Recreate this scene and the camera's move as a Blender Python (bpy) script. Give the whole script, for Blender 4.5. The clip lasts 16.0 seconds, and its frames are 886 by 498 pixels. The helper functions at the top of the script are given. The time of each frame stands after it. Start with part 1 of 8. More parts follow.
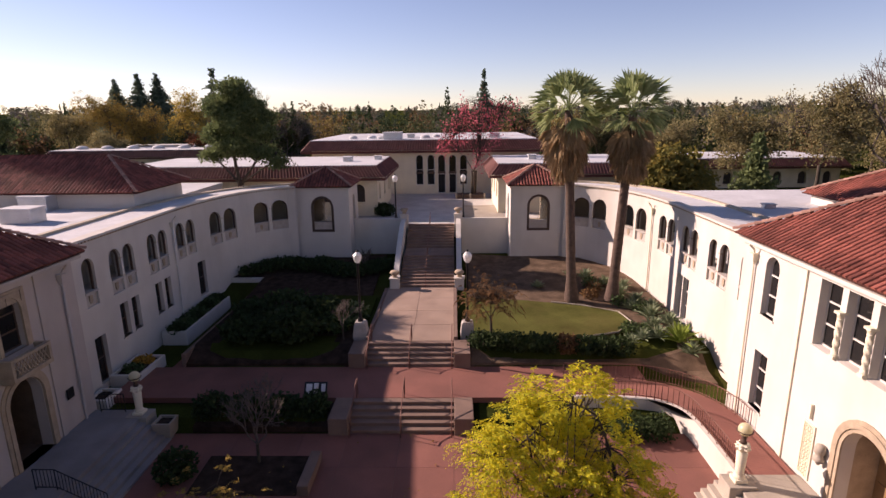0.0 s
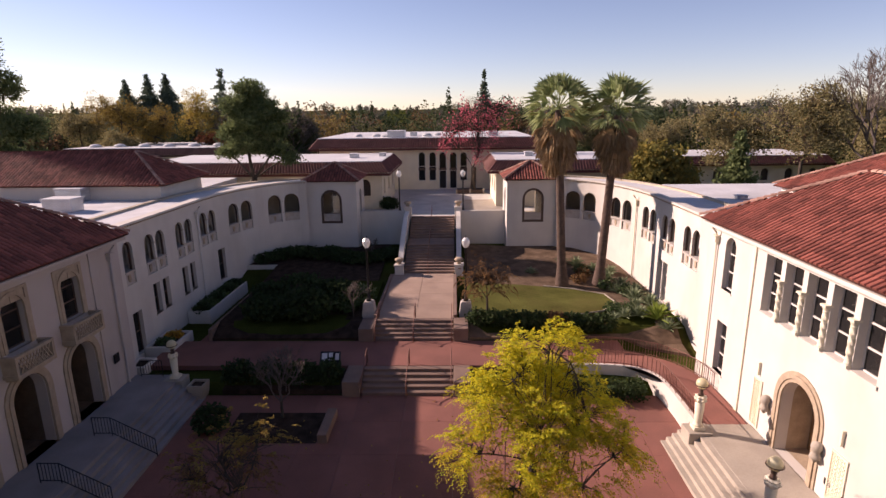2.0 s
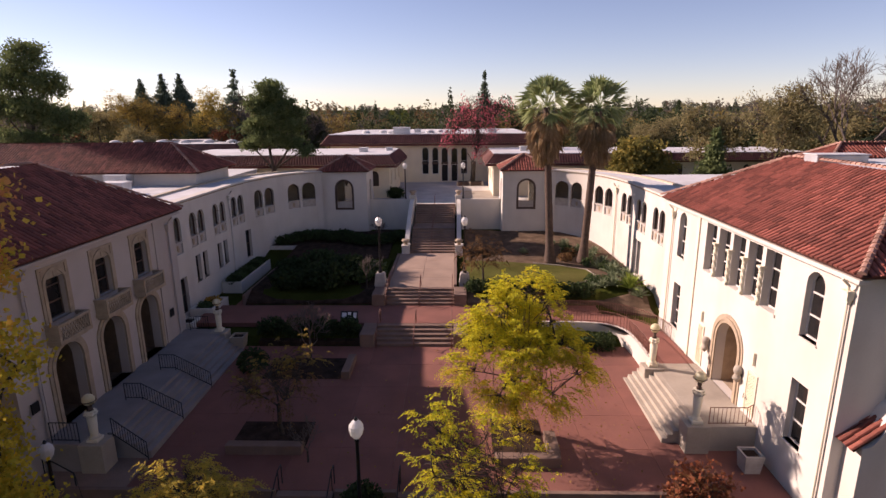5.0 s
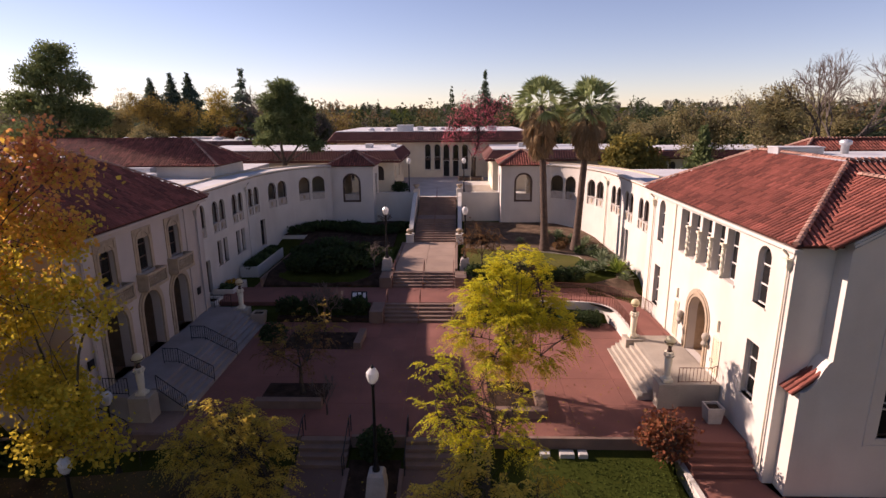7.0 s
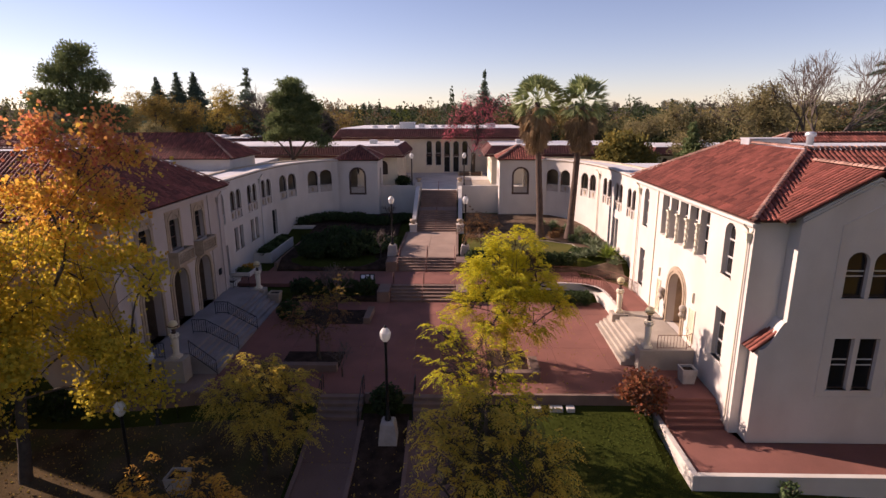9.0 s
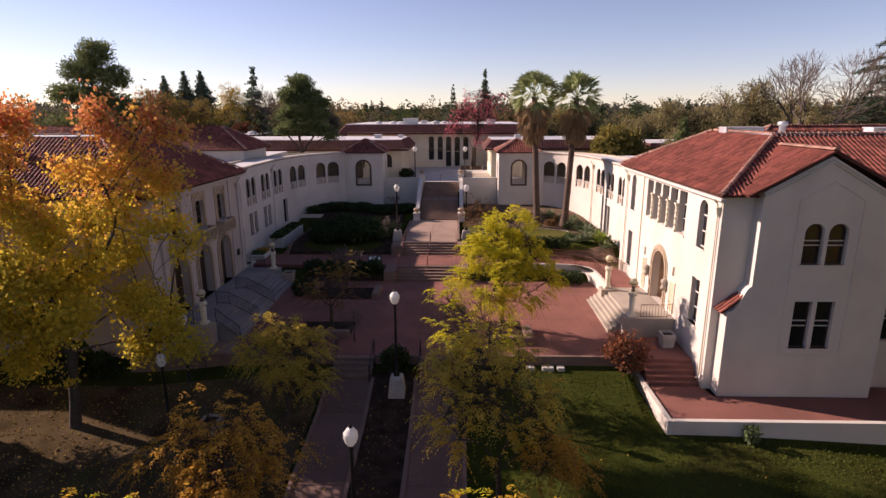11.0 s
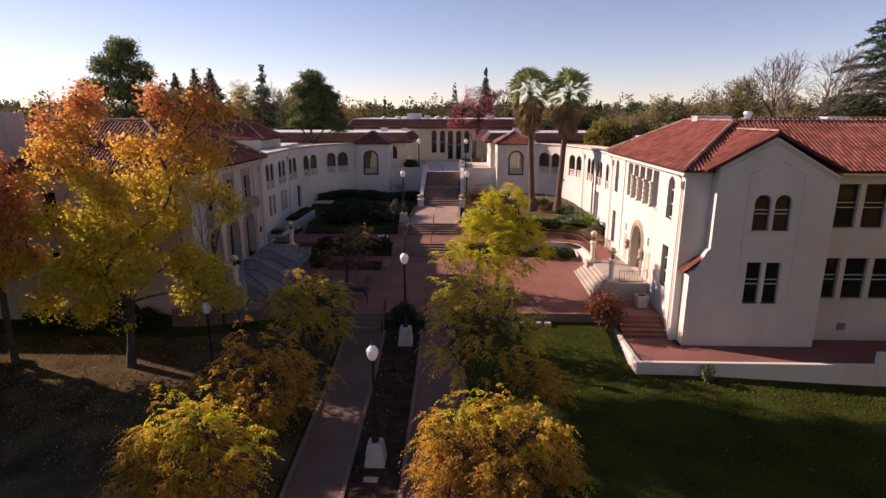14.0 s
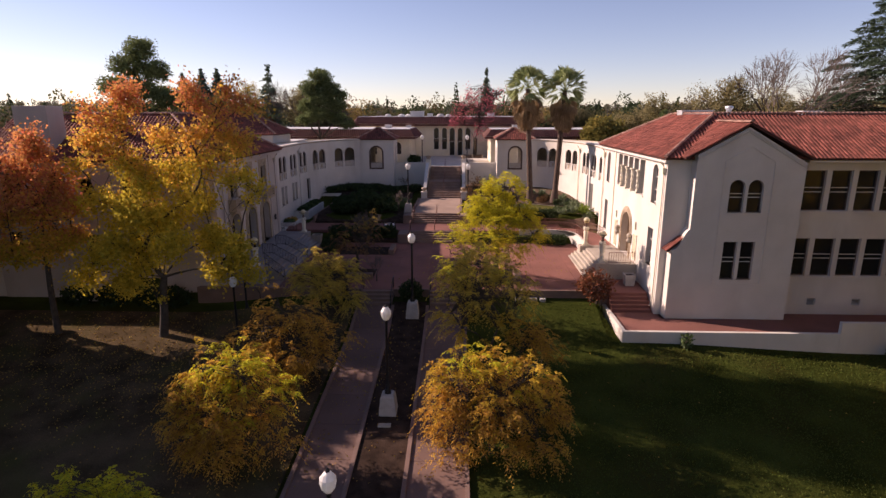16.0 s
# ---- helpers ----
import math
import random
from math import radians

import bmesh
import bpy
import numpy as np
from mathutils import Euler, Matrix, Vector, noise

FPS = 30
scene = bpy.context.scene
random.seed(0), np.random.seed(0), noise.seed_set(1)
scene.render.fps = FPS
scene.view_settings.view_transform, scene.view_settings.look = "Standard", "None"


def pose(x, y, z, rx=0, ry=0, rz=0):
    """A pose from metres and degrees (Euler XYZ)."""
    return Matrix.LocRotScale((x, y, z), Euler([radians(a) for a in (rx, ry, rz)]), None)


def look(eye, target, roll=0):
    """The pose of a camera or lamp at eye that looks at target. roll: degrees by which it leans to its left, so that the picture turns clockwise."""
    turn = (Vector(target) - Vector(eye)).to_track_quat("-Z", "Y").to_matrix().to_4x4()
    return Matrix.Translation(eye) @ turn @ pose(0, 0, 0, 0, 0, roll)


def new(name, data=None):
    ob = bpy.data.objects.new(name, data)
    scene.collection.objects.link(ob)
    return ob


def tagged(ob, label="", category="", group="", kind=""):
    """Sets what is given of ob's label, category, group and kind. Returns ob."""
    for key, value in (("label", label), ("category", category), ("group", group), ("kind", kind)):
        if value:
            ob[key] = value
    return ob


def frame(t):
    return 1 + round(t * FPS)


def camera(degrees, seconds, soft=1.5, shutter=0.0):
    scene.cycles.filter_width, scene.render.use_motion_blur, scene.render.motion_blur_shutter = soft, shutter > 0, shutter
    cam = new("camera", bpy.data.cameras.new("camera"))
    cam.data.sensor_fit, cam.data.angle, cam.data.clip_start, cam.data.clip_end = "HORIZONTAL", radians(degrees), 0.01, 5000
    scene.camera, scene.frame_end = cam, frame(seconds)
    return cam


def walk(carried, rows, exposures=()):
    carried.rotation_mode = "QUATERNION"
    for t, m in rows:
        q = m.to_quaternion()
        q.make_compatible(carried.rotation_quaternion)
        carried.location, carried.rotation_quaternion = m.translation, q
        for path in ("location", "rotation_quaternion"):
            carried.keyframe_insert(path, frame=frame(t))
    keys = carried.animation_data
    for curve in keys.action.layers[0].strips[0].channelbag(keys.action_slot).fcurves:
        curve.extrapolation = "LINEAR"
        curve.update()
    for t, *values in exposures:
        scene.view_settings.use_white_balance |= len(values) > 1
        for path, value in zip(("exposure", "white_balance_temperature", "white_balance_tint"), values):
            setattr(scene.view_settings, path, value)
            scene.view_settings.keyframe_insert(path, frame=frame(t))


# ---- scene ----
cam = camera(78.0, 16.0)
PATH = [
    (0.0, (2.492, -5.046, 14.109), (2.449, -3.104, 13.628), -0.7),
    (0.5, (2.476, -5.891, 14.075), (2.433, -3.949, 13.596), -0.7),
    (1.0, (2.522, -6.722, 14.092), (2.476, -4.78, 13.61), -0.6),
    (1.5, (2.583, -7.573, 14.04), (2.534, -5.631, 13.561), -0.7),
    (2.0, (2.598, -8.421, 14.103), (2.55, -6.481, 13.62), -0.7),
    (2.5, (2.626, -9.313, 14.076), (2.576, -7.372, 13.594), -0.6),
    (3.0, (2.606, -10.226, 14.048), (2.557, -8.286, 13.565), -0.6),
    (3.5, (2.558, -11.151, 14.003), (2.509, -9.211, 13.519), -0.5),
    (4.0, (2.588, -12.128, 13.923), (2.539, -10.187, 13.443), -0.5),
    (6.5, (2.718, -16.48, 13.758), (2.659, -14.54, 13.272), -0.5),
    (7.0, (2.672, -17.349, 13.706), (2.616, -15.41, 13.221), -0.4),
    (7.5, (2.715, -18.19, 13.648), (2.656, -16.251, 13.163), -0.4),
    (8.0, (2.658, -19.011, 13.583), (2.601, -17.072, 13.099), -0.3),
    (8.5, (2.584, -19.827, 13.478), (2.528, -17.887, 12.994), -0.3),
    (9.0, (2.537, -20.56, 13.352), (2.484, -18.62, 12.868), -0.3),
    (11.5, (2.493, -24.578, 12.651), (2.437, -22.638, 12.17), -0.2),
    (12.0, (2.531, -25.356, 12.612), (2.474, -23.417, 12.126), -0.2),
    (12.5, (2.588, -26.158, 12.429), (2.528, -24.218, 11.945), -0.1),
    (13.0, (2.589, -26.982, 12.313), (2.526, -25.043, 11.828), -0.1),
    (13.5, (2.551, -27.796, 12.142), (2.489, -25.856, 11.66), -0.0),
    (14.0, (2.513, -28.583, 11.975), (2.454, -26.642, 11.494), 0.0),
    (14.5, (2.508, -29.421, 11.877), (2.447, -27.481, 11.394), 0.0),
    (15.0, (2.481, -30.229, 11.781), (2.42, -28.289, 11.299), 0.0),
    (15.5, (2.447, -31.07, 11.601), (2.385, -29.128, 11.122), 0.0),
    (16.0, (2.425, -31.912, 11.488), (2.363, -29.971, 11.01), 0.0),
]
walk(cam, [(t, look(eye, target, roll)) for t, eye, target, roll in PATH], [(0, 0.63, 7650, 36), (16, 0.63, 7800, 37)])

# ---------------------------------------------------------------- light
SUN_AZ = math.atan2(0.34, -0.94)      # the sun stands to the -x, +y side
SUN_EL = radians(26.2)
world = bpy.data.worlds.new("sky")
scene.world = world
world.use_nodes = True
wn = world.node_tree
sky = wn.nodes.new("ShaderNodeTexSky")
sky.sky_type = "NISHITA"
sky.sun_disc = False
sky.sun_elevation = SUN_EL
sky.sun_rotation = math.pi / 2 - SUN_AZ
sky.air_density, sky.dust_density, sky.ozone_density = 0.9, 0.15, 1.6
sky.altitude = 800
clear = wn.nodes.new("ShaderNodeVectorMath")
clear.operation = "MULTIPLY"
clear.inputs[1].default_value = (0.94, 1.0, 1.09)
wn.links.new(sky.outputs[0], clear.inputs[0])
wn.links.new(clear.outputs[0], wn.nodes["Background"].inputs[0])
wn.nodes["Background"].inputs[1].default_value = 0.085
sun = new("sun", bpy.data.lights.new("sun", "SUN"))
sun.data.energy, sun.data.angle, sun.data.color = 5.0, radians(0.55), (1.0, 0.955, 0.88)
sun_dir = Vector((math.cos(SUN_AZ) * math.cos(SUN_EL), math.sin(SUN_AZ) * math.cos(SUN_EL), math.sin(SUN_EL)))
sun.matrix_world = look(sun_dir * 100, (0, 0, 0))


# ---------------------------------------------------------------- materials
def mat(name, color, rough=0.8, metal=0.0, vary=0.12, scale=1.5, fine=18.0, bump=0.15, island=0.0, objrand=0.0,
        stain=None, stain_amount=0.0, spec=0.3, through_light=0.0, bump_scale=None):
    """A surface with broad variation, fine grain and relief, at world size."""
    m = bpy.data.materials.new(name)
    m.use_nodes = True
    n, l = m.node_tree.nodes, m.node_tree.links
    b = n["Principled BSDF"]
    geo = n.new("ShaderNodeTexCoord")
    big = n.new("ShaderNodeTexNoise")
    big.inputs["Scale"].default_value, big.inputs["Detail"].default_value = scale, 5
    l.new(geo.outputs["Object"], big.inputs["Vector"])
    small = n.new("ShaderNodeTexNoise")
    small.inputs["Scale"].default_value, small.inputs["Detail"].default_value = fine, 4
    l.new(geo.outputs["Object"], small.inputs["Vector"])
    ramp = n.new("ShaderNodeMapRange")
    ramp.inputs["From Min"].default_value, ramp.inputs["From Max"].default_value = 0.3, 0.7
    ramp.inputs["To Min"].default_value, ramp.inputs["To Max"].default_value = 1 - vary, 1 + vary
    l.new(big.outputs["Fac"], ramp.inputs["Value"])
    ramp2 = n.new("ShaderNodeMapRange")
    ramp2.inputs["From Min"].default_value, ramp2.inputs["From Max"].default_value = 0.3, 0.7
    ramp2.inputs["To Min"].default_value, ramp2.inputs["To Max"].default_value = 1 - vary * 0.6, 1 + vary * 0.6
    l.new(small.outputs["Fac"], ramp2.inputs["Value"])
    mul = n.new("ShaderNodeMath")
    mul.operation = "MULTIPLY"
    l.new(ramp.outputs[0], mul.inputs[0])
    l.new(ramp2.outputs[0], mul.inputs[1])
    last = mul.outputs[0]
    if island or objrand:
        rnd = n.new("ShaderNodeNewGeometry") if island else n.new("ShaderNodeObjectInfo")
        src = rnd.outputs["Random Per Island"] if island else rnd.outputs["Random"]
        r3 = n.new("ShaderNodeMapRange")
        amount = island or objrand
        r3.inputs["To Min"].default_value, r3.inputs["To Max"].default_value = 1 - amount, 1 + amount
        l.new(src, r3.inputs["Value"])
        m2 = n.new("ShaderNodeMath")
        m2.operation = "MULTIPLY"
        l.new(last, m2.inputs[0])
        l.new(r3.outputs[0], m2.inputs[1])
        last = m2.outputs[0]
    base = None
    if isinstance(color, list):
        rnd = n.new("ShaderNodeNewGeometry")
        cr = n.new("ShaderNodeValToRGB")
        cr.color_ramp.elements[0].color = (*color[0], 1)
        cr.color_ramp.elements[1].color = (*color[-1], 1)
        for i, c in enumerate(color[1:-1]):
            cr.color_ramp.elements.new((i + 1) / (len(color) - 1)).color = (*c, 1)
        l.new(rnd.outputs["Random Per Island"], cr.inputs[0])
        base = cr.outputs[0]
    vm = n.new("ShaderNodeVectorMath")
    vm.operation = "SCALE"
    if base:
        l.new(base, vm.inputs[0])
    else:
        vm.inputs[0].default_value = color
    l.new(last, vm.inputs["Scale"])
    out = vm.outputs[0]
    if stain:
        st = n.new("ShaderNodeTexNoise")
        st.inputs["Scale"].default_value, st.inputs["Detail"].default_value = scale * 0.37, 7
        mp = n.new("ShaderNodeMapping")
        mp.inputs["Scale"].default_value = (1.6, 1.6, 0.5)
        l.new(geo.outputs["Object"], mp.inputs["Vector"])
        l.new(mp.outputs[0], st.inputs["Vector"])
        sr = n.new("ShaderNodeMapRange")
        sr.inputs["From Min"].default_value, sr.inputs["From Max"].default_value = 0.5, 0.72
        sr.inputs["To Max"].default_value = stain_amount
        l.new(st.outputs["Fac"], sr.inputs["Value"])
        mx = n.new("ShaderNodeMix")
        mx.data_type = "RGBA"
        l.new(sr.outputs[0], mx.inputs["Factor"])
        l.new(out, mx.inputs["A"])
        mx.inputs["B"].default_value = (*stain, 1)
        out = mx.outputs["Result"]
    l.new(out, b.inputs["Base Color"])
    b.inputs["Roughness"].default_value, b.inputs["Metallic"].default_value = rough, metal
    b.inputs["Specular IOR Level"].default_value = spec
    if bump:
        bp = n.new("ShaderNodeBump")
        bp.inputs["Strength"].default_value, bp.inputs["Distance"].default_value = bump, 0.02
        l.new(small.outputs["Fac"], bp.inputs["Height"])
        l.new(bp.outputs[0], b.inputs["Normal"])
    if through_light:
        tr = n.new("ShaderNodeBsdfTranslucent")
        l.new(out, tr.inputs["Color"])
        ms = n.new("ShaderNodeMixShader")
        ms.inputs[0].default_value = through_light
        l.new(b.outputs[0], ms.inputs[1])
        l.new(tr.outputs[0], ms.inputs[2])
        l.new(ms.outputs[0], n["Material Output"].inputs["Surface"])
    return m


STUCCO = mat("white_stucco", (0.58, 0.535, 0.475), 0.9, vary=0.05, scale=0.7, fine=30, bump=0.25, stain=(0.41, 0.355, 0.29), stain_amount=0.4)
# white stucco darkened for the west hall, so its shade sits in the colour
SHADESTUCCO = mat("shade_toned_stucco", (0.47, 0.405, 0.36), 0.9, vary=0.06, scale=0.7, fine=30, bump=0.25, stain=(0.33, 0.28, 0.24), stain_amount=0.4)
# podium concrete greyed and darkened to carry the west side's shade
SHADESTEP = mat("shaded_step_concrete", (0.25, 0.225, 0.215), 0.85, vary=0.12, scale=0.9, fine=20, bump=0.15, stain=(0.18, 0.16, 0.15), stain_amount=0.5)
TRIM = mat("tan_cast_stone", (0.37, 0.285, 0.2), 0.85, vary=0.15, scale=3, fine=25, bump=0.3)
CREAM = mat("cream_paint", (0.70, 0.63, 0.48), 0.7, vary=0.06, scale=1, fine=20, bump=0.1)
PANELM = mat("mid_grey_panel", (0.42, 0.375, 0.33), 0.85, vary=0.12, scale=3, fine=25, bump=0.2)
TILE = mat("terracotta_tile", (0.225, 0.066, 0.046), 0.8, vary=0.25, scale=0.6, fine=12, bump=0.3, island=0.35)
TILE1 = mat("terracotta_tile_single", (0.225, 0.066, 0.046), 0.8, vary=0.25, scale=0.6, fine=12, bump=0.3, objrand=0.35)
RIDGE = mat("mortared_ridge_tile", (0.36, 0.2, 0.15), 0.85, vary=0.2, scale=2, fine=15, bump=0.3, island=0.3)
UNDER = mat("roof_underlay", (0.085, 0.032, 0.025), 0.9, vary=0.2)
FLATROOF = mat("white_roof_membrane", (0.56, 0.555, 0.55), 0.7, vary=0.1, scale=0.3, fine=4, bump=0.05, stain=(0.33, 0.32, 0.31), stain_amount=0.6)
METALGREY = mat("galvanised_metal", (0.55, 0.56, 0.57), 0.45, 0.6, vary=0.08, bump=0.05)
MANSARD = mat("brown_mansard_tile", (0.13, 0.047, 0.038), 0.8, vary=0.25, scale=1, fine=14, bump=0.3)
PAVING = mat("red_concrete_paving", (0.22, 0.088, 0.067), 0.85, vary=0.13, scale=0.5, fine=22, bump=0.12, objrand=0.07, stain=(0.13, 0.06, 0.047), stain_amount=0.5)
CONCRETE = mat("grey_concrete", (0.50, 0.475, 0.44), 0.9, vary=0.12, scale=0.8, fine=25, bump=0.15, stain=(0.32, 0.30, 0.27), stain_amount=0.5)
KERB = mat("tan_kerb_concrete", (0.24, 0.165, 0.13), 0.9, vary=0.15, scale=1.0, fine=25, bump=0.15, stain=(0.16, 0.11, 0.085), stain_amount=0.5)
STEP = mat("stair_concrete", (0.2, 0.13, 0.1), 0.9, vary=0.15, scale=1.2, fine=25, bump=0.2, stain=(0.15, 0.095, 0.08), stain_amount=0.5)
PALE = mat("pale_podium_stone", (0.36, 0.31, 0.25), 0.85, vary=0.12, scale=0.9, fine=20, bump=0.15, stain=(0.25, 0.215, 0.175), stain_amount=0.5)
SOIL = mat("mulched_soil", (0.045, 0.028, 0.02), 0.95, spec=0.05, vary=0.4, scale=2, fine=28, bump=0.8)
GRASS = mat("lawn_turf", (0.04, 0.05, 0.011), 0.95, spec=0.0, vary=0.35, scale=0.35, fine=14, bump=0.9, stain=(0.045, 0.036, 0.012), stain_amount=0.7)
# brighter bed soil for the east side, with the sunlight in its colour
SUNSOIL = mat("sunlit_bed_soil", (0.13, 0.088, 0.06), 0.95, spec=0.05, vary=0.35, scale=1.4, fine=26, bump=0.7, stain=(0.07, 0.045, 0.03), stain_amount=0.6)
DRYGRASS = mat("dry_court_turf", (0.085, 0.085, 0.026), 0.95, spec=0.0, vary=0.3, scale=0.5, fine=16, bump=0.9, stain=(0.11, 0.085, 0.035), stain_amount=0.6)
BLADE = mat("grass_blade", [(0.055, 0.08, 0.018), (0.066, 0.092, 0.02), (0.082, 0.09, 0.025)], 0.9, spec=0.02, vary=0.1, bump=0, through_light=0.3)
LITTERED = mat("leaf_strewn_turf", (0.085, 0.06, 0.034), 0.95, spec=0.0, vary=0.45, scale=0.6, fine=20, bump=0.9, stain=(0.075, 0.075, 0.026), stain_amount=0.8)
GLASS = mat("dark_window_glass", (0.016, 0.015, 0.015), 0.1, vary=0.1, bump=0, spec=0.3)
FRAMEW = mat("weathered_window_paint", (0.58, 0.55, 0.50), 0.6, vary=0.08, bump=0.05)
FRAMED = mat("dark_window_frame", (0.09, 0.055, 0.04), 0.6, vary=0.1, bump=0.05)
IRON = mat("black_iron", (0.02, 0.018, 0.018), 0.5, 0.3, vary=0.1, bump=0.05)
REDIRON = mat("rust_red_rail", (0.17, 0.075, 0.055), 0.6, 0.1, vary=0.15, bump=0.05)
WOOD = mat("oak_door", (0.26, 0.155, 0.075), 0.6, vary=0.2, scale=2, fine=30, bump=0.15)
# lighter copy of the red paving; grazing sunlight is put into its colour
SUNLITWALK = mat("sunlit_walk_paving", (0.33, 0.23, 0.175), 0.85, vary=0.13, scale=0.6, fine=22, bump=0.12, objrand=0.07, stain=(0.22, 0.14, 0.105), stain_amount=0.5)
SOUTHWALK = mat("brown_concrete_walk", (0.165, 0.098, 0.078), 0.88, vary=0.15, scale=0.5, fine=22, bump=0.12, objrand=0.07, stain=(0.11, 0.07, 0.055), stain_amount=0.5)
WALKKERB = mat("worn_reddish_kerb", (0.2, 0.125, 0.1), 0.88, vary=0.15, scale=1.2, fine=25, bump=0.15)
# tan gallery plaster, lightened in place of sunlight on the back walls
GALLERY = mat("sun_lightened_plaster", (0.46, 0.38, 0.28), 0.9, vary=0.1, scale=1, fine=14, bump=0.1)
DARKROOM = mat("dim_interior", (0.06, 0.05, 0.045), 0.9, vary=0.1)
GLOBE = mat("frosted_lamp_glass", (0.80, 0.79, 0.76), 0.25, vary=0.03, bump=0, spec=0.5, through_light=0.35)
BARK = mat("tree_bark", (0.065, 0.05, 0.038), 0.95, vary=0.3, scale=4, fine=30, bump=0.7)
PALMBARK = mat("palm_bark", (0.10, 0.066, 0.05), 0.95, vary=0.3, scale=5, fine=40, bump=0.8)
# dark wood-brown lining; the recessed doorways' shade is mixed into this colour
PORCH = mat("dark_recess_lining", (0.13, 0.085, 0.055), 0.75, vary=0.2, scale=3, fine=25, bump=0.2)
WHITE_SIGN = mat("sign_paint", (0.6, 0.6, 0.58), 0.5, bump=0)


def leafmat(name, colors, light=0.35):
    return mat(name, colors, 0.85, vary=0.15, scale=0.8, fine=6, bump=0, through_light=light, spec=0.08)


YELLOW = leafmat("yellow_green_leaves", [(0.5, 0.48, 0.04), (0.68, 0.57, 0.04), (0.58, 0.52, 0.05), (0.36, 0.41, 0.045), (0.72, 0.53, 0.04)], 0.5)
OLIVE = leafmat("fading_olive_leaves", [(0.54, 0.4, 0.08), (0.66, 0.47, 0.08), (0.4, 0.34, 0.08), (0.72, 0.49, 0.09)], 0.52)
GOLDEN = leafmat("golden_feather_leaves", [(0.64, 0.38, 0.05), (0.54, 0.35, 0.05), (0.66, 0.45, 0.05), (0.42, 0.25, 0.05)], 0.42)
ORANGE = leafmat("orange_leaves", [(0.6, 0.31, 0.06), (0.64, 0.38, 0.06), (0.5, 0.27, 0.06), (0.34, 0.18, 0.06)], 0.45)
GUM_TOP = leafmat("orange_red_gum_leaves", [(0.66, 0.24, 0.1), (0.7, 0.33, 0.1), (0.62, 0.18, 0.11), (0.68, 0.4, 0.1)], 0.5)
GUM_LOW = leafmat("golden_gum_leaves", [(0.66, 0.46, 0.06), (0.52, 0.42, 0.055), (0.72, 0.51, 0.06), (0.38, 0.33, 0.05)], 0.46)
AMBERLEAF = leafmat("amber_gum_leaves", [(0.74, 0.4, 0.08), (0.78, 0.5, 0.08), (0.68, 0.32, 0.08), (0.6, 0.42, 0.08)], 0.55)
CRIMSON = leafmat("crimson_leaves", [(0.58, 0.12, 0.15), (0.7, 0.17, 0.2), (0.5, 0.12, 0.15)], 0.5)
BROWN = leafmat("withered_brown_leaves", [(0.18, 0.095, 0.05), (0.23, 0.13, 0.055), (0.14, 0.08, 0.045)], 0.35)
RUST = leafmat("rust_shrub_leaves", [(0.2, 0.06, 0.035), (0.28, 0.09, 0.04), (0.15, 0.06, 0.035), (0.24, 0.12, 0.05)], 0.3)
DARKGREEN = leafmat("dark_shrub_leaves", [(0.028, 0.048, 0.02), (0.049, 0.077, 0.028), (0.042, 0.056, 0.028)], 0.3)
GREEN = leafmat("garden_green_leaves", [(0.05, 0.085, 0.03), (0.08, 0.12, 0.045), (0.10, 0.13, 0.07)], 0.25)
AGAVE = leafmat("grey_green_agave_leaves", [(0.17, 0.21, 0.12), (0.24, 0.28, 0.17), (0.13, 0.17, 0.09)], 0.2)
LIME = leafmat("lime_frond_leaves", [(0.16, 0.22, 0.04), (0.22, 0.28, 0.06)], 0.3)
PINE = leafmat("pine_needles", [(0.095, 0.13, 0.055), (0.16, 0.195, 0.08), (0.12, 0.155, 0.065)], 0.4)
CEDARLEAF = leafmat("dark_cedar_needles", [(0.05, 0.08, 0.05), (0.085, 0.12, 0.07), (0.065, 0.10, 0.065)], 0.25)
# blue-green needles of far conifers, with distance haze mixed into the colour
SPRUCE = leafmat("hazed_blue_green_needles", [(0.09, 0.125, 0.09), (0.14, 0.18, 0.12), (0.11, 0.15, 0.11)], 0.35)
YELLOWOAK = leafmat("yellow_oak_leaves", [(0.46, 0.33, 0.07), (0.36, 0.28, 0.07), (0.52, 0.36, 0.08), (0.3, 0.22, 0.07)], 0.4)
TWIG = mat("pale_twig_bark", (0.12, 0.095, 0.08), 0.95, vary=0.25, scale=4, fine=30, bump=0.3)
CREAMGLOBE = mat("cream_lamp_glass", (0.78, 0.70, 0.46), 0.3, vary=0.05, bump=0, spec=0.5, through_light=0.35)
GOLD = leafmat("golden_crown_leaves", [(0.22, 0.185, 0.05), (0.16, 0.155, 0.05), (0.29, 0.21, 0.05)], 0.4)
WOODS = leafmat("mixed_far_woods", [(0.075, 0.088, 0.045), (0.10, 0.105, 0.055), (0.13, 0.115, 0.06), (0.15, 0.11, 0.055), (0.09, 0.1, 0.055)], 0.35)
PALMLEAF = leafmat("palm_fan_leaves", [(0.19, 0.24, 0.10), (0.27, 0.32, 0.14), (0.34, 0.37, 0.19)], 0.4)
DEADPALM = leafmat("dead_palm_skirt", [(0.338, 0.221, 0.117), (0.26, 0.169, 0.091), (0.39, 0.273, 0.156)], 0.25)
OAK = leafmat("olive_brown_oak_leaves", [(0.27, 0.23, 0.105), (0.22, 0.2, 0.095), (0.31, 0.24, 0.11), (0.25, 0.23, 0.12)], 0.42)
AMBER = leafmat("amber_oak_leaves", [(0.30, 0.19, 0.05), (0.22, 0.16, 0.05), (0.36, 0.24, 0.06), (0.17, 0.15, 0.05)], 0.35)
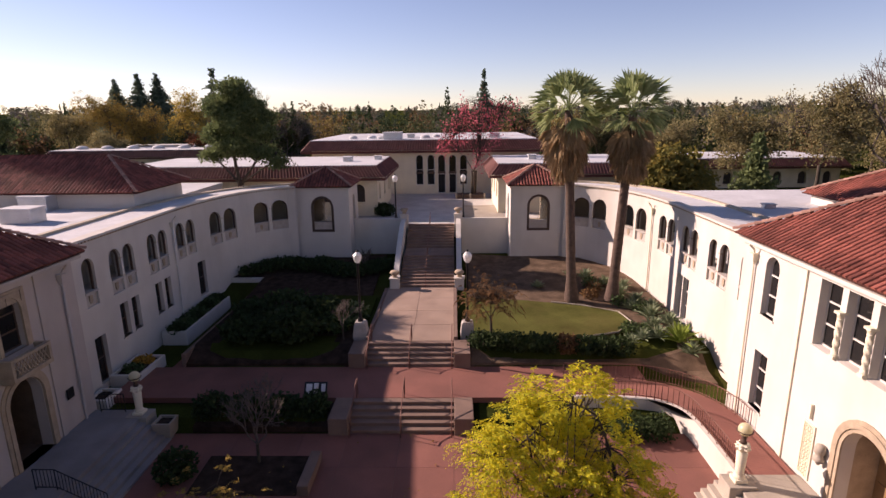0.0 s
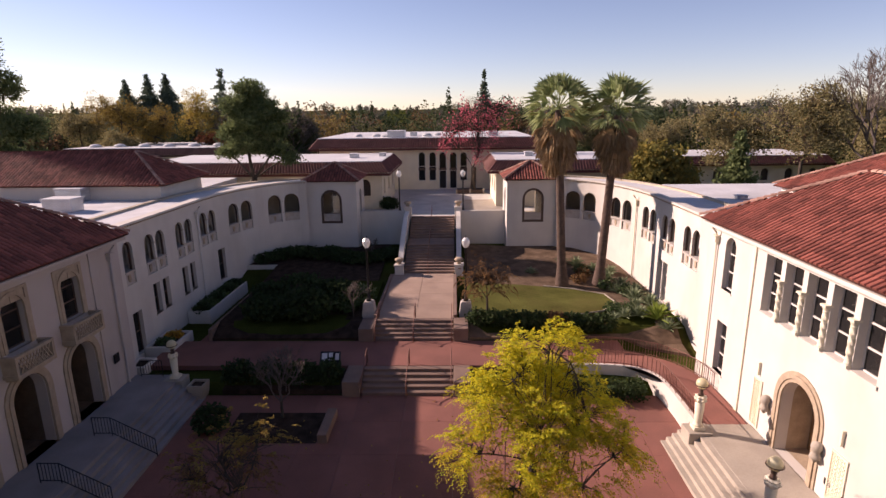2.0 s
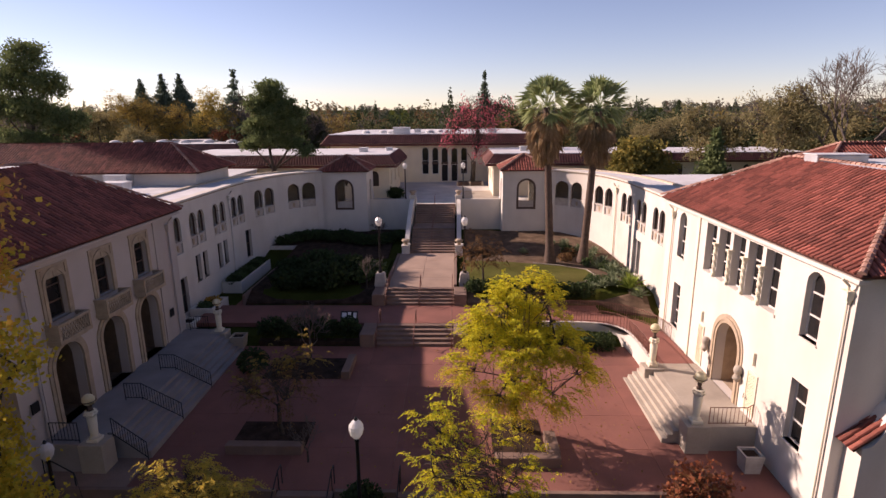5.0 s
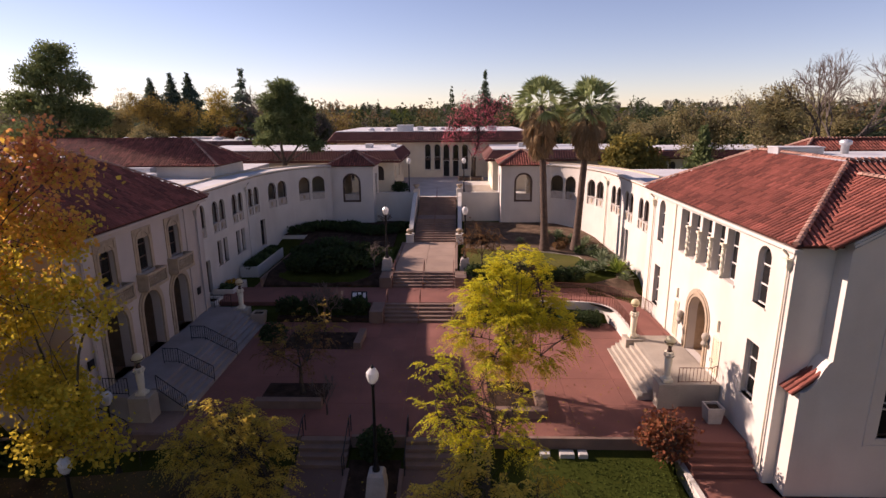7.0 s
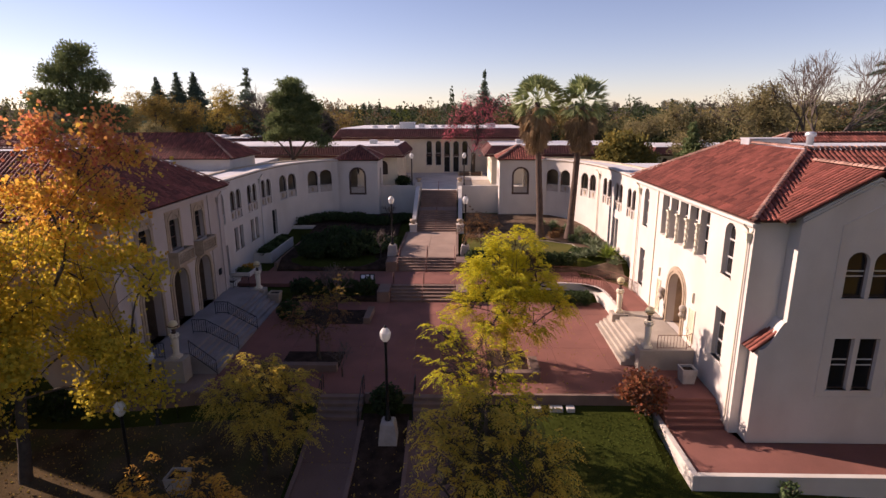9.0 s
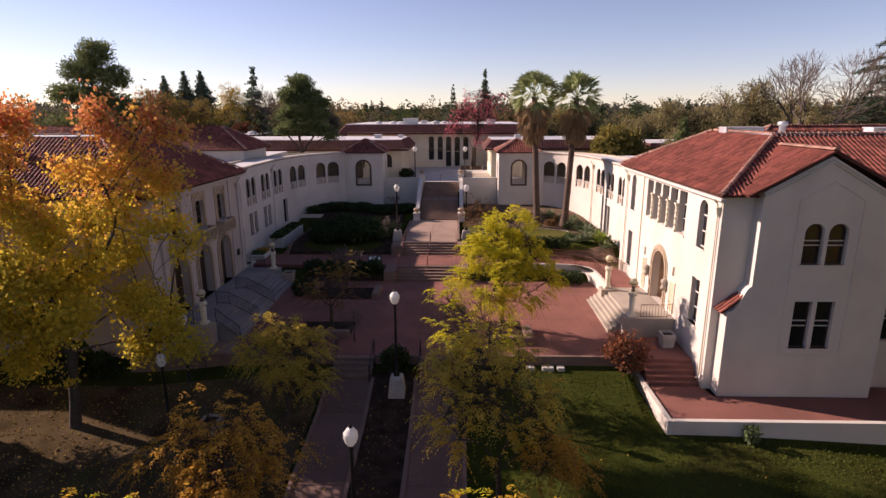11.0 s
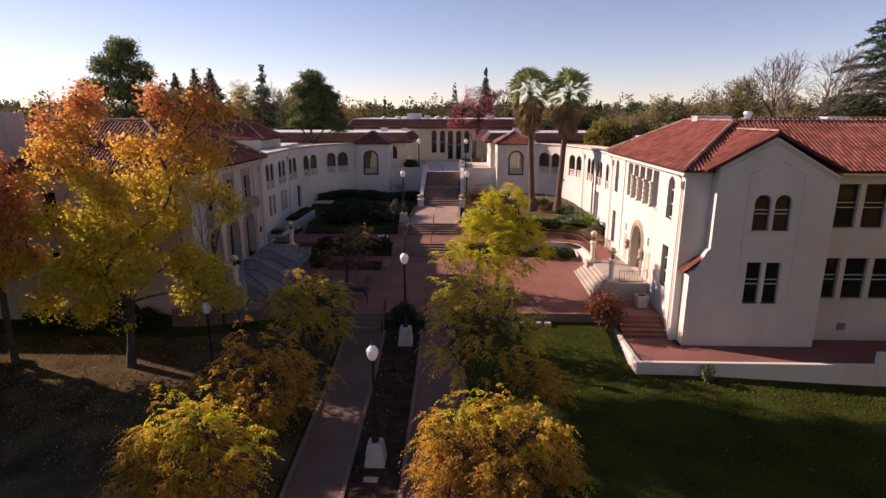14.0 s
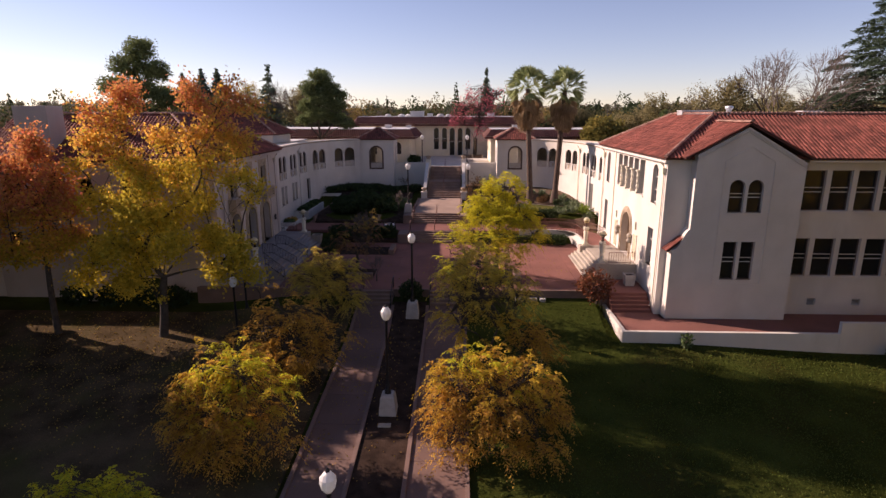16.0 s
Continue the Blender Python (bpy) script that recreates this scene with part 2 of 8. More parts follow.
FALLEN = leafmat("fallen_leaves", [(0.35, 0.22, 0.04), (0.25, 0.14, 0.05), (0.40, 0.30, 0.05)], 0.1)


# ---------------------------------------------------------------- mesh helpers
def mesh_of(bm, name, material, smooth=False):
    me = bpy.data.meshes.new(name)
    bm.normal_update()
    bm.to_mesh(me)
    bm.free()
    me.materials.append(material)
    if smooth:
        me.shade_smooth()
    return me


def pymesh(name, verts, faces, material):
    me = bpy.data.meshes.new(name)
    me.from_pydata(verts, [], faces)
    me.materials.append(material)
    me.update()
    return me


def thing(name, at, label, category, group="", kind=""):
    ob = new(name)
    ob.location = at
    ob.empty_display_size = 0.2
    return tagged(ob, label, category, group, kind)


def hang(ob, parent):
    """Makes ob, whose mesh is in the parent's own world coordinates, a part of parent."""
    ob.parent = parent
    spot = Vector((0, 0, 0))
    p = parent
    while p is not None:
        spot += p.location
        p = p.parent
    if parent.type == "EMPTY":
        ob.matrix_parent_inverse = Matrix.Translation(-spot)
    return ob


def part(name, bm, material, parent, label="", smooth=False, kind=""):
    ob = new(name, mesh_of(bm, name, material, smooth) if isinstance(bm, bmesh.types.BMesh) else bm)
    hang(ob, parent)
    return tagged(ob, label, "", "", kind)


def solo(name, bm, material, label, category, kind="", group="", smooth=False):
    ob = new(name, mesh_of(bm, name, material, smooth) if isinstance(bm, bmesh.types.BMesh) else bm)
    return tagged(ob, label, category, group, kind)


def box(bm, x0, x1, y0, y1, z0, z1, bevel=0.0):
    if x0 > x1:
        x0, x1 = x1, x0
    if y0 > y1:
        y0, y1 = y1, y0
    v = [bm.verts.new(p) for p in ((x0, y0, z0), (x1, y0, z0), (x1, y1, z0), (x0, y1, z0), (x0, y0, z1), (x1, y0, z1), (x1, y1, z1), (x0, y1, z1))]
    fs = [bm.faces.new([v[i] for i in f]) for f in ((3, 2, 1, 0), (4, 5, 6, 7), (0, 1, 5, 4), (1, 2, 6, 5), (2, 3, 7, 6), (3, 0, 4, 7))]
    if bevel:
        es = list({e for f in fs for e in f.edges})
        bmesh.ops.bevel(bm, geom=es, offset=bevel, segments=2, affect="EDGES", profile=0.5)
    return bm


def prism(bm, poly, z0, z1):
    """A polygon (x, y) drawn up from z0 to z1; each may be a function of x and y."""
    lo = [bm.verts.new((x, y, z0(x, y) if callable(z0) else z0)) for x, y in poly]
    hi = [bm.verts.new((x, y, z1(x, y) if callable(z1) else z1)) for x, y in poly]
    top = bm.faces.new(hi)
    bot = bm.faces.new(lo[::-1])
    for i in range(len(poly)):
        j = (i + 1) % len(poly)
        bm.faces.new((lo[i], lo[j], hi[j], hi[i]))
    bmesh.ops.triangulate(bm, faces=[top, bot])
    return bm


def tube(bm, pts, r, n=6, r2=None, caps=True):
    """A round bar along pts; r2: the radius at the end."""
    pts = [Vector(p) for p in pts]
    rings = []
    for i, p in enumerate(pts):
        d = (pts[min(i + 1, len(pts) - 1)] - pts[max(i - 1, 0)])
        if d.length < 1e-6:
            d = Vector((0, 0, 1))
        d.normalize()
        a = d.orthogonal().normalized() if abs(d.z) < 0.95 else Vector((1, 0, 0))
        a = (a - d * a.dot(d)).normalized()
        b = d.cross(a)
        k = i / max(1, len(pts) - 1)
        rr = r if r2 is None else r + (r2 - r) * k
        rings.append([bm.verts.new(p + (a * math.cos(2 * math.pi * j / n) + b * math.sin(2 * math.pi * j / n)) * rr) for j in range(n)])
    for r0, r1 in zip(rings, rings[1:]):
        for j in range(n):
            bm.faces.new((r0[j], r0[(j + 1) % n], r1[(j + 1) % n], r1[j]))
    if caps:
        bm.faces.new(rings[0][::-1])
        bm.faces.new(rings[-1])
    return bm


def lathe(bm, profile, at, n=16):
    """A turned form: profile of (radius, height) from bottom to top."""
    rings = []
    for r, z in profile:
        rings.append([bm.verts.new((at[0] + r * math.cos(2 * math.pi * j / n), at[1] + r * math.sin(2 * math.pi * j / n), at[2] + z)) for j in range(n)])
    for r0, r1 in zip(rings, rings[1:]):
        for j in range(n):
            bm.faces.new((r0[j], r0[(j + 1) % n], r1[(j + 1) % n], r1[j]))
    bm.faces.new(rings[0][::-1])
    bm.faces.new(rings[-1])
    return bm


def line_map(x0, y0, x1, y1):
    """Maps (s, z, d) to the world along a straight wall; d points out, to the right of the way from start to end."""
    t = Vector((x1 - x0, y1 - y0)).normalized()
    n = Vector((t.y, -t.x))
    return lambda s, z, d: (x0 + t.x * s + n.x * d, y0 + t.y * s + n.y * d, z)


def curve_map(pts):
    pts = [Vector(p) for p in pts]
    acc = [0.0]
    for a, b in zip(pts, pts[1:]):
        acc.append(acc[-1] + (b - a).length)

    def f(s, z, d):
        i = 0
        while i < len(acc) - 2 and acc[i + 1] < s:
            i += 1
        k = (s - acc[i]) / (acc[i + 1] - acc[i])
        p = pts[i].lerp(pts[i + 1], k)
        t0 = (pts[i + 1] - pts[i]).normalized()
        t1 = (pts[min(i + 2, len(pts) - 1)] - pts[min(i + 1, len(pts) - 2)]).normalized()
        t = t0.lerp(t1, max(0, min(1, k))).normalized()
        return (p.x + t.y * d, p.y - t.x * d, z)
    return f, acc[-1]


class Op:
    """An opening: its middle, width, foot and top; arched or square."""
    def __init__(self, c, w, zb, zt, arch=False, **more):
        self.c, self.w, self.zb, self.zt, self.arch = c, w, zb, zt, arch
        self.more = more

    def top(self, s):
        if not self.arch:
            return self.zt
        r = self.w / 2
        return self.zt - r + math.sqrt(max(0.0, r * r - (s - self.c) ** 2))

    def cuts(self):
        if not self.arch:
            return [self.c - self.w / 2, self.c + self.w / 2]
        return [self.c - self.w / 2 * math.cos(math.pi * i / 14) for i in range(15)]

    def outline(self, inset=0.0):
        r = self.w / 2 - inset
        if not self.arch:
            return [(self.c - r, self.zb + inset), (self.c + r, self.zb + inset), (self.c + r, self.zt - inset), (self.c - r, self.zt - inset)]
        spring = self.zt - self.w / 2
        return [(self.c - r, self.zb + inset), (self.c + r, self.zb + inset)] + [(self.c + r * math.cos(math.pi * i / 14), spring + r * math.sin(math.pi * i / 14)) for i in range(15)]


def pierced(bm, P, s0, s1, z0, z1, thick, ops=(), ds=50.0, ends=False):
    """A wall along the map P with openings that go right through it."""
    cuts = {s0, s1}
    k = s0 + ds
    while k < s1:
        cuts.add(round(k, 4))
        k += ds
    for o in ops:
        cuts.update(round(c, 4) for c in o.cuts())
    cuts = sorted(c for c in cuts if s0 <= c <= s1)
    q = lambda *ps: bm.faces.new([bm.verts.new(p) for p in ps])
    top = z1 if callable(z1) else (lambda s: z1)
    foot = z0 if callable(z0) else (lambda s: z0)
    for a, b in zip(cuts, cuts[1:]):
        if b - a < 1e-4:
            continue
        mid = (a + b) / 2
        here = sorted((o for o in ops if o.c - o.w / 2 < mid < o.c + o.w / 2), key=lambda o: o.zb)
        la, lb = foot(a), foot(b)
        for o in here:
            if o.zb > min(la, lb) + 1e-3:
                q(P(a, la, 0), P(b, lb, 0), P(b, o.zb, 0), P(a, o.zb, 0))
                q(P(b, lb, -thick), P(a, la, -thick), P(a, o.zb, -thick), P(b, o.zb, -thick))
                q(P(a, o.zb, 0), P(b, o.zb, 0), P(b, o.zb, -thick), P(a, o.zb, -thick))
            la, lb = o.top(a), o.top(b)
            q(P(a, la, -thick), P(b, lb, -thick), P(b, lb, 0), P(a, la, 0))
        q(P(a, la, 0), P(b, lb, 0), P(b, top(b), 0), P(a, top(a), 0))
        q(P(b, lb, -thick), P(a, la, -thick), P(a, top(a), -thick), P(b, top(b), -thick))
        q(P(a, top(a), 0), P(b, top(b), 0), P(b, top(b), -thick), P(a, top(a), -thick))
    for o in ops:
        spring = o.zt - o.w / 2 if o.arch else o.zt
        a, b = o.c - o.w / 2, o.c + o.w / 2
        q(P(a, o.zb, 0), P(a, o.zb, -thick), P(a, spring, -thick), P(a, spring, 0))
        q(P(b, o.zb, -thick), P(b, o.zb, 0), P(b, spring, 0), P(b, spring, -thick))
    for s, flip in ((s0, 1), (s1, -1)) if ends else ():
        ps = [P(s, foot(s), 0), P(s, top(s), 0), P(s, top(s), -thick), P(s, foot(s), -thick)]
        q(*ps[::flip])
    return bm


def strip_ring(bm, P, outer, inner, d0, d1):
    """A flat ring between two outlines (s, z) of equal length, from depth d0 to d1."""
    n = len(outer)
    vo0 = [bm.verts.new(P(s, z, d0)) for s, z in outer]
    vi0 = [bm.verts.new(P(s, z, d0)) for s, z in inner]
    vo1 = [bm.verts.new(P(s, z, d1)) for s, z in outer]
    vi1 = [bm.verts.new(P(s, z, d1)) for s, z in inner]
    for i in range(n):
        j = (i + 1) % n
        bm.faces.new((vo1[i], vo1[j], vi1[j], vi1[i]))
        bm.faces.new((vo0[j], vo0[i], vi0[i], vi0[j]))
        bm.faces.new((vo0[i], vo0[j], vo1[j], vo1[i]))
        bm.faces.new((vi0[j], vi0[i], vi1[i], vi1[j]))


def slab(bm, P, s0, s1, z0, z1, d0, d1):
    """A block along a wall's map."""
    v = [bm.verts.new(P(s, z, d)) for d in (d0, d1) for s, z in ((s0, z0), (s1, z0), (s1, z1), (s0, z1))]
    for f in ((3, 2, 1, 0), (4, 5, 6, 7), (0, 1, 5, 4), (1, 2, 6, 5), (2, 3, 7, 6), (3, 0, 4, 7)):
        bm.faces.new([v[i] for i in f])


def window(parent, P, o, deep=0.28, frame_mat=None, rails=1, mullions=0, sill=True, wide=0.07, label="", sash=False):
    """A sash window set back in an opening: frame with rails, pane behind it, sill before it."""
    bm = bmesh.new()
    strip_ring(bm, P, o.outline(0.0), o.outline(wide), -deep - 0.06, -deep)
    for i in range(rails):
        z = o.zb + (o.zt - o.zb) * (i + 1) / (rails + 1)
        slab(bm, P, o.c - o.w / 2 + wide, o.c + o.w / 2 - wide, z - 0.03, z + 0.03, -deep - 0.055, -deep - 0.005)
    for i in range(mullions):
        s = o.c - o.w / 2 + o.w * (i + 1) / (mullions + 1)
        slab(bm, P, s - 0.025, s + 0.025, o.zb + wide, o.top(s) - wide, -deep - 0.055, -deep - 0.008)
    w = part("window", bm, frame_mat or FRAMEW, parent, label)
    bm = bmesh.new()
    bm.faces.new([bm.verts.new(P(s, z, -deep - 0.045)) for s, z in o.outline(wide * 0.5)])
    pane = part("pane", bm, GLASS, w)
    if sash:
        for q in (0.46, 0.57):
            bm = bmesh.new()
            z = o.zb + (o.zt - o.zb) * q
            slab(bm, P, o.c - o.w / 2 + wide, o.c + o.w / 2 - wide, z - 0.022, z + 0.022, -deep - 0.04, -deep + 0.005)
            part("sash_rail", bm, FRAMEW, w, "pale sash rail")
    if sill:
        bm = bmesh.new()
        slab(bm, P, o.c - o.w / 2 - 0.05, o.c + o.w / 2 + 0.05, o.zb - 0.07, o.zb, -deep, 0.05)
        part("sill", bm, STUCCO, w)
    return w


def inside(x, y, poly):
    c = False
    for i in range(len(poly)):
        x0, y0 = poly[i - 1]
        x1, y1 = poly[i]
        if (y0 > y) != (y1 > y) and x < (x1 - x0) * (y - y0) / (y1 - y0) + x0:
            c = not c
    return c


TW, TL = 0.25, 0.45   # a roof tile's width and exposed length


def tile_shape(n=4):
    """One half-round tile, along +y, humped towards +z."""
    vs, fs = [], []
    for k, (y, r, lift) in enumerate(((-0.03, 0.1, 0.016), (TL + 0.02, 0.092, 0.0))):
        for i in range(n + 1):
            a = math.pi * i / n
            vs.append((-r * math.cos(a), y, lift + r * 0.72 * math.sin(a)))
    m = n + 1
    for i in range(n):
        fs.append((i, i + 1, m + i + 1, m + i))
    fs.append(tuple(range(n, -1, -1)))
    return vs, fs


def tile_slope(parent, corners, single=None):
    """Covers a flat roof face with courses of half-round tiles. corners: eave start, eave end, then the rest, seen from outside
    counter-clockwise. single: (u0, u1, v0, v1), the stretch whose tiles are pieces of their own."""
    c = [Vector(p) for p in corners]
    e = (c[1] - c[0]).normalized()
    nrm = (c[1] - c[0]).cross(c[-1] - c[0]).normalized()
    up = nrm.cross(e)
    flat = [((p - c[0]).dot(e), (p - c[0]).dot(up)) for p in c]
    us, vs = [p[0] for p in flat], [p[1] for p in flat]
    shape_v, shape_f = tile_shape()
    verts, faces, ones = [], [], []
    rng = random.Random(len(corners) * 7 + int(abs(c[0].x) * 10))
    u = min(us) + TW / 2
    while u < max(us):
        v = min(vs)
        while v < max(vs):
            if inside(u, v + TL / 2, flat):
                o = c[0] + e * (u + rng.uniform(-0.005, 0.005)) + up * v + nrm * (0.02 + rng.uniform(0, 0.012))
                if single and single[0] < u < single[1] and single[2] < v < single[3] and len(ones) < 300:
                    ones.append(o)
                else:
                    b = len(verts)
                    verts += [o + e * x + up * y + nrm * z for x, y, z in shape_v]
                    faces += [tuple(b + i for i in f) for f in shape_f]
            v += TL
        u += TW
    bm = bmesh.new()
    lo = [bm.verts.new(p - nrm * 0.09) for p in c]
    hi = [bm.verts.new(p) for p in c]
    bm.faces.new(hi)
    bm.faces.new(lo[::-1])
    for i in range(len(c)):
        j = (i + 1) % len(c)
        bm.faces.new((lo[i], lo[j], hi[j], hi[i]))
    roof = part("roof", bm, UNDER, parent, "terracotta barrel-tile roof slope")
    ob = new("tile_field", pymesh("tile_field", [tuple(p) for p in verts], faces, TILE))
    ob.parent, ob.matrix_parent_inverse = roof, Matrix.Identity(4)
    tagged(ob, kind="stuff")
    if ones:
        me = pymesh("tile", shape_v, shape_f, TILE1)
        rot = Matrix((e, up, nrm)).transposed().to_4x4()
        for o in ones:
            t = new("tile", me)
            t.parent = roof
            t.matrix_parent_inverse = Matrix.Identity(4)
            t.matrix_basis = Matrix.Translation(o) @ rot
    return roof


def ridge_caps(parent, a, b):
    """A line of half-round caps along a ridge or hip."""
    a, b = Vector(a), Vector(b)
    d = (b - a).normalized()
    side = d.cross(Vector((0, 0, 1))).normalized()
    upv = side.cross(d)
    n = int((b - a).length / 0.3)
    bm = bmesh.new()
    for i in range(n):
        p0, p1 = a + d * (i * 0.3 - 0.02), a + d * (i * 0.3 + 0.32)
        r0 = [bm.verts.new(p0 + side * 0.13 * math.cos(math.pi * k / 5) + upv * (0.13 * math.sin(math.pi * k / 5) + 0.05)) for k in range(6)]
        r1 = [bm.verts.new(p1 + side * 0.105 * math.cos(math.pi * k / 5) + upv * (0.1 * math.sin(math.pi * k / 5) + 0.03)) for k in range(6)]
        for k in range(5):
            bm.faces.new((r0[k], r0[k + 1], r1[k + 1], r1[k]))
        bm.faces.new(r0[::-1])
    part("ridge_cap", bm, RIDGE, parent, "pale-jointed ridge tiles", kind="stuff")


# ---------------------------------------------------------------- ground
def smooth(a, b, x):
    k = max(0.0, min(1.0, (x - a) / (b - a)))
    return k * k * (3 - 2 * k)


def plaza_z(x, y):
    return -0.35 + 0.027 * (y - 4.3)


def south_z(x, y):
    """The lawn and walks before the court, falling away to the south."""
    z = -0.75 - 0.27 * max(0, min(4.3, 4.3 - y)) - 0.09 * max(0, min(26, -y)) - 0.65 * smooth(13, 28, x)
    return z - 0.75 * smooth(-8, -16, x) * smooth(4, 0, -y + 4) if x < -8 else z


def garden_z(x, y):
    return 0.62 + 0.9 * smooth(21.5, 23.5, y) + 0.75 * smooth(29.5, 39.5, y)


def ground_z(x, y):
    n = noise.noise((x * 0.05, y * 0.05, 0.3)) * 0.12
    if y < 4.3 and x > 12.25 and y > -0.6:
        return -2.0
    if y < 4.3:
        return south_z(x, y) + n * 0.5
    if y < 24.2 and abs(x) < 3.4:
        return -0.75 if y < 19.2 else 0.3
    if y < 17.2 and abs(x) < 18:
        return -0.75
    if y < 43 and abs(x) < 22:
        g = min(garden_z(x, y), 2.2) - 0.15
        return 0.45 + (g - 0.45) * smooth(32.5, 35.5, y) if x < -12.2 else g
    far = 2.5 + 1.2 * smooth(40, 70, y) + 16 * smooth(250, 900, math.hypot(x, y)) + 3 * n
    near = south_z(x, 4.2) - 0.1
    return near + (far - near) * smooth(4.3, 40, y)


def axis_steps(lo, hi, fine_lo, fine_hi, fine, grow=1.25):
    out, s = [], fine
    v = fine_lo
    while v < fine_hi:
        out.append(v)
        v += fine
    out.append(fine_hi)
    v, s = fine_hi, fine
    while v < hi:
        s *= grow
        v += s
        out.append(min(v, hi))
    v, s = fine_lo, fine
    while v > lo:
        s *= grow
        v -= s
        out.insert(0, max(v, lo))
    return out


gx, gy = axis_steps(-1500, 1500, -34, 40, 0.8), axis_steps(-160, 2200, -40, 46, 0.8)
gv = [(x, y, ground_z(x, y)) for y in gy for x in gx]
gf = [(j * len(gx) + i, j * len(gx) + i + 1, (j + 1) * len(gx) + i + 1, (j + 1) * len(gx) + i) for j in range(len(gy) - 1) for i in range(len(gx) - 1)]
ground = solo("ground", pymesh("ground", gv, gf, GRASS), None, "grass and soil sloping away from the court", "ground", "structure")


def sheet(name, poly, zf, material, label, category, off=0.03, thick=0.25, step=1.2, kind="structure"):
    """A paved or planted piece of ground with an even edge, laid over the ground."""
    edge = []
    for i in range(len(poly)):
        a, b = poly[i], poly[(i + 1) % len(poly)]
        n = max(1, int(math.hypot(b[0] - a[0], b[1] - a[1]) / step))
        edge += [(a[0] + (b[0] - a[0]) * k / n, a[1] + (b[1] - a[1]) * k / n) for k in range(n)]
    bm = bmesh.new()
    prism(bm, edge, lambda x, y: zf(x, y) - thick, lambda x, y: zf(x, y) + off)
    return solo(name, bm, material, label, category, kind)


# red concrete plaza, cast in bays with open joints between them
plaza = thing("plaza_paving", (0, 10, -0.3), "red-tinted concrete plaza cast in large joint-lined bays", "paving", kind="structure")
xs = [-10.4, -7.3, -4.4, -2.4, 0.0, 2.4, 5.2, 8.1, 10.9, 13.1, 15.25]
ys = [4.3, 7.0, 9.6, 12.2, 14.7, 17.06]
bm = bmesh.new()
prism(bm, [(-16, 4.32), (15.28, 4.32), (15.28, 17.06), (-16, 17.06)], -1.4, lambda x, y: plaza_z(x, y) - 0.02)
part("joint_bed", bm, KERB, plaza)
for i in range(len(xs) - 1):
    for j in range(len(ys) - 1):
        bm = bmesh.new()
        g = 0.006
        prism(bm, [(xs[i] + g, ys[j] + g), (xs[i + 1] - g, ys[j] + g), (xs[i + 1] - g, ys[j + 1] - g), (xs[i] + g, ys[j + 1] - g)], lambda x, y: plaza_z(x, y) - 0.1, plaza_z)
        part("panel", bm, PAVING, plaza)


def steps(name, x0, x1, y0, z0, n, tread, rise, label, material=STEP, depth_down=0.6, axis="y", parent=None):
    """A flight of steps that rises along +y (or towards -x or +x), each tread a block of its own."""
    st = thing(name, ((x0 + x1) / 2, y0, z0), label, "stairs", kind="structure") if parent is None else parent
    for i in range(n):
        bm = bmesh.new()
        za, zb = z0 - depth_down, z0 + rise * (i + 1)
        if axis == "y":
            box(bm, x0, x1, y0 + tread * i, y0 + tread * n + 0.02, z0 + rise * i - (0.02 if i else depth_down), zb, 0.015)
        elif axis == "+x":
            box(bm, y0 + tread * i, y0 + tread * n + 0.02, x0, x1, z0 + rise * i - (0.02 if i else depth_down), zb, 0.015)
        else:
            box(bm, y0 - tread * i, y0 - tread * n - 0.02, x0, x1, z0 + rise * i - (0.02 if i else depth_down), zb, 0.015)
        part("step", bm, material, st)
    return st


def handrail(name, pts, posts, h, label, material=REDIRON, r=0.025, group="stair handrails"):
    """A pipe rail over the given floor points, with posts at some of them and a returned foot at both ends."""
    hr = thing(name, pts[0], label, "handrail", group)
    bm = bmesh.new()
    top = [(x, y, z + h) for x, y, z in pts]
    tube(bm, top, r, 8)
    part("rail", bm, material, hr, smooth=True)
    for i in posts:
        bm = bmesh.new()
        x, y, z = pts[i]
        tube(bm, [(x, y, z - 0.02), (x, y, z + h)], r * 0.9, 8)
        part("post", bm, material, hr, smooth=True)
    return hr


# lower flight, landing, second flight, upper landing, great flight
steps("lower_stairs", -2.4, 2.4, 17.06, 0.0, 5, 0.355, 0.157, "lower flight of worn reddish concrete steps")
steps("middle_stairs", -2.4, 2.4, 22.2, 0.80, 5, 0.33, 0.157, "middle flight of worn reddish concrete steps")
for sx in (-1, 1):
    for y0, y1, z0, z1, nm in ((16.9, 18.85, 0.0, 0.80, "lower"), (22.05, 23.9, 0.80, 1.60, "middle")):
        bm = bmesh.new()
        box(bm, sx * 2.42, sx * 3.3, y0, y1, z0 - 0.5, z1 + 0.02, 0.03)
        solo("stair_cheek", bm, STEP, "low reddish concrete block flanking the steps", "stair cheek", "", "stair cheek blocks")
landing_1 = sheet("landing_path", [(-14.5, 18.86), (12.2, 18.86), (12.2, 22.18), (-14.5, 22.18)], lambda x, y: 0.77, PAVING, "red concrete landing and cross path between flights", "paving")
upper = thing("upper_landing", (0, 28, 1.6), "red concrete walk between the middle and great flights", "paving", kind="structure")
for i in range(2):
    for j in range(4):
        bm = bmesh.new()
        prism(bm, [(-2.4 + 2.4 * i + 0.01, 23.87 + 2.36 * j + 0.01), (2.4 * i - 0.01, 23.87 + 2.36 * j + 0.01), (2.4 * i - 0.01, 23.87 + 2.36 * (j + 1) - 0.01), (-2.4 + 2.4 * i + 0.01, 23.87 + 2.36 * (j + 1) - 0.01)], 1.1, lambda x, y: 1.585 + 0.015 * (y - 23.9))
        part("panel", bm, SUNLITWALK, upper)
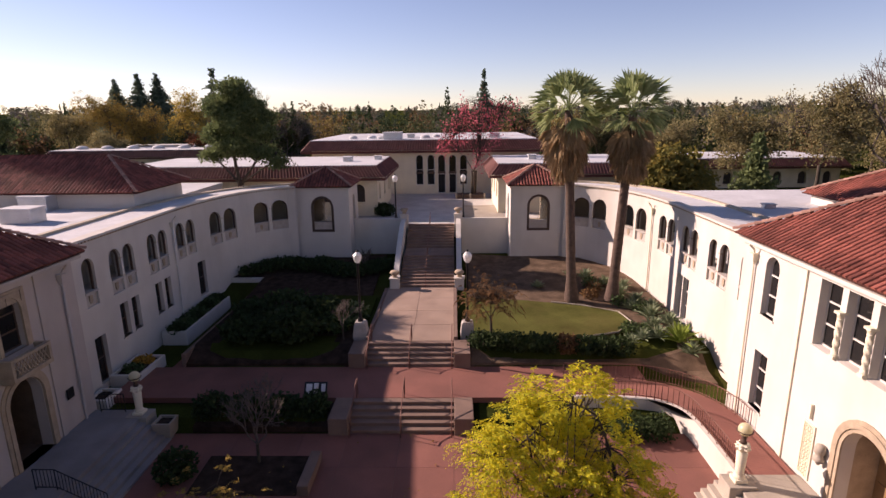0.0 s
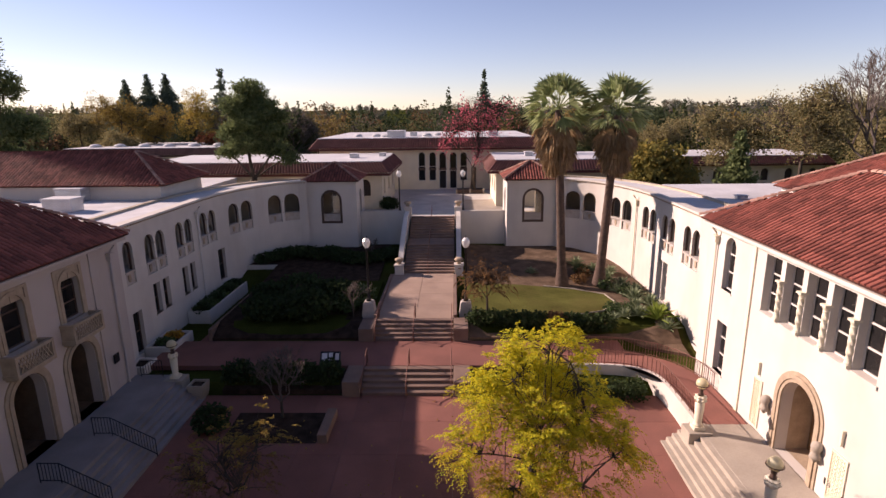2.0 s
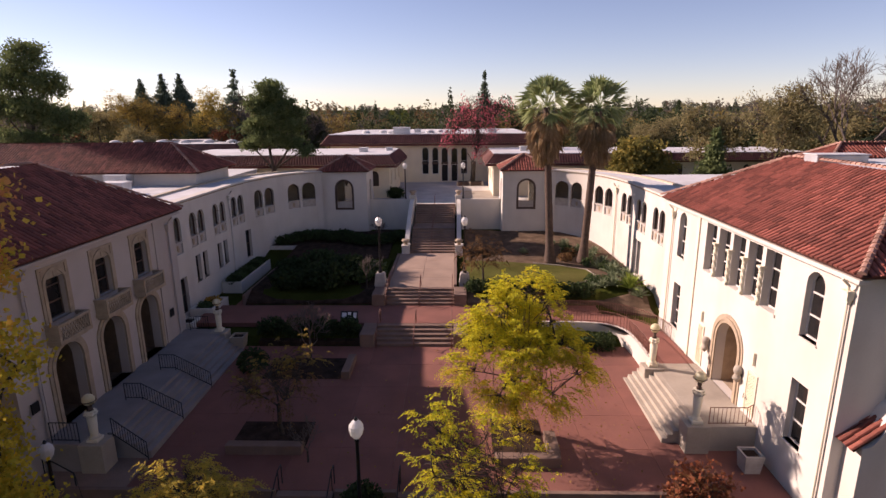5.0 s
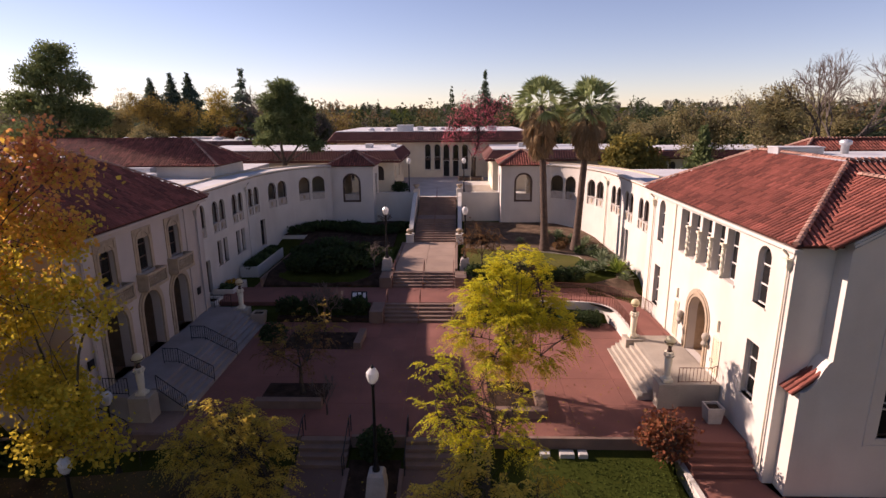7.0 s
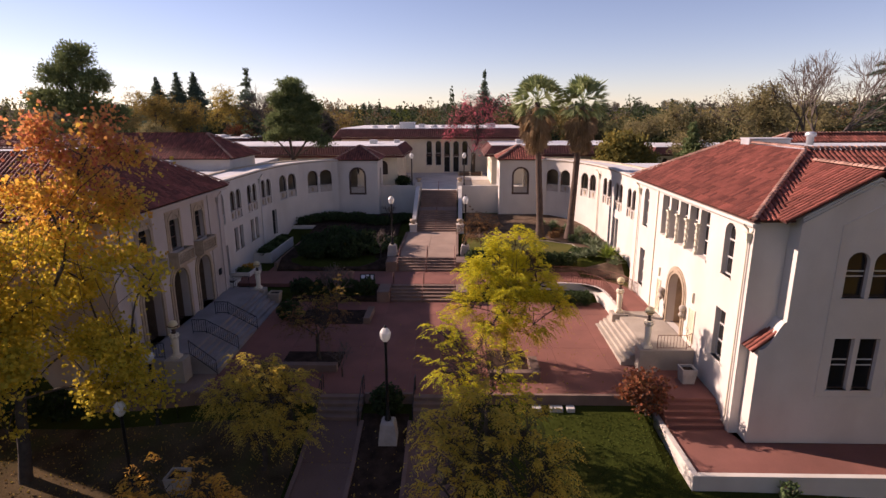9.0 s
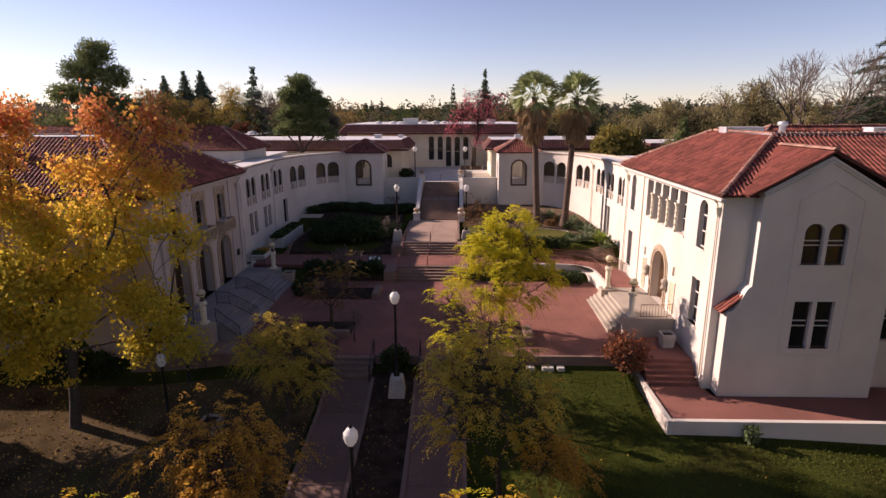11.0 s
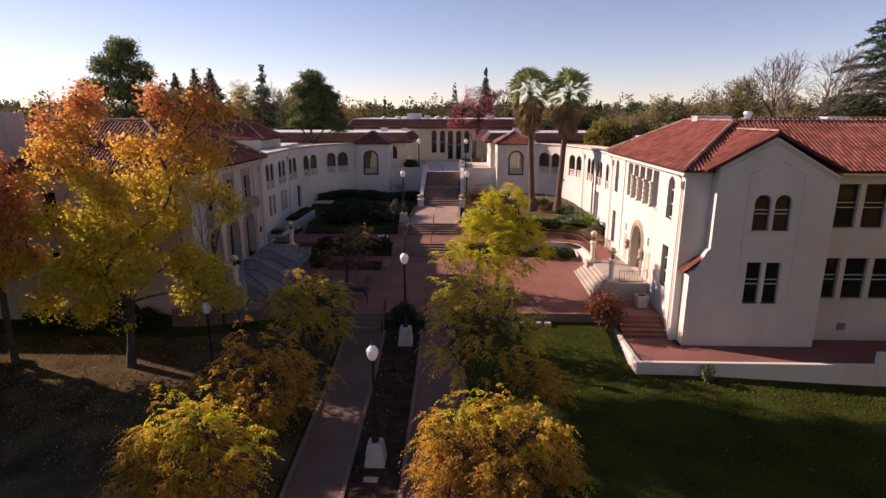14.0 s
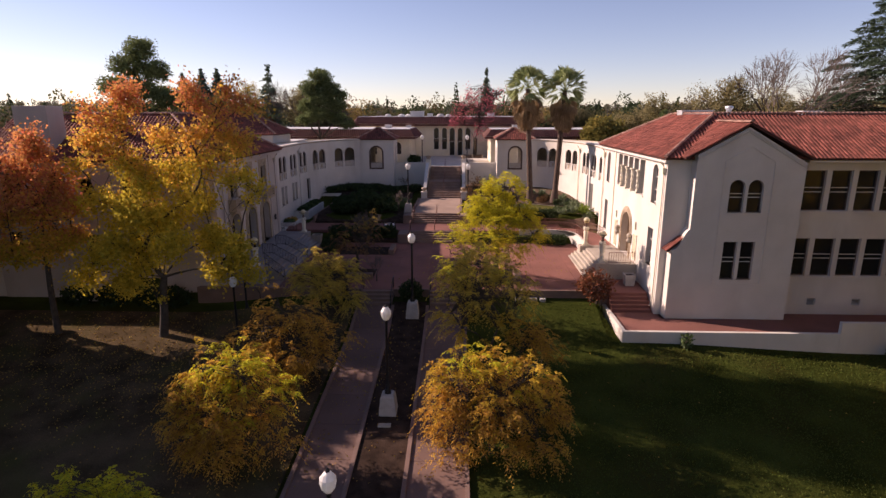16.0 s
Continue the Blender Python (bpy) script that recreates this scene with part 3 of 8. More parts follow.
for sx in (-1, 1):
    bm = bmesh.new()
    box(bm, sx * 2.41, sx * 2.62, 23.95, 33.0, 1.2, 1.78, 0.02)
    solo("walk_kerb", bm, STEP, "reddish concrete kerb along the upper walk", "kerb", "structure", "walk kerbs")

big = thing("great_stairs", (0.2, 33.3, 1.73), "long flight of dark reddish steps up to the terrace", "stairs", kind="structure")
BX0, BX1 = -1.55, 2.45
rise = (4.72 - 1.74) / 19
steps("g", BX0, BX1, 33.3, 1.74, 10, 0.36, rise, "", parent=big, depth_down=0.5)
zl = 1.74 + rise * 10
bm = bmesh.new()
box(bm, BX0, BX1, 36.9, 39.0, zl - 0.6, zl + 0.001)
part("half_landing", bm, STEP, big)
steps("g", BX0, BX1, 39.0, zl, 9, 0.355, rise, "", parent=big, depth_down=0.5)

# sloping side walls of the great flight with urn-topped pillars
def urn_pillar(x, y, z, h, group):
    p = thing("urn_pillar", (x, y, z), "white stucco pillar topped by a squat stone urn", "pillar", group)
    bm = bmesh.new()
    box(bm, x - 0.34, x + 0.34, y - 0.34, y + 0.34, z - 0.4, z + h, 0.03)
    part("shaft", bm, STUCCO, p)
    bm = bmesh.new()
    box(bm, x - 0.39, x + 0.39, y - 0.39, y + 0.39, z + h, z + h + 0.08, 0.02)
    part("cap", bm, STUCCO, p)
    bm = bmesh.new()
    lathe(bm, [(0.2, 0), (0.2, 0.05), (0.13, 0.1), (0.24, 0.2), (0.34, 0.3), (0.36, 0.38), (0.3, 0.42), (0.3, 0.46), (0.1, 0.47)], (x, y, z + h + 0.08), 20)
    part("urn", bm, TRIM, p, "weathered stone urn", smooth=True)


for x in (BX0 - 0.36, BX1 + 0.36):
    bm = bmesh.new()
    pts = [(33.55, 1.2), (41.9, 1.2), (41.9, 5.25), (40.0, 5.1), (36.9, 3.95), (33.55, 2.25)]
    a = [bm.verts.new((x - 0.2, y, z)) for y, z in pts]
    b = [bm.verts.new((x + 0.2, y, z)) for y, z in pts]
    bm.faces.new(a)
    bm.faces.new(b[::-1])
    for i in range(len(pts)):
        j = (i + 1) % len(pts)
        bm.faces.new((a[j], a[i], b[i], b[j]))
    bmesh.ops.recalc_face_normals(bm, faces=bm.faces)
    solo("stair_wall", bm, STUCCO, "white stucco wall sloping beside the great flight", "stair wall", "structure")
    urn_pillar(x, 33.3, 1.72, 0.72, "urn pillars by the great flight")
    urn_pillar(x, 42.2, 4.72, 0.85, "urn pillars by the great flight")
handrail("stair_handrail", [(0.35, 33.1, 1.74), (0.35, 36.9, 1.74 + rise * 10), (0.35, 39.0, zl), (0.35, 42.3, 4.72), (0.35, 42.9, 4.72)], [0, 1, 2, 3], 0.9, "long dark pipe handrail up the great flight")
for x in (-2.3, 0.0, 2.3):
    handrail("stair_handrail", [(x, 16.75, 0.0), (x, 17.06, 0.05), (x, 18.85, 0.79), (x, 19.2, 0.79)], [0, 1, 2, 3], 0.88, "reddish pipe handrail on the lower steps")
    handrail("stair_handrail", [(x, 21.9, 0.8), (x, 22.2, 0.85), (x, 23.85, 1.59), (x, 24.2, 1.59)], [0, 1, 2, 3], 0.88, "reddish pipe handrail on the middle steps")

# garden beds
def bed(name, poly, label, zf=garden_z, material=SOIL, category="flower bed", off=0.02):
    return sheet(name, poly, zf, material, label, category, off)


bed("garden_bed", [(-12.3, 22.3), (-3.4, 22.3), (-3.4, 33), (-3.4, 41), (-7, 40), (-11, 40.5), (-14.5, 38), (-15.3, 35.2), (-12.3, 35.2)], "dark mulched bed with shrubs below the arcade")
bed("garden_bed", [(-9.6, 17.15), (-3.35, 17.15), (-3.35, 18.8), (-9.6, 18.8)], "dark mulched bed beside the lower steps", lambda x, y: 0.25 + 0.3 * smooth(17.1, 18.8, y))
bed("garden_bed", [(3.35, 22.3), (12.5, 22.3), (15.8, 20.5), (16.4, 30), (15.6, 36), (12, 40.3), (7, 40), (3.35, 41), (3.35, 30)], "mulched bed with agaves and shrubs below the arcade", garden_z, SUNSOIL)
bed("court_lawn", [(3.2, 25.0), (9.5, 24.2), (12.0, 25.0), (13.3, 26.6), (13.0, 28.4), (11.0, 29.6), (7.5, 30.6), (3.2, 31.2)], "small rounded lawn edged with a thin kerb", garden_z, DRYGRASS, "lawn", 0.06)
bed("court_lawn", [(-9.0, 28.0), (-3.0, 27.6), (-3.0, 31.6), (-7.5, 31.8)], "small shaded lawn beside the upper walk", garden_z, GRASS, "lawn", 0.05)
bm = bmesh.new()
box(bm, -15.4, -12.25, 34.95, 35.18, 0.3, 2.0, 0.02)
solo("bed_wall", bm, STUCCO, "low white wall holding up the shaded bed", "low wall", "structure")
bm = bmesh.new()
box(bm, -12.5, -12.27, 22.3, 34.948, 0.3, 1.5, 0.02)
solo("bed_kerb", bm, STEP, "dark reddish concrete edge of the shaded bed", "kerb", "structure")
sheet("arcade_path", [(-13.3, 22.2), (-12.52, 22.2), (-12.52, 34.9), (-13.3, 34.9)], lambda x, y: 0.5, PAVING, "narrow dark path along the planters", "paving", 0.03)
kb = bmesh.new()
tube(kb, [(9.5, 24.2, 1.6), (12.0, 25.0, 1.6), (13.3, 26.6, 1.6), (13.0, 28.4, 1.6), (11.0, 29.6, 1.62), (9.0, 30.2, 1.65)], 0.05, 6)
solo("lawn_kerb", kb, PALE, "thin pale kerb round the lawn", "kerb", "structure")
bed("south_bed", [(-2.05, 3.4), (0.2, 3.4), (0.2, -30), (-2.05, -30)], "dark planted strip between two walks", south_z, SOIL, "planting strip", 0.06)

lx, ly = [-40 + 0.98 * i for i in range(37)], [2.9 - 1.0 * j for j in range(36)]
lv = [(x, y, south_z(x, y) + 0.07) for y in ly for x in lx]
lf = [(j * 37 + i, j * 37 + i + 37, j * 37 + i + 38, j * 37 + i + 1) for j in range(35) for i in range(36)]
solo("west_lawn", pymesh("west_lawn", lv, lf, LITTERED), None, "shaded lawn strewn with brown fallen leaves", "lawn", "structure")

# two walks to the south with kerbs
for nm, x0, x1 in (("walk", -4.35, -2.15), ("walk", 0.35, 2.7)):
    w = thing("south_walk", ((x0 + x1) / 2, -10, -2.5), "brown concrete walk with raised reddish edge kerbs", "walk", "south walks", "structure")
    y = 2.95
    while y > -32:
        bm = bmesh.new()
        prism(bm, [(x0, y - 2.38), (x1, y - 2.38), (x1, y), (x0, y)], lambda x, yy: south_z(0, yy) - 0.3, lambda x, yy: south_z(0, yy) + 0.05)
        part("panel", bm, SOUTHWALK, w)
        y -= 2.4
    for sx in (x0 - 0.09, x1 + 0.09):
        bm = bmesh.new()
        ed = [(sx - 0.09, 2.9)] + [(sx - 0.09, 2.9 - 2.5 * k) for k in range(1, 15)] + [(sx + 0.09, 2.9 - 2.5 * k) for k in range(14, -1, -1)]
        prism(bm, ed, lambda x, yy: south_z(0, yy) - 0.2, lambda x, yy: south_z(0, yy) + 0.14)
        part("kerb", bm, WALKKERB, w)
    steps("walk_stairs", x0, x1, 2.95, south_z(0, 2.95) + 0.05, 4, 0.34, (-0.37 - south_z(0, 2.95) - 0.05) / 4, "short dark flight from the walk up to the plaza")
    for x in (x0 + 0.06, x1 - 0.06):
        handrail("walk_handrail", [(x, 2.6, -1.1), (x, 2.95, -1.1), (x, 4.3, -0.36), (x, 4.7, -0.36)], [0, 1, 2, 3], 0.85, "dark pipe handrail on the walk's short stairs", IRON)
bm = bmesh.new()
for a, b in ((-16, -4.4), (-2.1, 0.3), (2.75, 12.2)):
    box(bm, a, b, 4.12, 4.31, -1.6, -0.27, 0.02)
solo("plaza_edge", bm, STEP, "dark reddish kerb along the plaza's front edge", "kerb", "structure")


# ---------------------------------------------------------------- hall with the lit court front
EAVE_R, RX = 8.75, 15.3
hall = thing("east_hall", (20, 10, 0), "two-storey white stucco school hall with terracotta roof", "building")
PW = line_map(RX, 18.7, RX, 2.75)            # court front; s runs to the south, out is -x
sy = lambda y: 18.7 - y
ops = [Op(sy(16.4), 0.95, 5.8, 8.35, True), Op(sy(16.4), 0.95, 1.65, 4.2), Op(sy(4.78), 1.0, 5.75, 8.3, True), Op(sy(4.78), 1.0, 1.5, 4.05), Op(sy(10.2), 2.1, 0.86, 4.2, True)]
quad = [Op(sy(7.49 + 1.36 * i), 1.08, 5.93, 8.38) for i in range(5)]
bm = bmesh.new()
pierced(bm, PW, 0, sy(2.75), -2.2, EAVE_R, 0.45, ops + quad)
part("wall", bm, STUCCO, hall)
for o in ops[:4]:
    window(hall, PW, o, 0.22, FRAMEW, 2 if o.arch else 2, 0)
for o in quad:
    window(hall, PW, o, 0.3, FRAMEW, 2, 0, sill=False, wide=0.055)
bm = bmesh.new()
slab(bm, PW, quad[4].c - 0.62, quad[0].c + 0.62, 5.8, 5.925, -0.3, 0.06)
part("window_sill", bm, STUCCO, hall)


def twisted_column(parent, x, y, z0, z1, r):
    n, m = 26, 14
    vs, fs = [], []
    for k in range(m * 2 + 1):
        kk = k / (m * 2)
        for j in range(n):
            a = 2 * math.pi * j / n
            rr = r * (1 + 0.2 * math.sin(3 * a + kk * 22))
            vs.append((x + rr * math.cos(a), y + rr * math.sin(a), z0 + 0.22 + (z1 - z0 - 0.5) * kk))
    for k in range(m * 2):
        for j in range(n):
            fs.append((k * n + j, k * n + (j + 1) % n, (k + 1) * n + (j + 1) % n, (k + 1) * n + j))
    col = part("column", pymesh("column", vs, fs, CREAM), None, parent, "twisted cream stone column")
    bm = bmesh.new()
    box(bm, x - r * 1.35, x + r * 1.35, y - r * 1.35, y + r * 1.35, z0, z0 + 0.12)
    lathe(bm, [(r * 1.3, 0.12), (r * 1.3, 0.17), (r, 0.23)], (x, y, z0), 16)
    part("column_base", bm, CREAM, col)
    bm = bmesh.new()
    lathe(bm, [(r, -0.3), (r * 1.15, -0.26), (r, -0.22), (r * 1.5, -0.08)], (x, y, z1), 16)
    box(bm, x - r * 1.6, x + r * 1.6, y - r * 1.6, y + r * 1.6, z1 - 0.08, z1)
    part("capital", bm, CREAM, col)


for i in range(4):
    twisted_column(hall, RX - 0.045, 7.49 + 1.36 * (i + 0.5), 5.925, 7.6, 0.09)
# pilaster strips, downspouts with hopper heads
for y in (14.32,):
    bm = bmesh.new()
    slab(bm, PW, sy(y) - 0.13, sy(y) + 0.13, 0.3, EAVE_R, 0.0, 0.07)
    part("pilaster", bm, CREAM, hall)


def downspout(parent, P, s, z0, z1, material=CREAM):
    bm = bmesh.new()
    tube(bm, [P(s, z0 + 0.1, 0.22), P(s, z0 + 0.3, 0.1), P(s, z1, 0.1)], 0.05, 8)
    d = part("downspout", bm, material, parent, smooth=True)
    bm = bmesh.new()
    slab(bm, P, s - 0.13, s + 0.13, z1, z1 + 0.26, 0.0, 0.22)
    slab(bm, P, s - 0.17, s + 0.17, z1 + 0.26, z1 + 0.32, 0.0, 0.26)
    slab(bm, P, s - 0.08, s + 0.08, z1 - 0.12, z1, 0.02, 0.16)
    part("hopper", bm, material, d)
    bm = bmesh.new()
    tube(bm, [P(s, z1 + 0.3, 0.12), P(s + 0.1, z1 + 0.5, 0.2), P(s + 0.05, z1 + 0.72, 0.4)], 0.045, 8)
    part("offset_pipe", bm, material, d)


for y in (17.65, 3.05):
    downspout(hall, PW, sy(y), 0.2 if y > 10 else -1.0, 7.9)
# portal: stepped tan archivolts round a deep door, grilles and busts beside it
door_op = ops[4]
for grow, d in ((0.42, 0.05), (0.28, 0.10), (0.14, 0.06)):
    bm = bmesh.new()
    outer = Op(door_op.c, door_op.w + 2 * grow, door_op.zb, door_op.zt + grow, True)
    strip_ring(bm, PW, outer.outline(), Op(door_op.c, door_op.w + 2 * grow - 0.28, door_op.zb, door_op.zt + grow - 0.14, True).outline(), 0.0, d)
    part("archivolt", bm, TRIM, hall, "carved tan stone arch moulding")
bm = bmesh.new()
pd = line_map(RX + 1.3, 11.6, RX + 1.3, 8.8)
for a in (0.36, 1.42):
    slab(bm, pd, a, a + 1.0, 0.86, 3.5, -0.06, 0.0)
    slab(bm, pd, a + 0.12, a + 0.88, 1.0, 2.0, -0.0, 0.03)
    slab(bm, pd, a + 0.12, a + 0.88, 2.15, 3.3, -0.0, 0.03)
part("door", bm, WOOD, hall, "panelled oak double door in a deep porch")
bm = bmesh.new()
box(bm, RX + 0.45, RX + 1.4, 9.0, 9.15, 0.8, 4.3)
box(bm, RX + 0.45, RX + 1.4, 11.25, 11.4, 0.8, 4.3)
box(bm, RX + 0.45, RX + 1.4, 9.0, 11.4, 4.22, 4.35)
box(bm, RX + 1.36, RX + 1.45, 9.0, 11.4, 0.8, 4.3)
box(bm, RX + 0.0, RX + 1.4, 9.0, 11.4, 0.6, 0.855)
part("porch", bm, TRIM, hall)
for y, half, za, zb, yb in ((12.85, 0.32, 0.95, 3.12, 11.98), (7.78, 0.4, 1.05, 2.95, 8.72)):
    s = sy(y)
    bm = bmesh.new()
    slab(bm, PW, s - half, s + half, za, zb, 0, 0.012)
    grille = part("grille", bm, CREAM, hall, "carved cream stone lattice panel")
    bm = bmesh.new()
    strip_ring(bm, PW, [(s - half, za), (s + half, za), (s + half, zb), (s - half, zb)], [(s - half + 0.06, za + 0.06), (s + half - 0.06, za + 0.06), (s + half - 0.06, zb - 0.06), (s - half + 0.06, zb - 0.06)], 0.012, 0.055)
    part("grille_frame", bm, CREAM, grille)
    bm = bmesh.new()
    n = int((zb - za) / 0.17)
    for k in range(n):
        for j in range(4):
            c0, z0 = s - half + 0.06 + (j + 0.5) * (2 * half - 0.12) / 4, za + 0.06 + (k + 0.5) * (zb - za - 0.12) / n
            w, q = (2 * half - 0.12) / 8, (zb - za - 0.12) / n / 2
            strip_ring(bm, PW, [(c0 - w, z0), (c0, z0 - q), (c0 + w, z0), (c0, z0 + q)], [(c0 - w * 0.6, z0), (c0, z0 - q * 0.6), (c0 + w * 0.6, z0), (c0, z0 + q * 0.6)], 0.012, 0.04)
    part("lattice", bm, CREAM, grille, kind="stuff")
    bm = bmesh.new()
    c = PW(sy(yb), 2.45, 0.16)
    lathe(bm, [(0.05, -0.42), (0.12, -0.3), (0.2, -0.24), (0.17, -0.12), (0.12, -0.05), (0.16, 0.05), (0.19, 0.18), (0.15, 0.32), (0.04, 0.38)], c, 14)
    part("bracket_bust", bm, PALE, hall, smooth=True)
    bm = bmesh.new()
    slab(bm, PW, s - 0.04, s + 0.04, 3.3, 3.85, 0, 0.12)
    part("hook", bm, CREAM, hall)
bm = bmesh.new()
slab(bm, PW, sy(8.15) - 0.16, sy(8.15) + 0.16, 1.5, 1.72, 0, 0.03)
part("plaque", bm, IRON, hall)
# south front: corner return, gabled bay with scroll buttress, long window range
PS = line_map(RX, 2.75, 60, 2.75)
bm = bmesh.new()
pierced(bm, PS, 0.0, 1.6, -2.4, EAVE_R, 0.4, [])
part("wall", bm, STUCCO, hall)
PG = line_map(15.72, 1.95, 23.3, 1.95)
gw = [Op(3.62, 0.92, 5.6, 7.62, True), Op(4.74, 0.92, 5.6, 7.62, True), Op(3.62, 0.86, 1.3, 3.75), Op(4.7, 0.86, 1.3, 3.75)]
GA = 19.62 - 15.72


bm = bmesh.new()
pierced(bm, PG, 1.03, 7.58, -2.4, lambda s: 10.75 - abs(s - GA) * 0.575, 0.5, gw, 0.36, True)
pierced(bm, PG, 0.0, 1.029, -2.4, lambda s: 3.2 + 1.3 * smooth(0.0, 1.03, s) ** 1.6, 1.3, [], 0.08, True)
pierced(bm, line_map(16.75, 3.6, 16.75, 2.45), 0, 1.15, -2.4, EAVE_R, 0.4, [])
pierced(bm, line_map(23.3, 2.45, 23.3, 3.3), 0, 0.85, -2.4, EAVE_R, 0.4, [])
part("gable_wall", bm, STUCCO, hall)
bm = bmesh.new()
strip_ring(bm, PG, [(2.7, 0.9), (5.75, 0.9), (5.75, 8.75), (4.22, 9.65), (2.7, 8.75)], [(2.78, 0.98), (5.67, 0.98), (5.67, 8.71), (4.22, 9.56), (2.78, 8.71)], 0.0, 0.035)
part("gable_moulding", bm, STUCCO, hall)
for k, end in ((-1, 1.03), (1, 7.58)):
    bm = bmesh.new()
    za = 10.66 - abs(end - GA) * 0.575
    strip_ring(bm, PG, [(GA, 10.66), (end, za), (end, za - 0.2), (GA, 10.46)], [(GA, 10.6), (end, za - 0.06), (end, za - 0.14), (GA, 10.52)], 0.0, 0.07)
    part("rake_trim", bm, STUCCO, hall)
for o in gw:
    window(hall, PG, o, 0.2, FRAMED, 0, 0, sill=True, wide=0.05, sash=True)
tile_slope(hall, [(15.45, 3.2, 3.1), (15.45, 2.02, 3.1), (16.7, 2.02, 4.15), (16.7, 3.2, 4.15)])
# long range with grouped windows
PL = line_map(23.3, 3.1, 62, 3.1)
rng = []
for g0 in (0.75, 13.5, 26.0):
    for i in range(6):
        rng.append(Op(g0 + 0.6 + 1.62 * i, 1.3, 5.55, 8.1))
        rng.append(Op(g0 + 0.2 + 1.62 * i, 1.3, 1.25, 3.75))
vents = [Op(2.3 + 2.9 * i, 0.55, -0.75, -0.3) for i in range(9)]
bm = bmesh.new()
pierced(bm, PL, 0, 38.7, -2.6, EAVE_R, 0.45, rng + vents)
part("wall", bm, STUCCO, hall)
for o in rng:
    window(hall, PL, o, 0.2, FRAMED, 0, 0, sill=False, wide=0.06, sash=True)
for o in vents:
    bm = bmesh.new()
    for k in range(4):
        slab(bm, PL, o.c - 0.27, o.c + 0.27, o.zb + 0.03 + k * 0.11, o.zb + 0.07 + k * 0.11, -0.2, -0.03)
    part("vent", bm, METALGREY, hall)
bm = bmesh.new()
for z in (5.4, 1.1):
    for g0 in (0.6, 13.3, 25.8):
        slab(bm, PL, g0 - 0.1, g0 + 9.6, z, z + 0.12, 0, 0.08)
part("window_sill", bm, STUCCO, hall)
# back and far walls close the hall
bm = bmesh.new()
pierced(bm, line_map(62, 3.1, 62, 18.7), 0, 15.6, -2.6, EAVE_R, 0.4)
pierced(bm, line_map(62, 18.7, RX, 18.7), 0, 62 - RX, -2.6, EAVE_R, 0.4)
part("wall", bm, STUCCO, hall)
# roofs: slopes up to a flat deck
ZE, ZT = 8.86, 11.45
ex, wx = 14.98, 19.8
tile_slope(hall, [(ex, 19.1, ZE), (ex, 2.35, ZE), (wx, 7.4, ZT), (wx, 14.8, ZT)], (8.0, 16.5, 0.0, 2.2))
tile_slope(hall, [(ex, 2.35, ZE), (62.4, 2.35, ZE), (60, 7.4, ZT), (wx, 7.4, ZT)])
tile_slope(hall, [(62.4, 19.1, ZE), (ex, 19.1, ZE), (wx, 14.8, ZT), (60, 14.8, ZT)])
# cross gable roof
gz, gy0 = 10.98, 1.82
zr = lambda y: ZE + (y - 2.35) * (ZT - ZE) / (7.4 - 2.35)
yb = 2.35 + (gz - ZE) * (7.4 - 2.35) / (ZT - ZE)
tile_slope(hall, [(16.0, 2.4, ZE + 0.06), (16.0, gy0, ZE + 0.06), (19.62, gy0, gz), (19.62, yb, gz)])
tile_slope(hall, [(23.6, gy0, ZE + 0.06), (23.6, 2.4, ZE + 0.06), (19.62, yb, gz), (19.62, gy0, gz)])
ridge_caps(hall, (19.62, gy0, gz + 0.03), (19.62, yb, gz + 0.03))
ridge_caps(hall, (ex, 2.35, ZE + 0.05), (wx, 7.4, ZT + 0.05))
ridge_caps(hall, (ex, 19.1, ZE + 0.05), (wx, 14.8, ZT + 0.05))
ridge_caps(hall, (wx, 7.4, ZT + 0.05), (wx, 14.8, ZT + 0.05))
ridge_caps(hall, (wx, 7.4, ZT + 0.05), (60, 7.4, ZT + 0.05))
bm = bmesh.new()
box(bm, wx + 0.05, 60, 7.5, 14.7, ZT - 0.4, ZT - 0.05)
part("roof_deck", bm, FLATROOF, hall)
bm = bmesh.new()
box(bm, ex + 0.04, ex + 0.4, 2.45, 18.9, ZE - 0.3, ZE - 0.145, 0.02)
box(bm, 23.7, 62, 2.45, 3.0, ZE - 0.24, ZE - 0.1, 0.02)
part("eave_moulding", bm, STUCCO, hall)


# ---------------------------------------------------------------- shaded hall on the other side
LX = -14.3
hall2 = thing("west_hall", (-20, 10, 0), "two-storey white stucco hall with three arched doorways in shade", "building")
PE = line_map(LX, 4.7, LX, 17.7)              # s runs north, out is +x
ty = lambda y: y - 4.7
doors = [Op(ty(y), 1.75, 0.9, 4.3, True) for y in (7.63, 10.8, 13.97)]
wins = [Op(ty(y), 1.18, 5.5, 7.6, True) for y in (7.63, 10.8, 13.97)]
bm = bmesh.new()
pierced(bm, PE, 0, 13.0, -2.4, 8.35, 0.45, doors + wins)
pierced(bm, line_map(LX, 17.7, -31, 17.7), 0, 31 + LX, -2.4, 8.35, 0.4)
part("wall", bm, SHADESTUCCO, hall2)
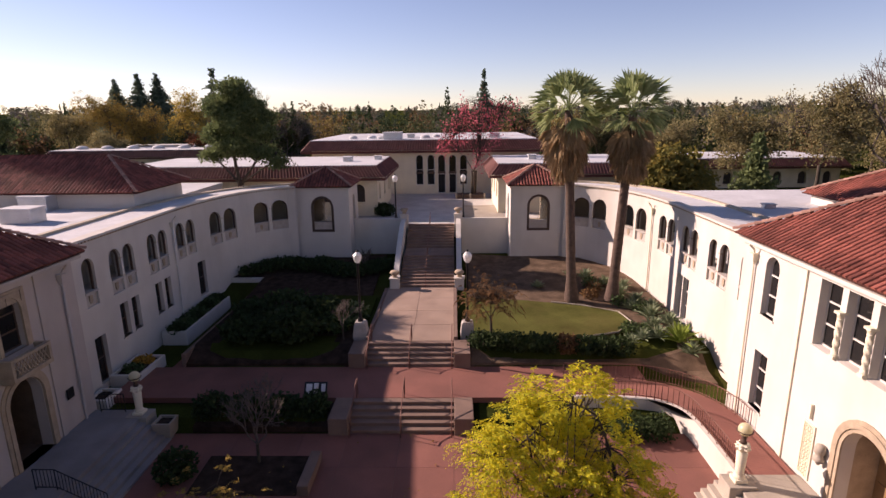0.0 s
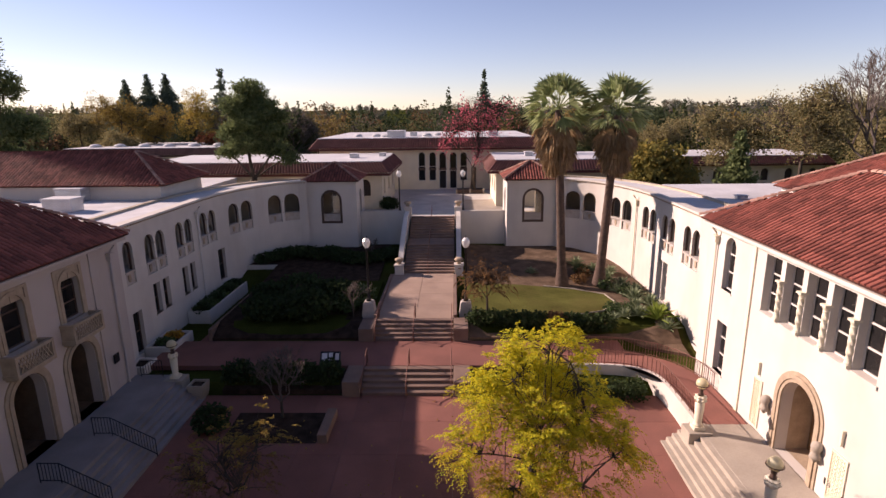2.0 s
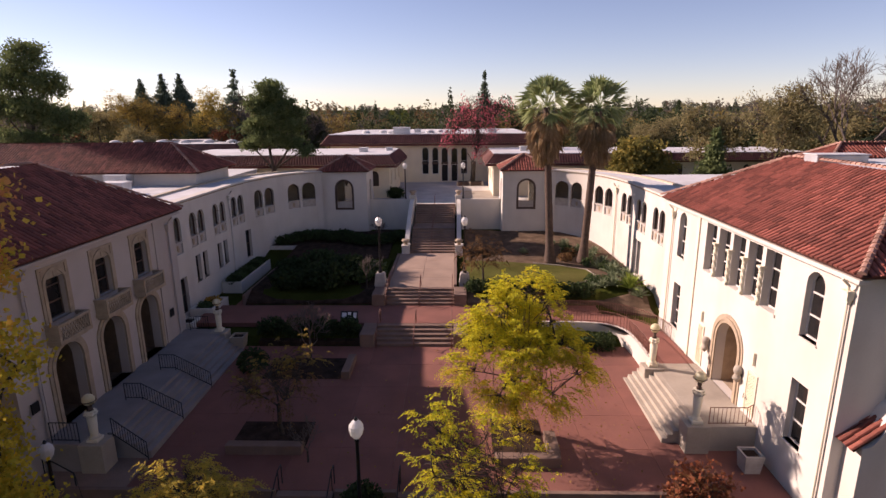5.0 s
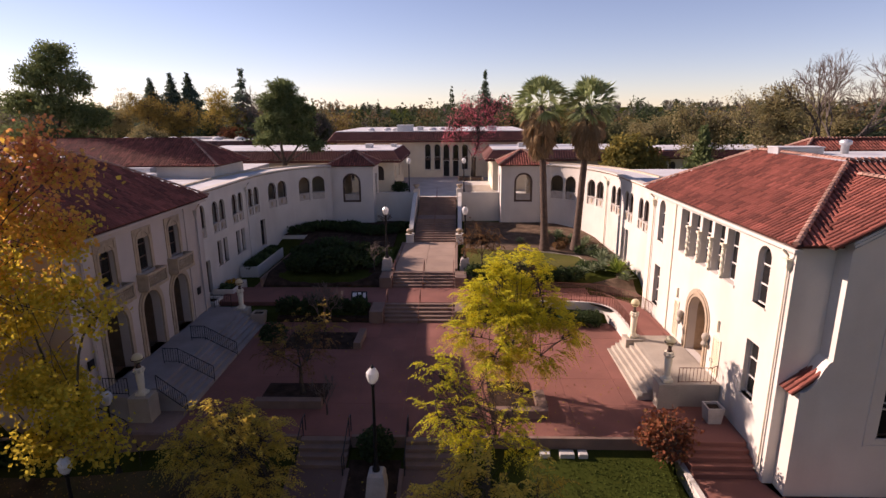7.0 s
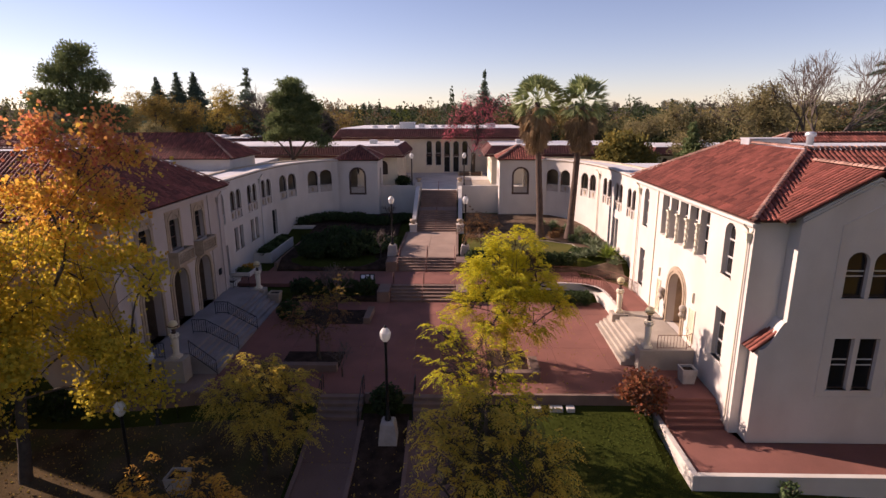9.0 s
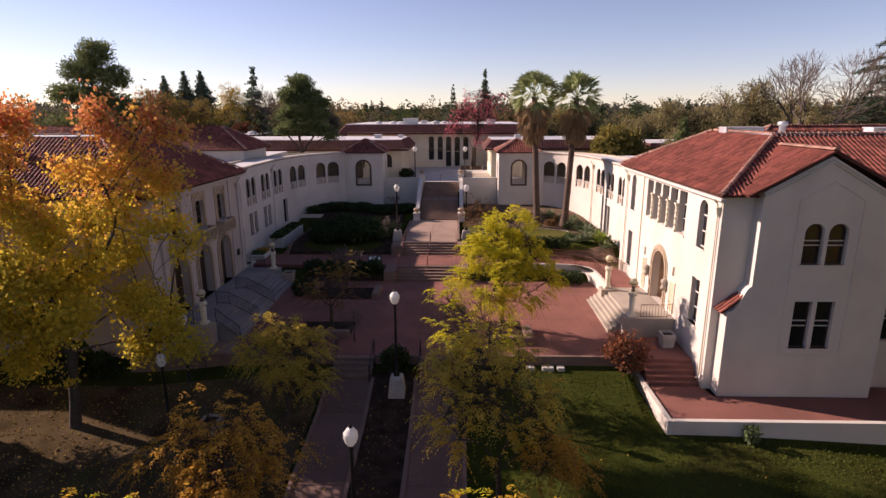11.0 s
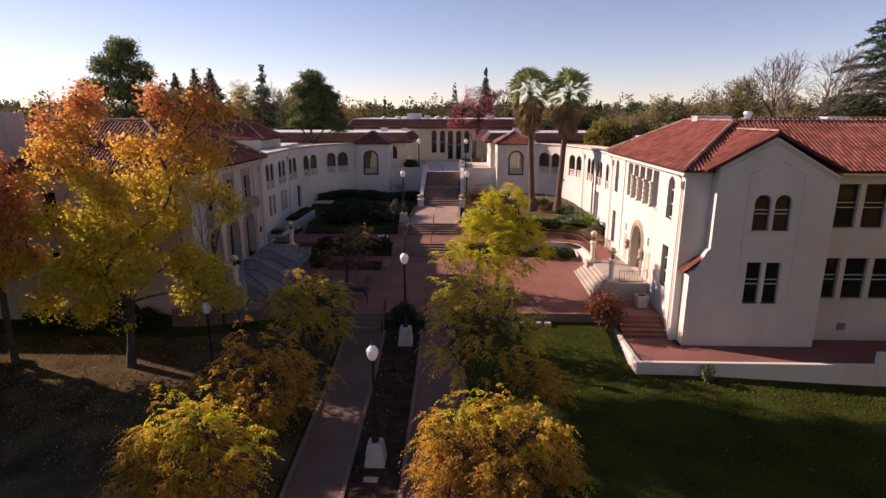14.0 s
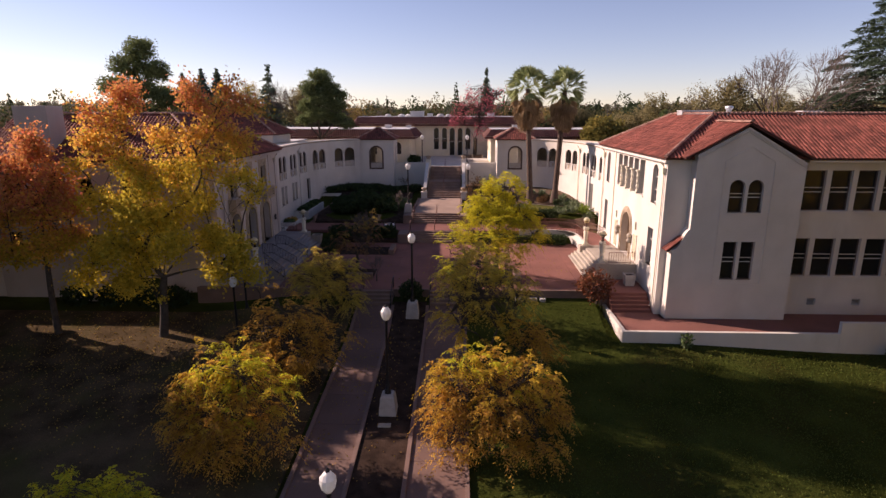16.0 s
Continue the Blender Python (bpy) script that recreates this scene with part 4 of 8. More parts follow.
for d in doors:
    for grow, dd in ((0.36, 0.06), (0.2, 0.11)):
        bm = bmesh.new()
        strip_ring(bm, PE, Op(d.c, d.w + 2 * grow, d.zb, d.zt + grow, True).outline(), Op(d.c, d.w + 2 * grow - 0.36, d.zb, d.zt + grow - 0.18, True).outline(), 0, dd)
        part("archivolt", bm, TRIM, hall2, "carved tan stone arch moulding")
    bm = bmesh.new()
    yc = d.c + 4.7
    box(bm, LX - 1.7, LX - 0.45, yc - 1.05, yc - 0.88, 0.7, 4.4)
    box(bm, LX - 1.7, LX - 0.45, yc + 0.88, yc + 1.05, 0.7, 4.4)
    box(bm, LX - 1.7, LX - 0.45, yc - 1.05, yc + 1.05, 4.31, 4.45)
    box(bm, LX - 1.78, LX - 1.68, yc - 1.05, yc + 1.05, 0.7, 4.4)
    box(bm, LX - 1.7, LX, yc - 0.875, yc + 0.875, 0.6, 0.9)
    part("porch", bm, PORCH, hall2)
    bm = bmesh.new()
    pdr = line_map(LX - 1.64, yc - 0.88, LX - 1.64, yc + 0.88)
    for a in (0.02, 0.89):
        slab(bm, pdr, a, a + 0.84, 0.9, 4.2, -0.04, 0.0)
        slab(bm, pdr, a + 0.1, a + 0.74, 3.15, 4.1, 0, 0.03)
        slab(bm, pdr, a + 0.1, a + 0.74, 1.05, 1.8, 0, 0.03)
        slab(bm, pdr, a + 0.1, a + 0.74, 1.95, 2.95, 0, 0.03)
    part("door", bm, WOOD, hall2, "brown panelled double door")
for o in wins:
    window(hall2, PE, o, 0.22, FRAMED, 2, 0, sill=False, wide=0.05)
    bm = bmesh.new()
    strip_ring(bm, PE, Op(o.c, 1.76, 5.5, 7.84).outline(), Op(o.c, 1.44, 5.5, 7.74).outline(), 0, 0.05)
    strip_ring(bm, PE, Op(o.c, 1.48, 5.5, 7.74, True).outline(), Op(o.c, 1.16, 5.5, 7.6, True).outline(), 0, 0.08)
    for a, e in ((-0.68, -0.02), (0.02, 0.68)):
        slab(bm, PE, o.c + a, o.c + e, 7.3, 7.72, 0.0, 0.03)
    part("window_surround", bm, TRIM, hall2, "tan stone window surround")
    bal = None
    bm = bmesh.new()
    slab(bm, PE, o.c - 1.0, o.c + 1.0, 4.62, 4.78, 0, 0.62)
    slab(bm, PE, o.c - 0.9, o.c + 0.9, 4.5, 4.62, 0, 0.45)
    bal = part("balcony", bm, TRIM, hall2, "small tan balcony with pierced lattice front")
    bm = bmesh.new()
    slab(bm, PE, o.c - 1.0, o.c + 1.0, 5.38, 5.5, 0.46, 0.62)
    part("rail", bm, TRIM, bal)
    for a in (-1.0, 0.88):
        bm = bmesh.new()
        slab(bm, PE, o.c + a, o.c + a + 0.12, 4.78, 5.38, 0.48, 0.61)
        part("rail_post", bm, TRIM, bal)
        bm = bmesh.new()
        slab(bm, PE, o.c + a, o.c + a + 0.12, 5.38, 5.5, 0.0, 0.46)
        part("rail", bm, TRIM, bal)
        bm = bmesh.new()
        slab(bm, PE, o.c + a + 0.03, o.c + a + 0.09, 4.78, 5.38, 0.0, 0.46)
        part("side_panel", bm, TRIM, bal)
    bm = bmesh.new()
    for i in range(12):
        a = o.c - 0.88 + i * 0.16
        for sgn in (-1, 1):
            x0, x1 = a, a + sgn * 0.3
            if not o.c - 0.9 <= x1 <= o.c + 0.9:
                continue
            tube(bm, [PE(x0, 4.78, 0.54), PE(x1, 5.38, 0.54)], 0.025, 4)
    part("lattice", bm, TRIM, bal)
for y in (6.05, 15.55):
    bm = bmesh.new()
    slab(bm, PE, ty(y) - 0.14, ty(y) + 0.14, -1, 8.35, 0, 0.07)
    part("pilaster", bm, SHADESTUCCO, hall2)
downspout(hall2, PE, ty(16.85), 0.5, 7.4, SHADESTUCCO)
downspout(hall2, PE, ty(5.75), 0.5, 7.4, SHADESTUCCO)
for y in (16.18, 5.35):
    bm = bmesh.new()
    slab(bm, PE, ty(y) - 0.2, ty(y) + 0.2, 2.3, 2.75, 0.06, 0.1)
    part("plaque", bm, IRON, hall2, "dark bronze wall plaque")
# south front
PSW = line_map(-25.3, 4.7, LX, 4.7)
PSB = line_map(-31, 5.5, -25.3, 5.5)
sw = [Op(2.0, 1.0, 5.0, 7.2), Op(2.0, 1.0, 1.0, 3.3), Op(5.0, 1.0, 5.0, 7.2), Op(5.0, 1.0, 1.0, 3.3)]
sb = [Op(1.5, 1.0, 5.0, 7.2), Op(1.5, 1.0, 1.0, 3.3)]
bm = bmesh.new()
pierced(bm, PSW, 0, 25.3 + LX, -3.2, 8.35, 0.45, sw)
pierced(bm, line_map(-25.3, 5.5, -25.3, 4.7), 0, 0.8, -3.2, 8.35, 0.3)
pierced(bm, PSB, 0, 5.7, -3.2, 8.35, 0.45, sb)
part("wall", bm, SHADESTUCCO, hall2)
for o in sw:
    window(hall2, PSW, o, 0.2, FRAMED, 1)
for o in sb:
    window(hall2, PSB, o, 0.2, FRAMED, 1)
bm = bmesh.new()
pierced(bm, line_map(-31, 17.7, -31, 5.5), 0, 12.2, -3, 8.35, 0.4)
part("wall", bm, SHADESTUCCO, hall2)
z0, z1, LR = 8.42, 11.45, LX - 4.65
tile_slope(hall2, [(LX + 0.45, 4.3, z0), (LX + 0.45, 18.1, z0), (LR, 13.6, z1), (LR, 9.0, z1)])
tile_slope(hall2, [(-31.4, 4.3, z0), (LX + 0.45, 4.3, z0), (LR, 9.0, z1), (-30.4, 9.0, z1)])
tile_slope(hall2, [(LX + 0.45, 18.1, z0), (-31.4, 18.1, z0), (-30.4, 13.6, z1), (LR, 13.6, z1)])
tile_slope(hall2, [(-31.4, 18.1, z0), (-31.4, 4.3, z0), (-30.4, 9.0, z1), (-30.4, 13.6, z1)])
for a, b in (((LX + 0.45, 4.3, z0), (LR, 9.0, z1)), ((LX + 0.45, 18.1, z0), (LR, 13.6, z1)), ((LR, 9, z1), (-30.4, 9, z1)), ((LR, 9, z1), (LR, 13.6, z1))):
    ridge_caps(hall2, (a[0], a[1], a[2] + 0.05), (b[0], b[1], b[2] + 0.05))
bm = bmesh.new()
box(bm, -30.3, LR - 0.05, 9.05, 13.55, z1 - 0.4, z1 - 0.05)
part("roof_deck", bm, FLATROOF, hall2)
bm = bmesh.new()
box(bm, LX + 0.02, LX + 0.38, 4.45, 17.9, 8.15, 8.3, 0.02)
part("eave_moulding", bm, SHADESTUCCO, hall2)
bm = bmesh.new()
box(bm, -27.7, -25.35, 5.0, 6.6, 8.3, 12.05, 0.03)
part("chimney", bm, SHADESTUCCO, hall2, "broad plain stucco chimney block")

# ---------------------------------------------------------------- curved arcades
PAIRS = [5.75, 9.4, 12.85, 17.2, 21.9]


def arcade_line(side, X):
    sx = -1 if side == "west" else 1
    pts = [(sx * X, 17.6 + 11.4 * i / 8) for i in range(9)] + [(sx * (X - 5.0 * (1 - math.cos(radians(a)))), 29 + 10.7 * math.sin(radians(a))) for a in range(3, 91, 3)]
    return pts


def arcade(side, X, floor):
    pts = arcade_line(side, X)
    ar = thing(side + "_arcade", (pts[10][0], pts[10][1], 2), "curved white stucco arcade with paired arched openings", "arcade building")
    if side == "east":
        P0, total = curve_map(pts)
        P = lambda s, z, d: P0(s, z, -d)
    else:
        P, total = curve_map(pts)
    foot = lambda s: -0.2 if s < 12 else 1.2
    up, low = [Op(2.95, 0.95, 4.95, 7.4, True)], []
    for k, c in enumerate(PAIRS):
        h = 0.62 if k < 3 else 0.8
        up += [Op(c - h, 1.04 if k < 3 else 1.32, 4.95, 7.35, True), Op(c + h, 1.04 if k < 3 else 1.32, 4.95, 7.35, True)]
    if side == "west":
        low = [Op(3.0, 0.9, 0.8, 3.3), Op(5.3, 0.75, 2.4, 4.3), Op(6.4, 0.75, 2.4, 4.3), Op(8.9, 0.75, 2.4, 4.3), Op(10.0, 0.75, 2.4, 4.3), Op(14.3, 0.95, 1.75, 4.2)]
    else:
        low = [Op(9.35, 0.8, 1.5, 4.25), Op(10.25, 0.8, 1.5, 4.25)]
    bm = bmesh.new()
    pierced(bm, P, 0, total, foot, 8.3, 0.4, up + low, 0.6)
    part("wall", bm, STUCCO, ar)
    bm = bmesh.new()
    n = int(total / 0.6)
    for i in range(n):
        slab(bm, P, total * i / n, total * (i + 1) / n, 8.3, 8.42, -0.5, 0.12)
    part("coping", bm, STUCCO, ar, kind="stuff")
    bm = bmesh.new()
    n = int(total / 0.25)
    for i in range(n):
        slab(bm, P, total * i / n, total * i / n + 0.12, 8.2, 8.295, 0.0, 0.08)
    part("dentils", bm, TRIM, ar, kind="stuff")
    # floor, back wall and roof of the gallery
    bm = bmesh.new()
    for i in range(int(total / 0.9)):
        a, b = total * i / int(total / 0.9), total * (i + 1) / int(total / 0.9)
        slab(bm, P, a, b, 4.55, 4.75, -3.2, -0.4)
    part("gallery_floor", bm, CONCRETE, ar, kind="stuff")
    bm = bmesh.new()
    back = [Op(c, 1.0, 5.2, 7.2, False) for c in (9.4, 17.2)]
    pierced(bm, lambda s, z, d: P(s, z, d - 3.2), 0, total, 1.0, 8.3, 0.3, back, 0.6)
    part("back_wall", bm, GALLERY, ar)
    bm = bmesh.new()
    deep = 9.0
    for i in range(int(total / 0.9)):
        a, b = total * i / int(total / 0.9), total * (i + 1) / int(total / 0.9)
        slab(bm, P, a, b, 8.0, 8.16, -3.4, -0.4)
    part("gallery_roof", bm, FLATROOF, ar, kind="stuff")
    # sill panels with a small shield between colonnettes
    for k, o in enumerate(up):
        bm = bmesh.new()
        slab(bm, P, o.c - o.w / 2, o.c + o.w / 2, 4.95, 5.62, -0.28, -0.12)
        slab(bm, P, o.c - o.w / 2 - 0.02, o.c + o.w / 2 + 0.02, 5.62, 5.72, -0.34, 0.03)
        pn = part("sill_panel", bm, PANELM, ar)
        bm = bmesh.new()
        slab(bm, P, o.c - 0.12, o.c + 0.12, 5.2, 5.5, -0.12, -0.07)
        slab(bm, P, o.c - 0.07, o.c + 0.07, 5.1, 5.2, -0.12, -0.07)
        part("shield", bm, TRIM, pn)
        bm = bmesh.new()
        strip_ring(bm, P, Op(o.c, o.w, o.zb, o.zt, True).outline(0.0), Op(o.c, o.w, o.zb, o.zt, True).outline(0.075), -0.26, -0.14)
        part("arch_frame", bm, FRAMED, ar)
    for c in PAIRS:
        bm = bmesh.new()
        x, y, z = P(c, 5.72, -0.1)
        lathe(bm, [(0.12, 0), (0.12, 0.06), (0.075, 0.1), (0.07, 0.9), (0.1, 0.95), (0.13, 1.05)], (x, y, z), 12)
        part("colonnette", bm, TRIM, ar, smooth=True)
    for o in low:
        window(ar, P, o, 0.22, FRAMEW if side == "east" else FRAMED, 1 if side == "west" else 2, 0, sill=o.zb > 2)
    for s in (1.55, 11.2) if side == "west" else (0.9, 14.9):
        downspout(ar, P, s, 0.9, 7.3, STUCCO if side == "west" else CREAM)
    return P, total


WEST_P, WEST_L = arcade("west", 15.6, 4.7)
EAST_P, EAST_L = arcade("east", 16.5, 4.7)

# end bays of the arcades: square pavilions with hipped tile roofs
def bay(x0, x1, name, inner):
    b = thing(name, ((x0 + x1) / 2, 42, 2), "square stucco pavilion with arched window and tiled hip roof", "pavilion")
    P = line_map(x0, 40.0, x1, 40.0)
    w = x1 - x0
    o = Op(w / 2 + (-0.05 if inner > 0 else 0.05), 1.9, 4.5, 7.55, True)
    bm = bmesh.new()
    pierced(bm, P, 0, w, 1.2, 8.3, 0.4, [o])
    part("wall", bm, STUCCO, b)
    side_op = Op(1.9, 1.0, 4.75, 7.4, True)
    bm = bmesh.new()
    xi = x1 if inner > 0 else x0
    Pi = line_map(x1, 40.0, x1, 44.2) if inner > 0 else line_map(x0, 44.2, x0, 40.0)
    so = Op(2.2, 1.1, 4.75, 7.4, True)
    pierced(bm, Pi, 0.0 if inner > 0 else 0.0, 4.2, 1.2, 8.3, 0.4, [so])
    part("side_wall", bm, STUCCO, b)
    bm = bmesh.new()
    Po = line_map(x0, 44.2, x0, 40.0) if inner > 0 else line_map(x1, 40.0, x1, 44.2)
    pierced(bm, Po, 0, 4.2, 1.2, 8.3, 0.4, [])
    pierced(bm, line_map(x1, 44.2, x0, 44.2), 0, w, 1.2, 8.3, 0.3, [Op(w / 2, 1.6, 4.75, 7.0)])
    part("back_wall", bm, GALLERY, b)
    bm = bmesh.new()
    box(bm, x0 + 0.4, x1 - 0.4, 40.4, 43.9, 4.5, 4.7)
    part("floor", bm, CONCRETE, b)
    bm = bmesh.new()
    box(bm, x0 + 0.4, x1 - 0.4, 40.4, 43.9, 8.0, 8.15)
    part("ceiling_board", bm, PORCH, b)
    bm = bmesh.new()
    slab(bm, P, o.c - 0.81, o.c + 0.81, 4.64, 5.25, -0.3, -0.14)
    slab(bm, P, o.c - 0.81, o.c + 0.81, 5.25, 5.35, -0.34, -0.05)
    slab(bm, P, o.c - 0.12, o.c + 0.12, 4.75, 5.1, -0.14, -0.09)
    part("sill_panel", bm, PANELM, b)
    bm = bmesh.new()
    strip_ring(bm, P, o.outline(), o.outline(0.2), -0.13, -0.03)
    part("arch_frame", bm, FRAMED, b, "dark arched window frame")
    bm = bmesh.new()
    c = o.c + 0.35
    for i in range(6):
        for sg in (-1, 1):
            a = c - 0.45 + i * 0.18
            e2 = a + sg * 0.5
            if c - 0.5 <= e2 <= c + 0.5:
                tube(bm, [P(a, 5.4, -0.3), P(e2, 6.2, -0.3)], 0.03, 4)
                tube(bm, [P(e2, 6.2, -0.3), P(a, 7.0, -0.3)], 0.03, 4)
    part("lattice_grille", bm, CREAM, b)
    m = 0.28
    e = [(x0 - m, 40 - m), (x1 + m, 40 - m), (x1 + m, 44.4), (x0 - m, 44.4)]
    top = ((x0 + x1) / 2, 42.1, 9.75)
    for i in range(4):
        j = (i + 1) % 4
        tile_slope(b, [(*e[i], 8.34), (*e[j], 8.34), top])
        ridge_caps(b, (*e[i], 8.4), (top[0], top[1], top[2] + 0.05))
    bm = bmesh.new()
    box(bm, x0 - 0.1, x1 + 0.1, 39.9, 40.02, 8.1, 8.25, 0.02)
    part("cornice", bm, STUCCO, b)


bay(-10.75, -6.3, "west_pavilion", 1)
bay(7.15, 11.7, "east_pavilion", -1)

# terrace with retaining walls
bm = bmesh.new()
prism(bm, [(-6.3, 42.3), (-1.95, 42.3), (-1.95, 42.25), (2.85, 42.25), (2.85, 42.3), (7.15, 42.3), (7.15, 44), (12, 44), (14, 62), (-16, 62), (-14, 44), (-6.3, 44)], 3.5, 4.7)
solo("terrace", bm, CONCRETE, "grey concrete terrace before the far hall", "terrace", "structure")
for x0, x1 in ((-6.35, -2.2), (3.1, 7.2)):
    bm = bmesh.new()
    box(bm, x0, x1, 42.0, 42.35, 1.2, 5.22, 0.02)
    solo("retaining_wall", bm, STUCCO, "white stucco retaining wall below the terrace", "retaining wall", "structure")

# ---------------------------------------------------------------- far hall and flat-roofed wings
far = thing("far_hall", (0, 66, 4.7), "long low stucco hall with tall arched doorway and mansard", "building")
PF = line_map(-14.5, 60.8, 12.5, 60.8)
fo = [Op(12.85, 0.92, 5.75, 9.4, True), Op(14.2, 0.92, 5.75, 9.38, True), Op(15.48, 0.95, 4.75, 9.36, True), Op(16.8, 0.92, 4.75, 9.35, True), Op(18.1, 0.92, 5.75, 9.34, True)]
bm = bmesh.new()
pierced(bm, PF, 0, 27, 3.5, 9.95, 0.4, fo)
part("wall", bm, CREAM, far)
for o in fo:
    w = window(far, PF, o, 0.25, FRAMEW, 1, 0, sill=False, wide=0.08)
    bm = bmesh.new()
    slab(bm, PF, o.c - 0.5, o.c + 0.5, 7.1, 7.35, -0.32, -0.2)
    part("transom", bm, FRAMED, w)


def mansard(parent, x0, x1, y0, y1, za, zb, run, mt=MANSARD):
    """A sloping tile skirt round a flat roof."""
    lo = [(x0, y0), (x1, y0), (x1, y1), (x0, y1)]
    hi = [(x0 + run, y0 + run), (x1 - run, y0 + run), (x1 - run, y1 - run), (x0 + run, y1 - run)]
    bm = bmesh.new()
    for i in range(4):
        j = (i + 1) % 4
        n = max(2, int(math.hypot(lo[j][0] - lo[i][0], lo[j][1] - lo[i][1]) / 0.3))
        for k in range(n):
            f = lambda p, q, t: (p[0] + (q[0] - p[0]) * t, p[1] + (q[1] - p[1]) * t)
            a, b = f(lo[i], lo[j], k / n), f(lo[i], lo[j], (k + 1) / n)
            c, d = f(hi[i], hi[j], (k + 1) / n), f(hi[i], hi[j], k / n)
            ma, md = f(a, b, 0.5), f(d, c, 0.5)
            va, vb, vc, vd = bm.verts.new((*a, za)), bm.verts.new((*b, za)), bm.verts.new((*c, zb)), bm.verts.new((*d, zb))
            m0, m1 = bm.verts.new((*ma, za + 0.1)), bm.verts.new((*md, zb + 0.1))
            bm.faces.new((va, m0, m1, vd))
            bm.faces.new((m0, vb, vc, m1))
        bm.faces.new([bm.verts.new(p) for p in ((*lo[i], za), (*lo[j], za), (*lo[j], za - 0.25), (*lo[i], za - 0.25))])
    part("mansard", bm, mt, parent, "brown-red tiled mansard skirt")
    bm = bmesh.new()
    box(bm, x0 + run - 0.05, x1 - run + 0.05, y0 + run - 0.05, y1 - run + 0.05, zb - 0.35, zb + 0.06, 0.03)
    part("flat_roof", bm, FLATROOF, parent, "bright white flat roof")


mansard(far, -15.6, 13.3, 59.9, 84, 9.9, 11.1, 1.0)


def roof_unit(x, y, z, sx, sy_, h, label="grey metal rooftop air unit"):
    u = thing("rooftop_unit", (x, y, z), label, "roof unit", "rooftop units")
    bm = bmesh.new()
    box(bm, x - sx / 2, x + sx / 2, y - sy_ / 2, y + sy_ / 2, z, z + h * 0.85, 0.03)
    part("housing", bm, METALGREY, u)
    bm = bmesh.new()
    box(bm, x - sx / 2 - 0.06, x + sx / 2 + 0.06, y - sy_ / 2 - 0.06, y + sy_ / 2 + 0.06, z + h * 0.85, z + h, 0.03)
    part("hood", bm, FLATROOF, u)
    bm = bmesh.new()
    for k in range(4):
        box(bm, x - sx * 0.4, x + sx * 0.4, y - sy_ / 2 - 0.03, y - sy_ / 2, z + h * (0.15 + 0.17 * k), z + h * (0.22 + 0.17 * k))
    part("louvre", bm, METALGREY, u)


def skylight(x, y, z, r):
    u = thing("roof_dome", (x, y, z), "white domed skylight on the flat roof", "skylight", "roof domes")
    bm = bmesh.new()
    lathe(bm, [(r * 1.05, 0), (r * 1.05, 0.15), (r, 0.16)], (x, y, z), 16)
    part("kerb", bm, METALGREY, u)
    bm = bmesh.new()
    lathe(bm, [(r * math.cos(radians(a)), 0.16 + r * 0.45 * math.sin(radians(a))) for a in range(0, 90, 15)] + [(0.02, 0.16 + r * 0.45)], (x, y, z), 16)
    part("dome", bm, FLATROOF, u, smooth=True)





roof_unit(-4.9, 62.6, 11.16, 2.2, 1.6, 0.85)
roof_unit(-3.0, 66.5, 11.16, 0.9, 0.9, 0.5)
roof_unit(7.5, 64, 11.16, 1.2, 1.2, 0.6)
for x, y, r in ((-10.1, 64.5, 0.5), (-7.8, 64.8, 0.55), (-6.5, 63.6, 0.5), (-1.1, 64.2, 0.6), (0.2, 67.0, 0.45)):
    skylight(x, y, 11.16, r)


def wing(name, x0, x1, y0, y1, za, zb, label, wall_z=2.0, mt=MANSARD):
    w = thing(name, ((x0 + x1) / 2, (y0 + y1) / 2, 4), label, "building")
    bm = bmesh.new()
    m = 0.9
    pts = [(x0 + m, y0 + m), (x1 - m, y0 + m), (x1 - m, y1 - m), (x0 + m, y1 - m)]
    for i in range(4):
        a, b = pts[i], pts[(i + 1) % 4]
        ln = math.hypot(b[0] - a[0], b[1] - a[1])
        n = int(ln / 3.2)
        pierced(bm, line_map(*a, *b), 0, ln, wall_z, za + 0.05, 0.3, [Op((k + 0.5) * ln / n, 1.1, za - 2.4, za - 0.7, True) for k in range(n)])
    part("wall", bm, CREAM, w)
    # one solid dark block stands in for the unlit rooms behind the openings
    bm = bmesh.new()
    box(bm, x0 + m + 0.3, x1 - m - 0.3, y0 + m + 0.3, y1 - m - 0.3, wall_z, za - 0.1)
    part("interior", bm, DARKROOM, w)
    mansard(w, x0, x1, y0, y1, za, zb, 0.9, mt)
    return w


wing("west_wing", -30, -3.9, 45.5, 58.5, 8.4, 9.45, "low stucco wing with white flat roof and mansard skirt", 4.0)
wing("east_wing", 5.8, 24, 46.5, 58.5, 8.4, 9.4, "low stucco wing with white flat roof and mansard skirt", 4.0)
wing("far_west_block", -68, -38, 88, 110, 7.4, 8.6, "distant low block with domed white roof", 3.5)
wing("far_east_block", 34, 56, 70, 84, 6.6, 7.7, "distant low block with white flat roof", 3.0)
for i in range(6):
    skylight(-64 + 4.6 * i, 93, 8.66, 1.0)
roof_unit(-8.3, 51, 9.5, 0.9, 0.9, 0.5)
roof_unit(-5.5, 53, 9.5, 0.7, 0.7, 0.4)
roof_unit(10.5, 52, 9.45, 0.8, 0.8, 0.5)
roof_unit(44, 74, 7.76, 1.4, 1.4, 0.9)

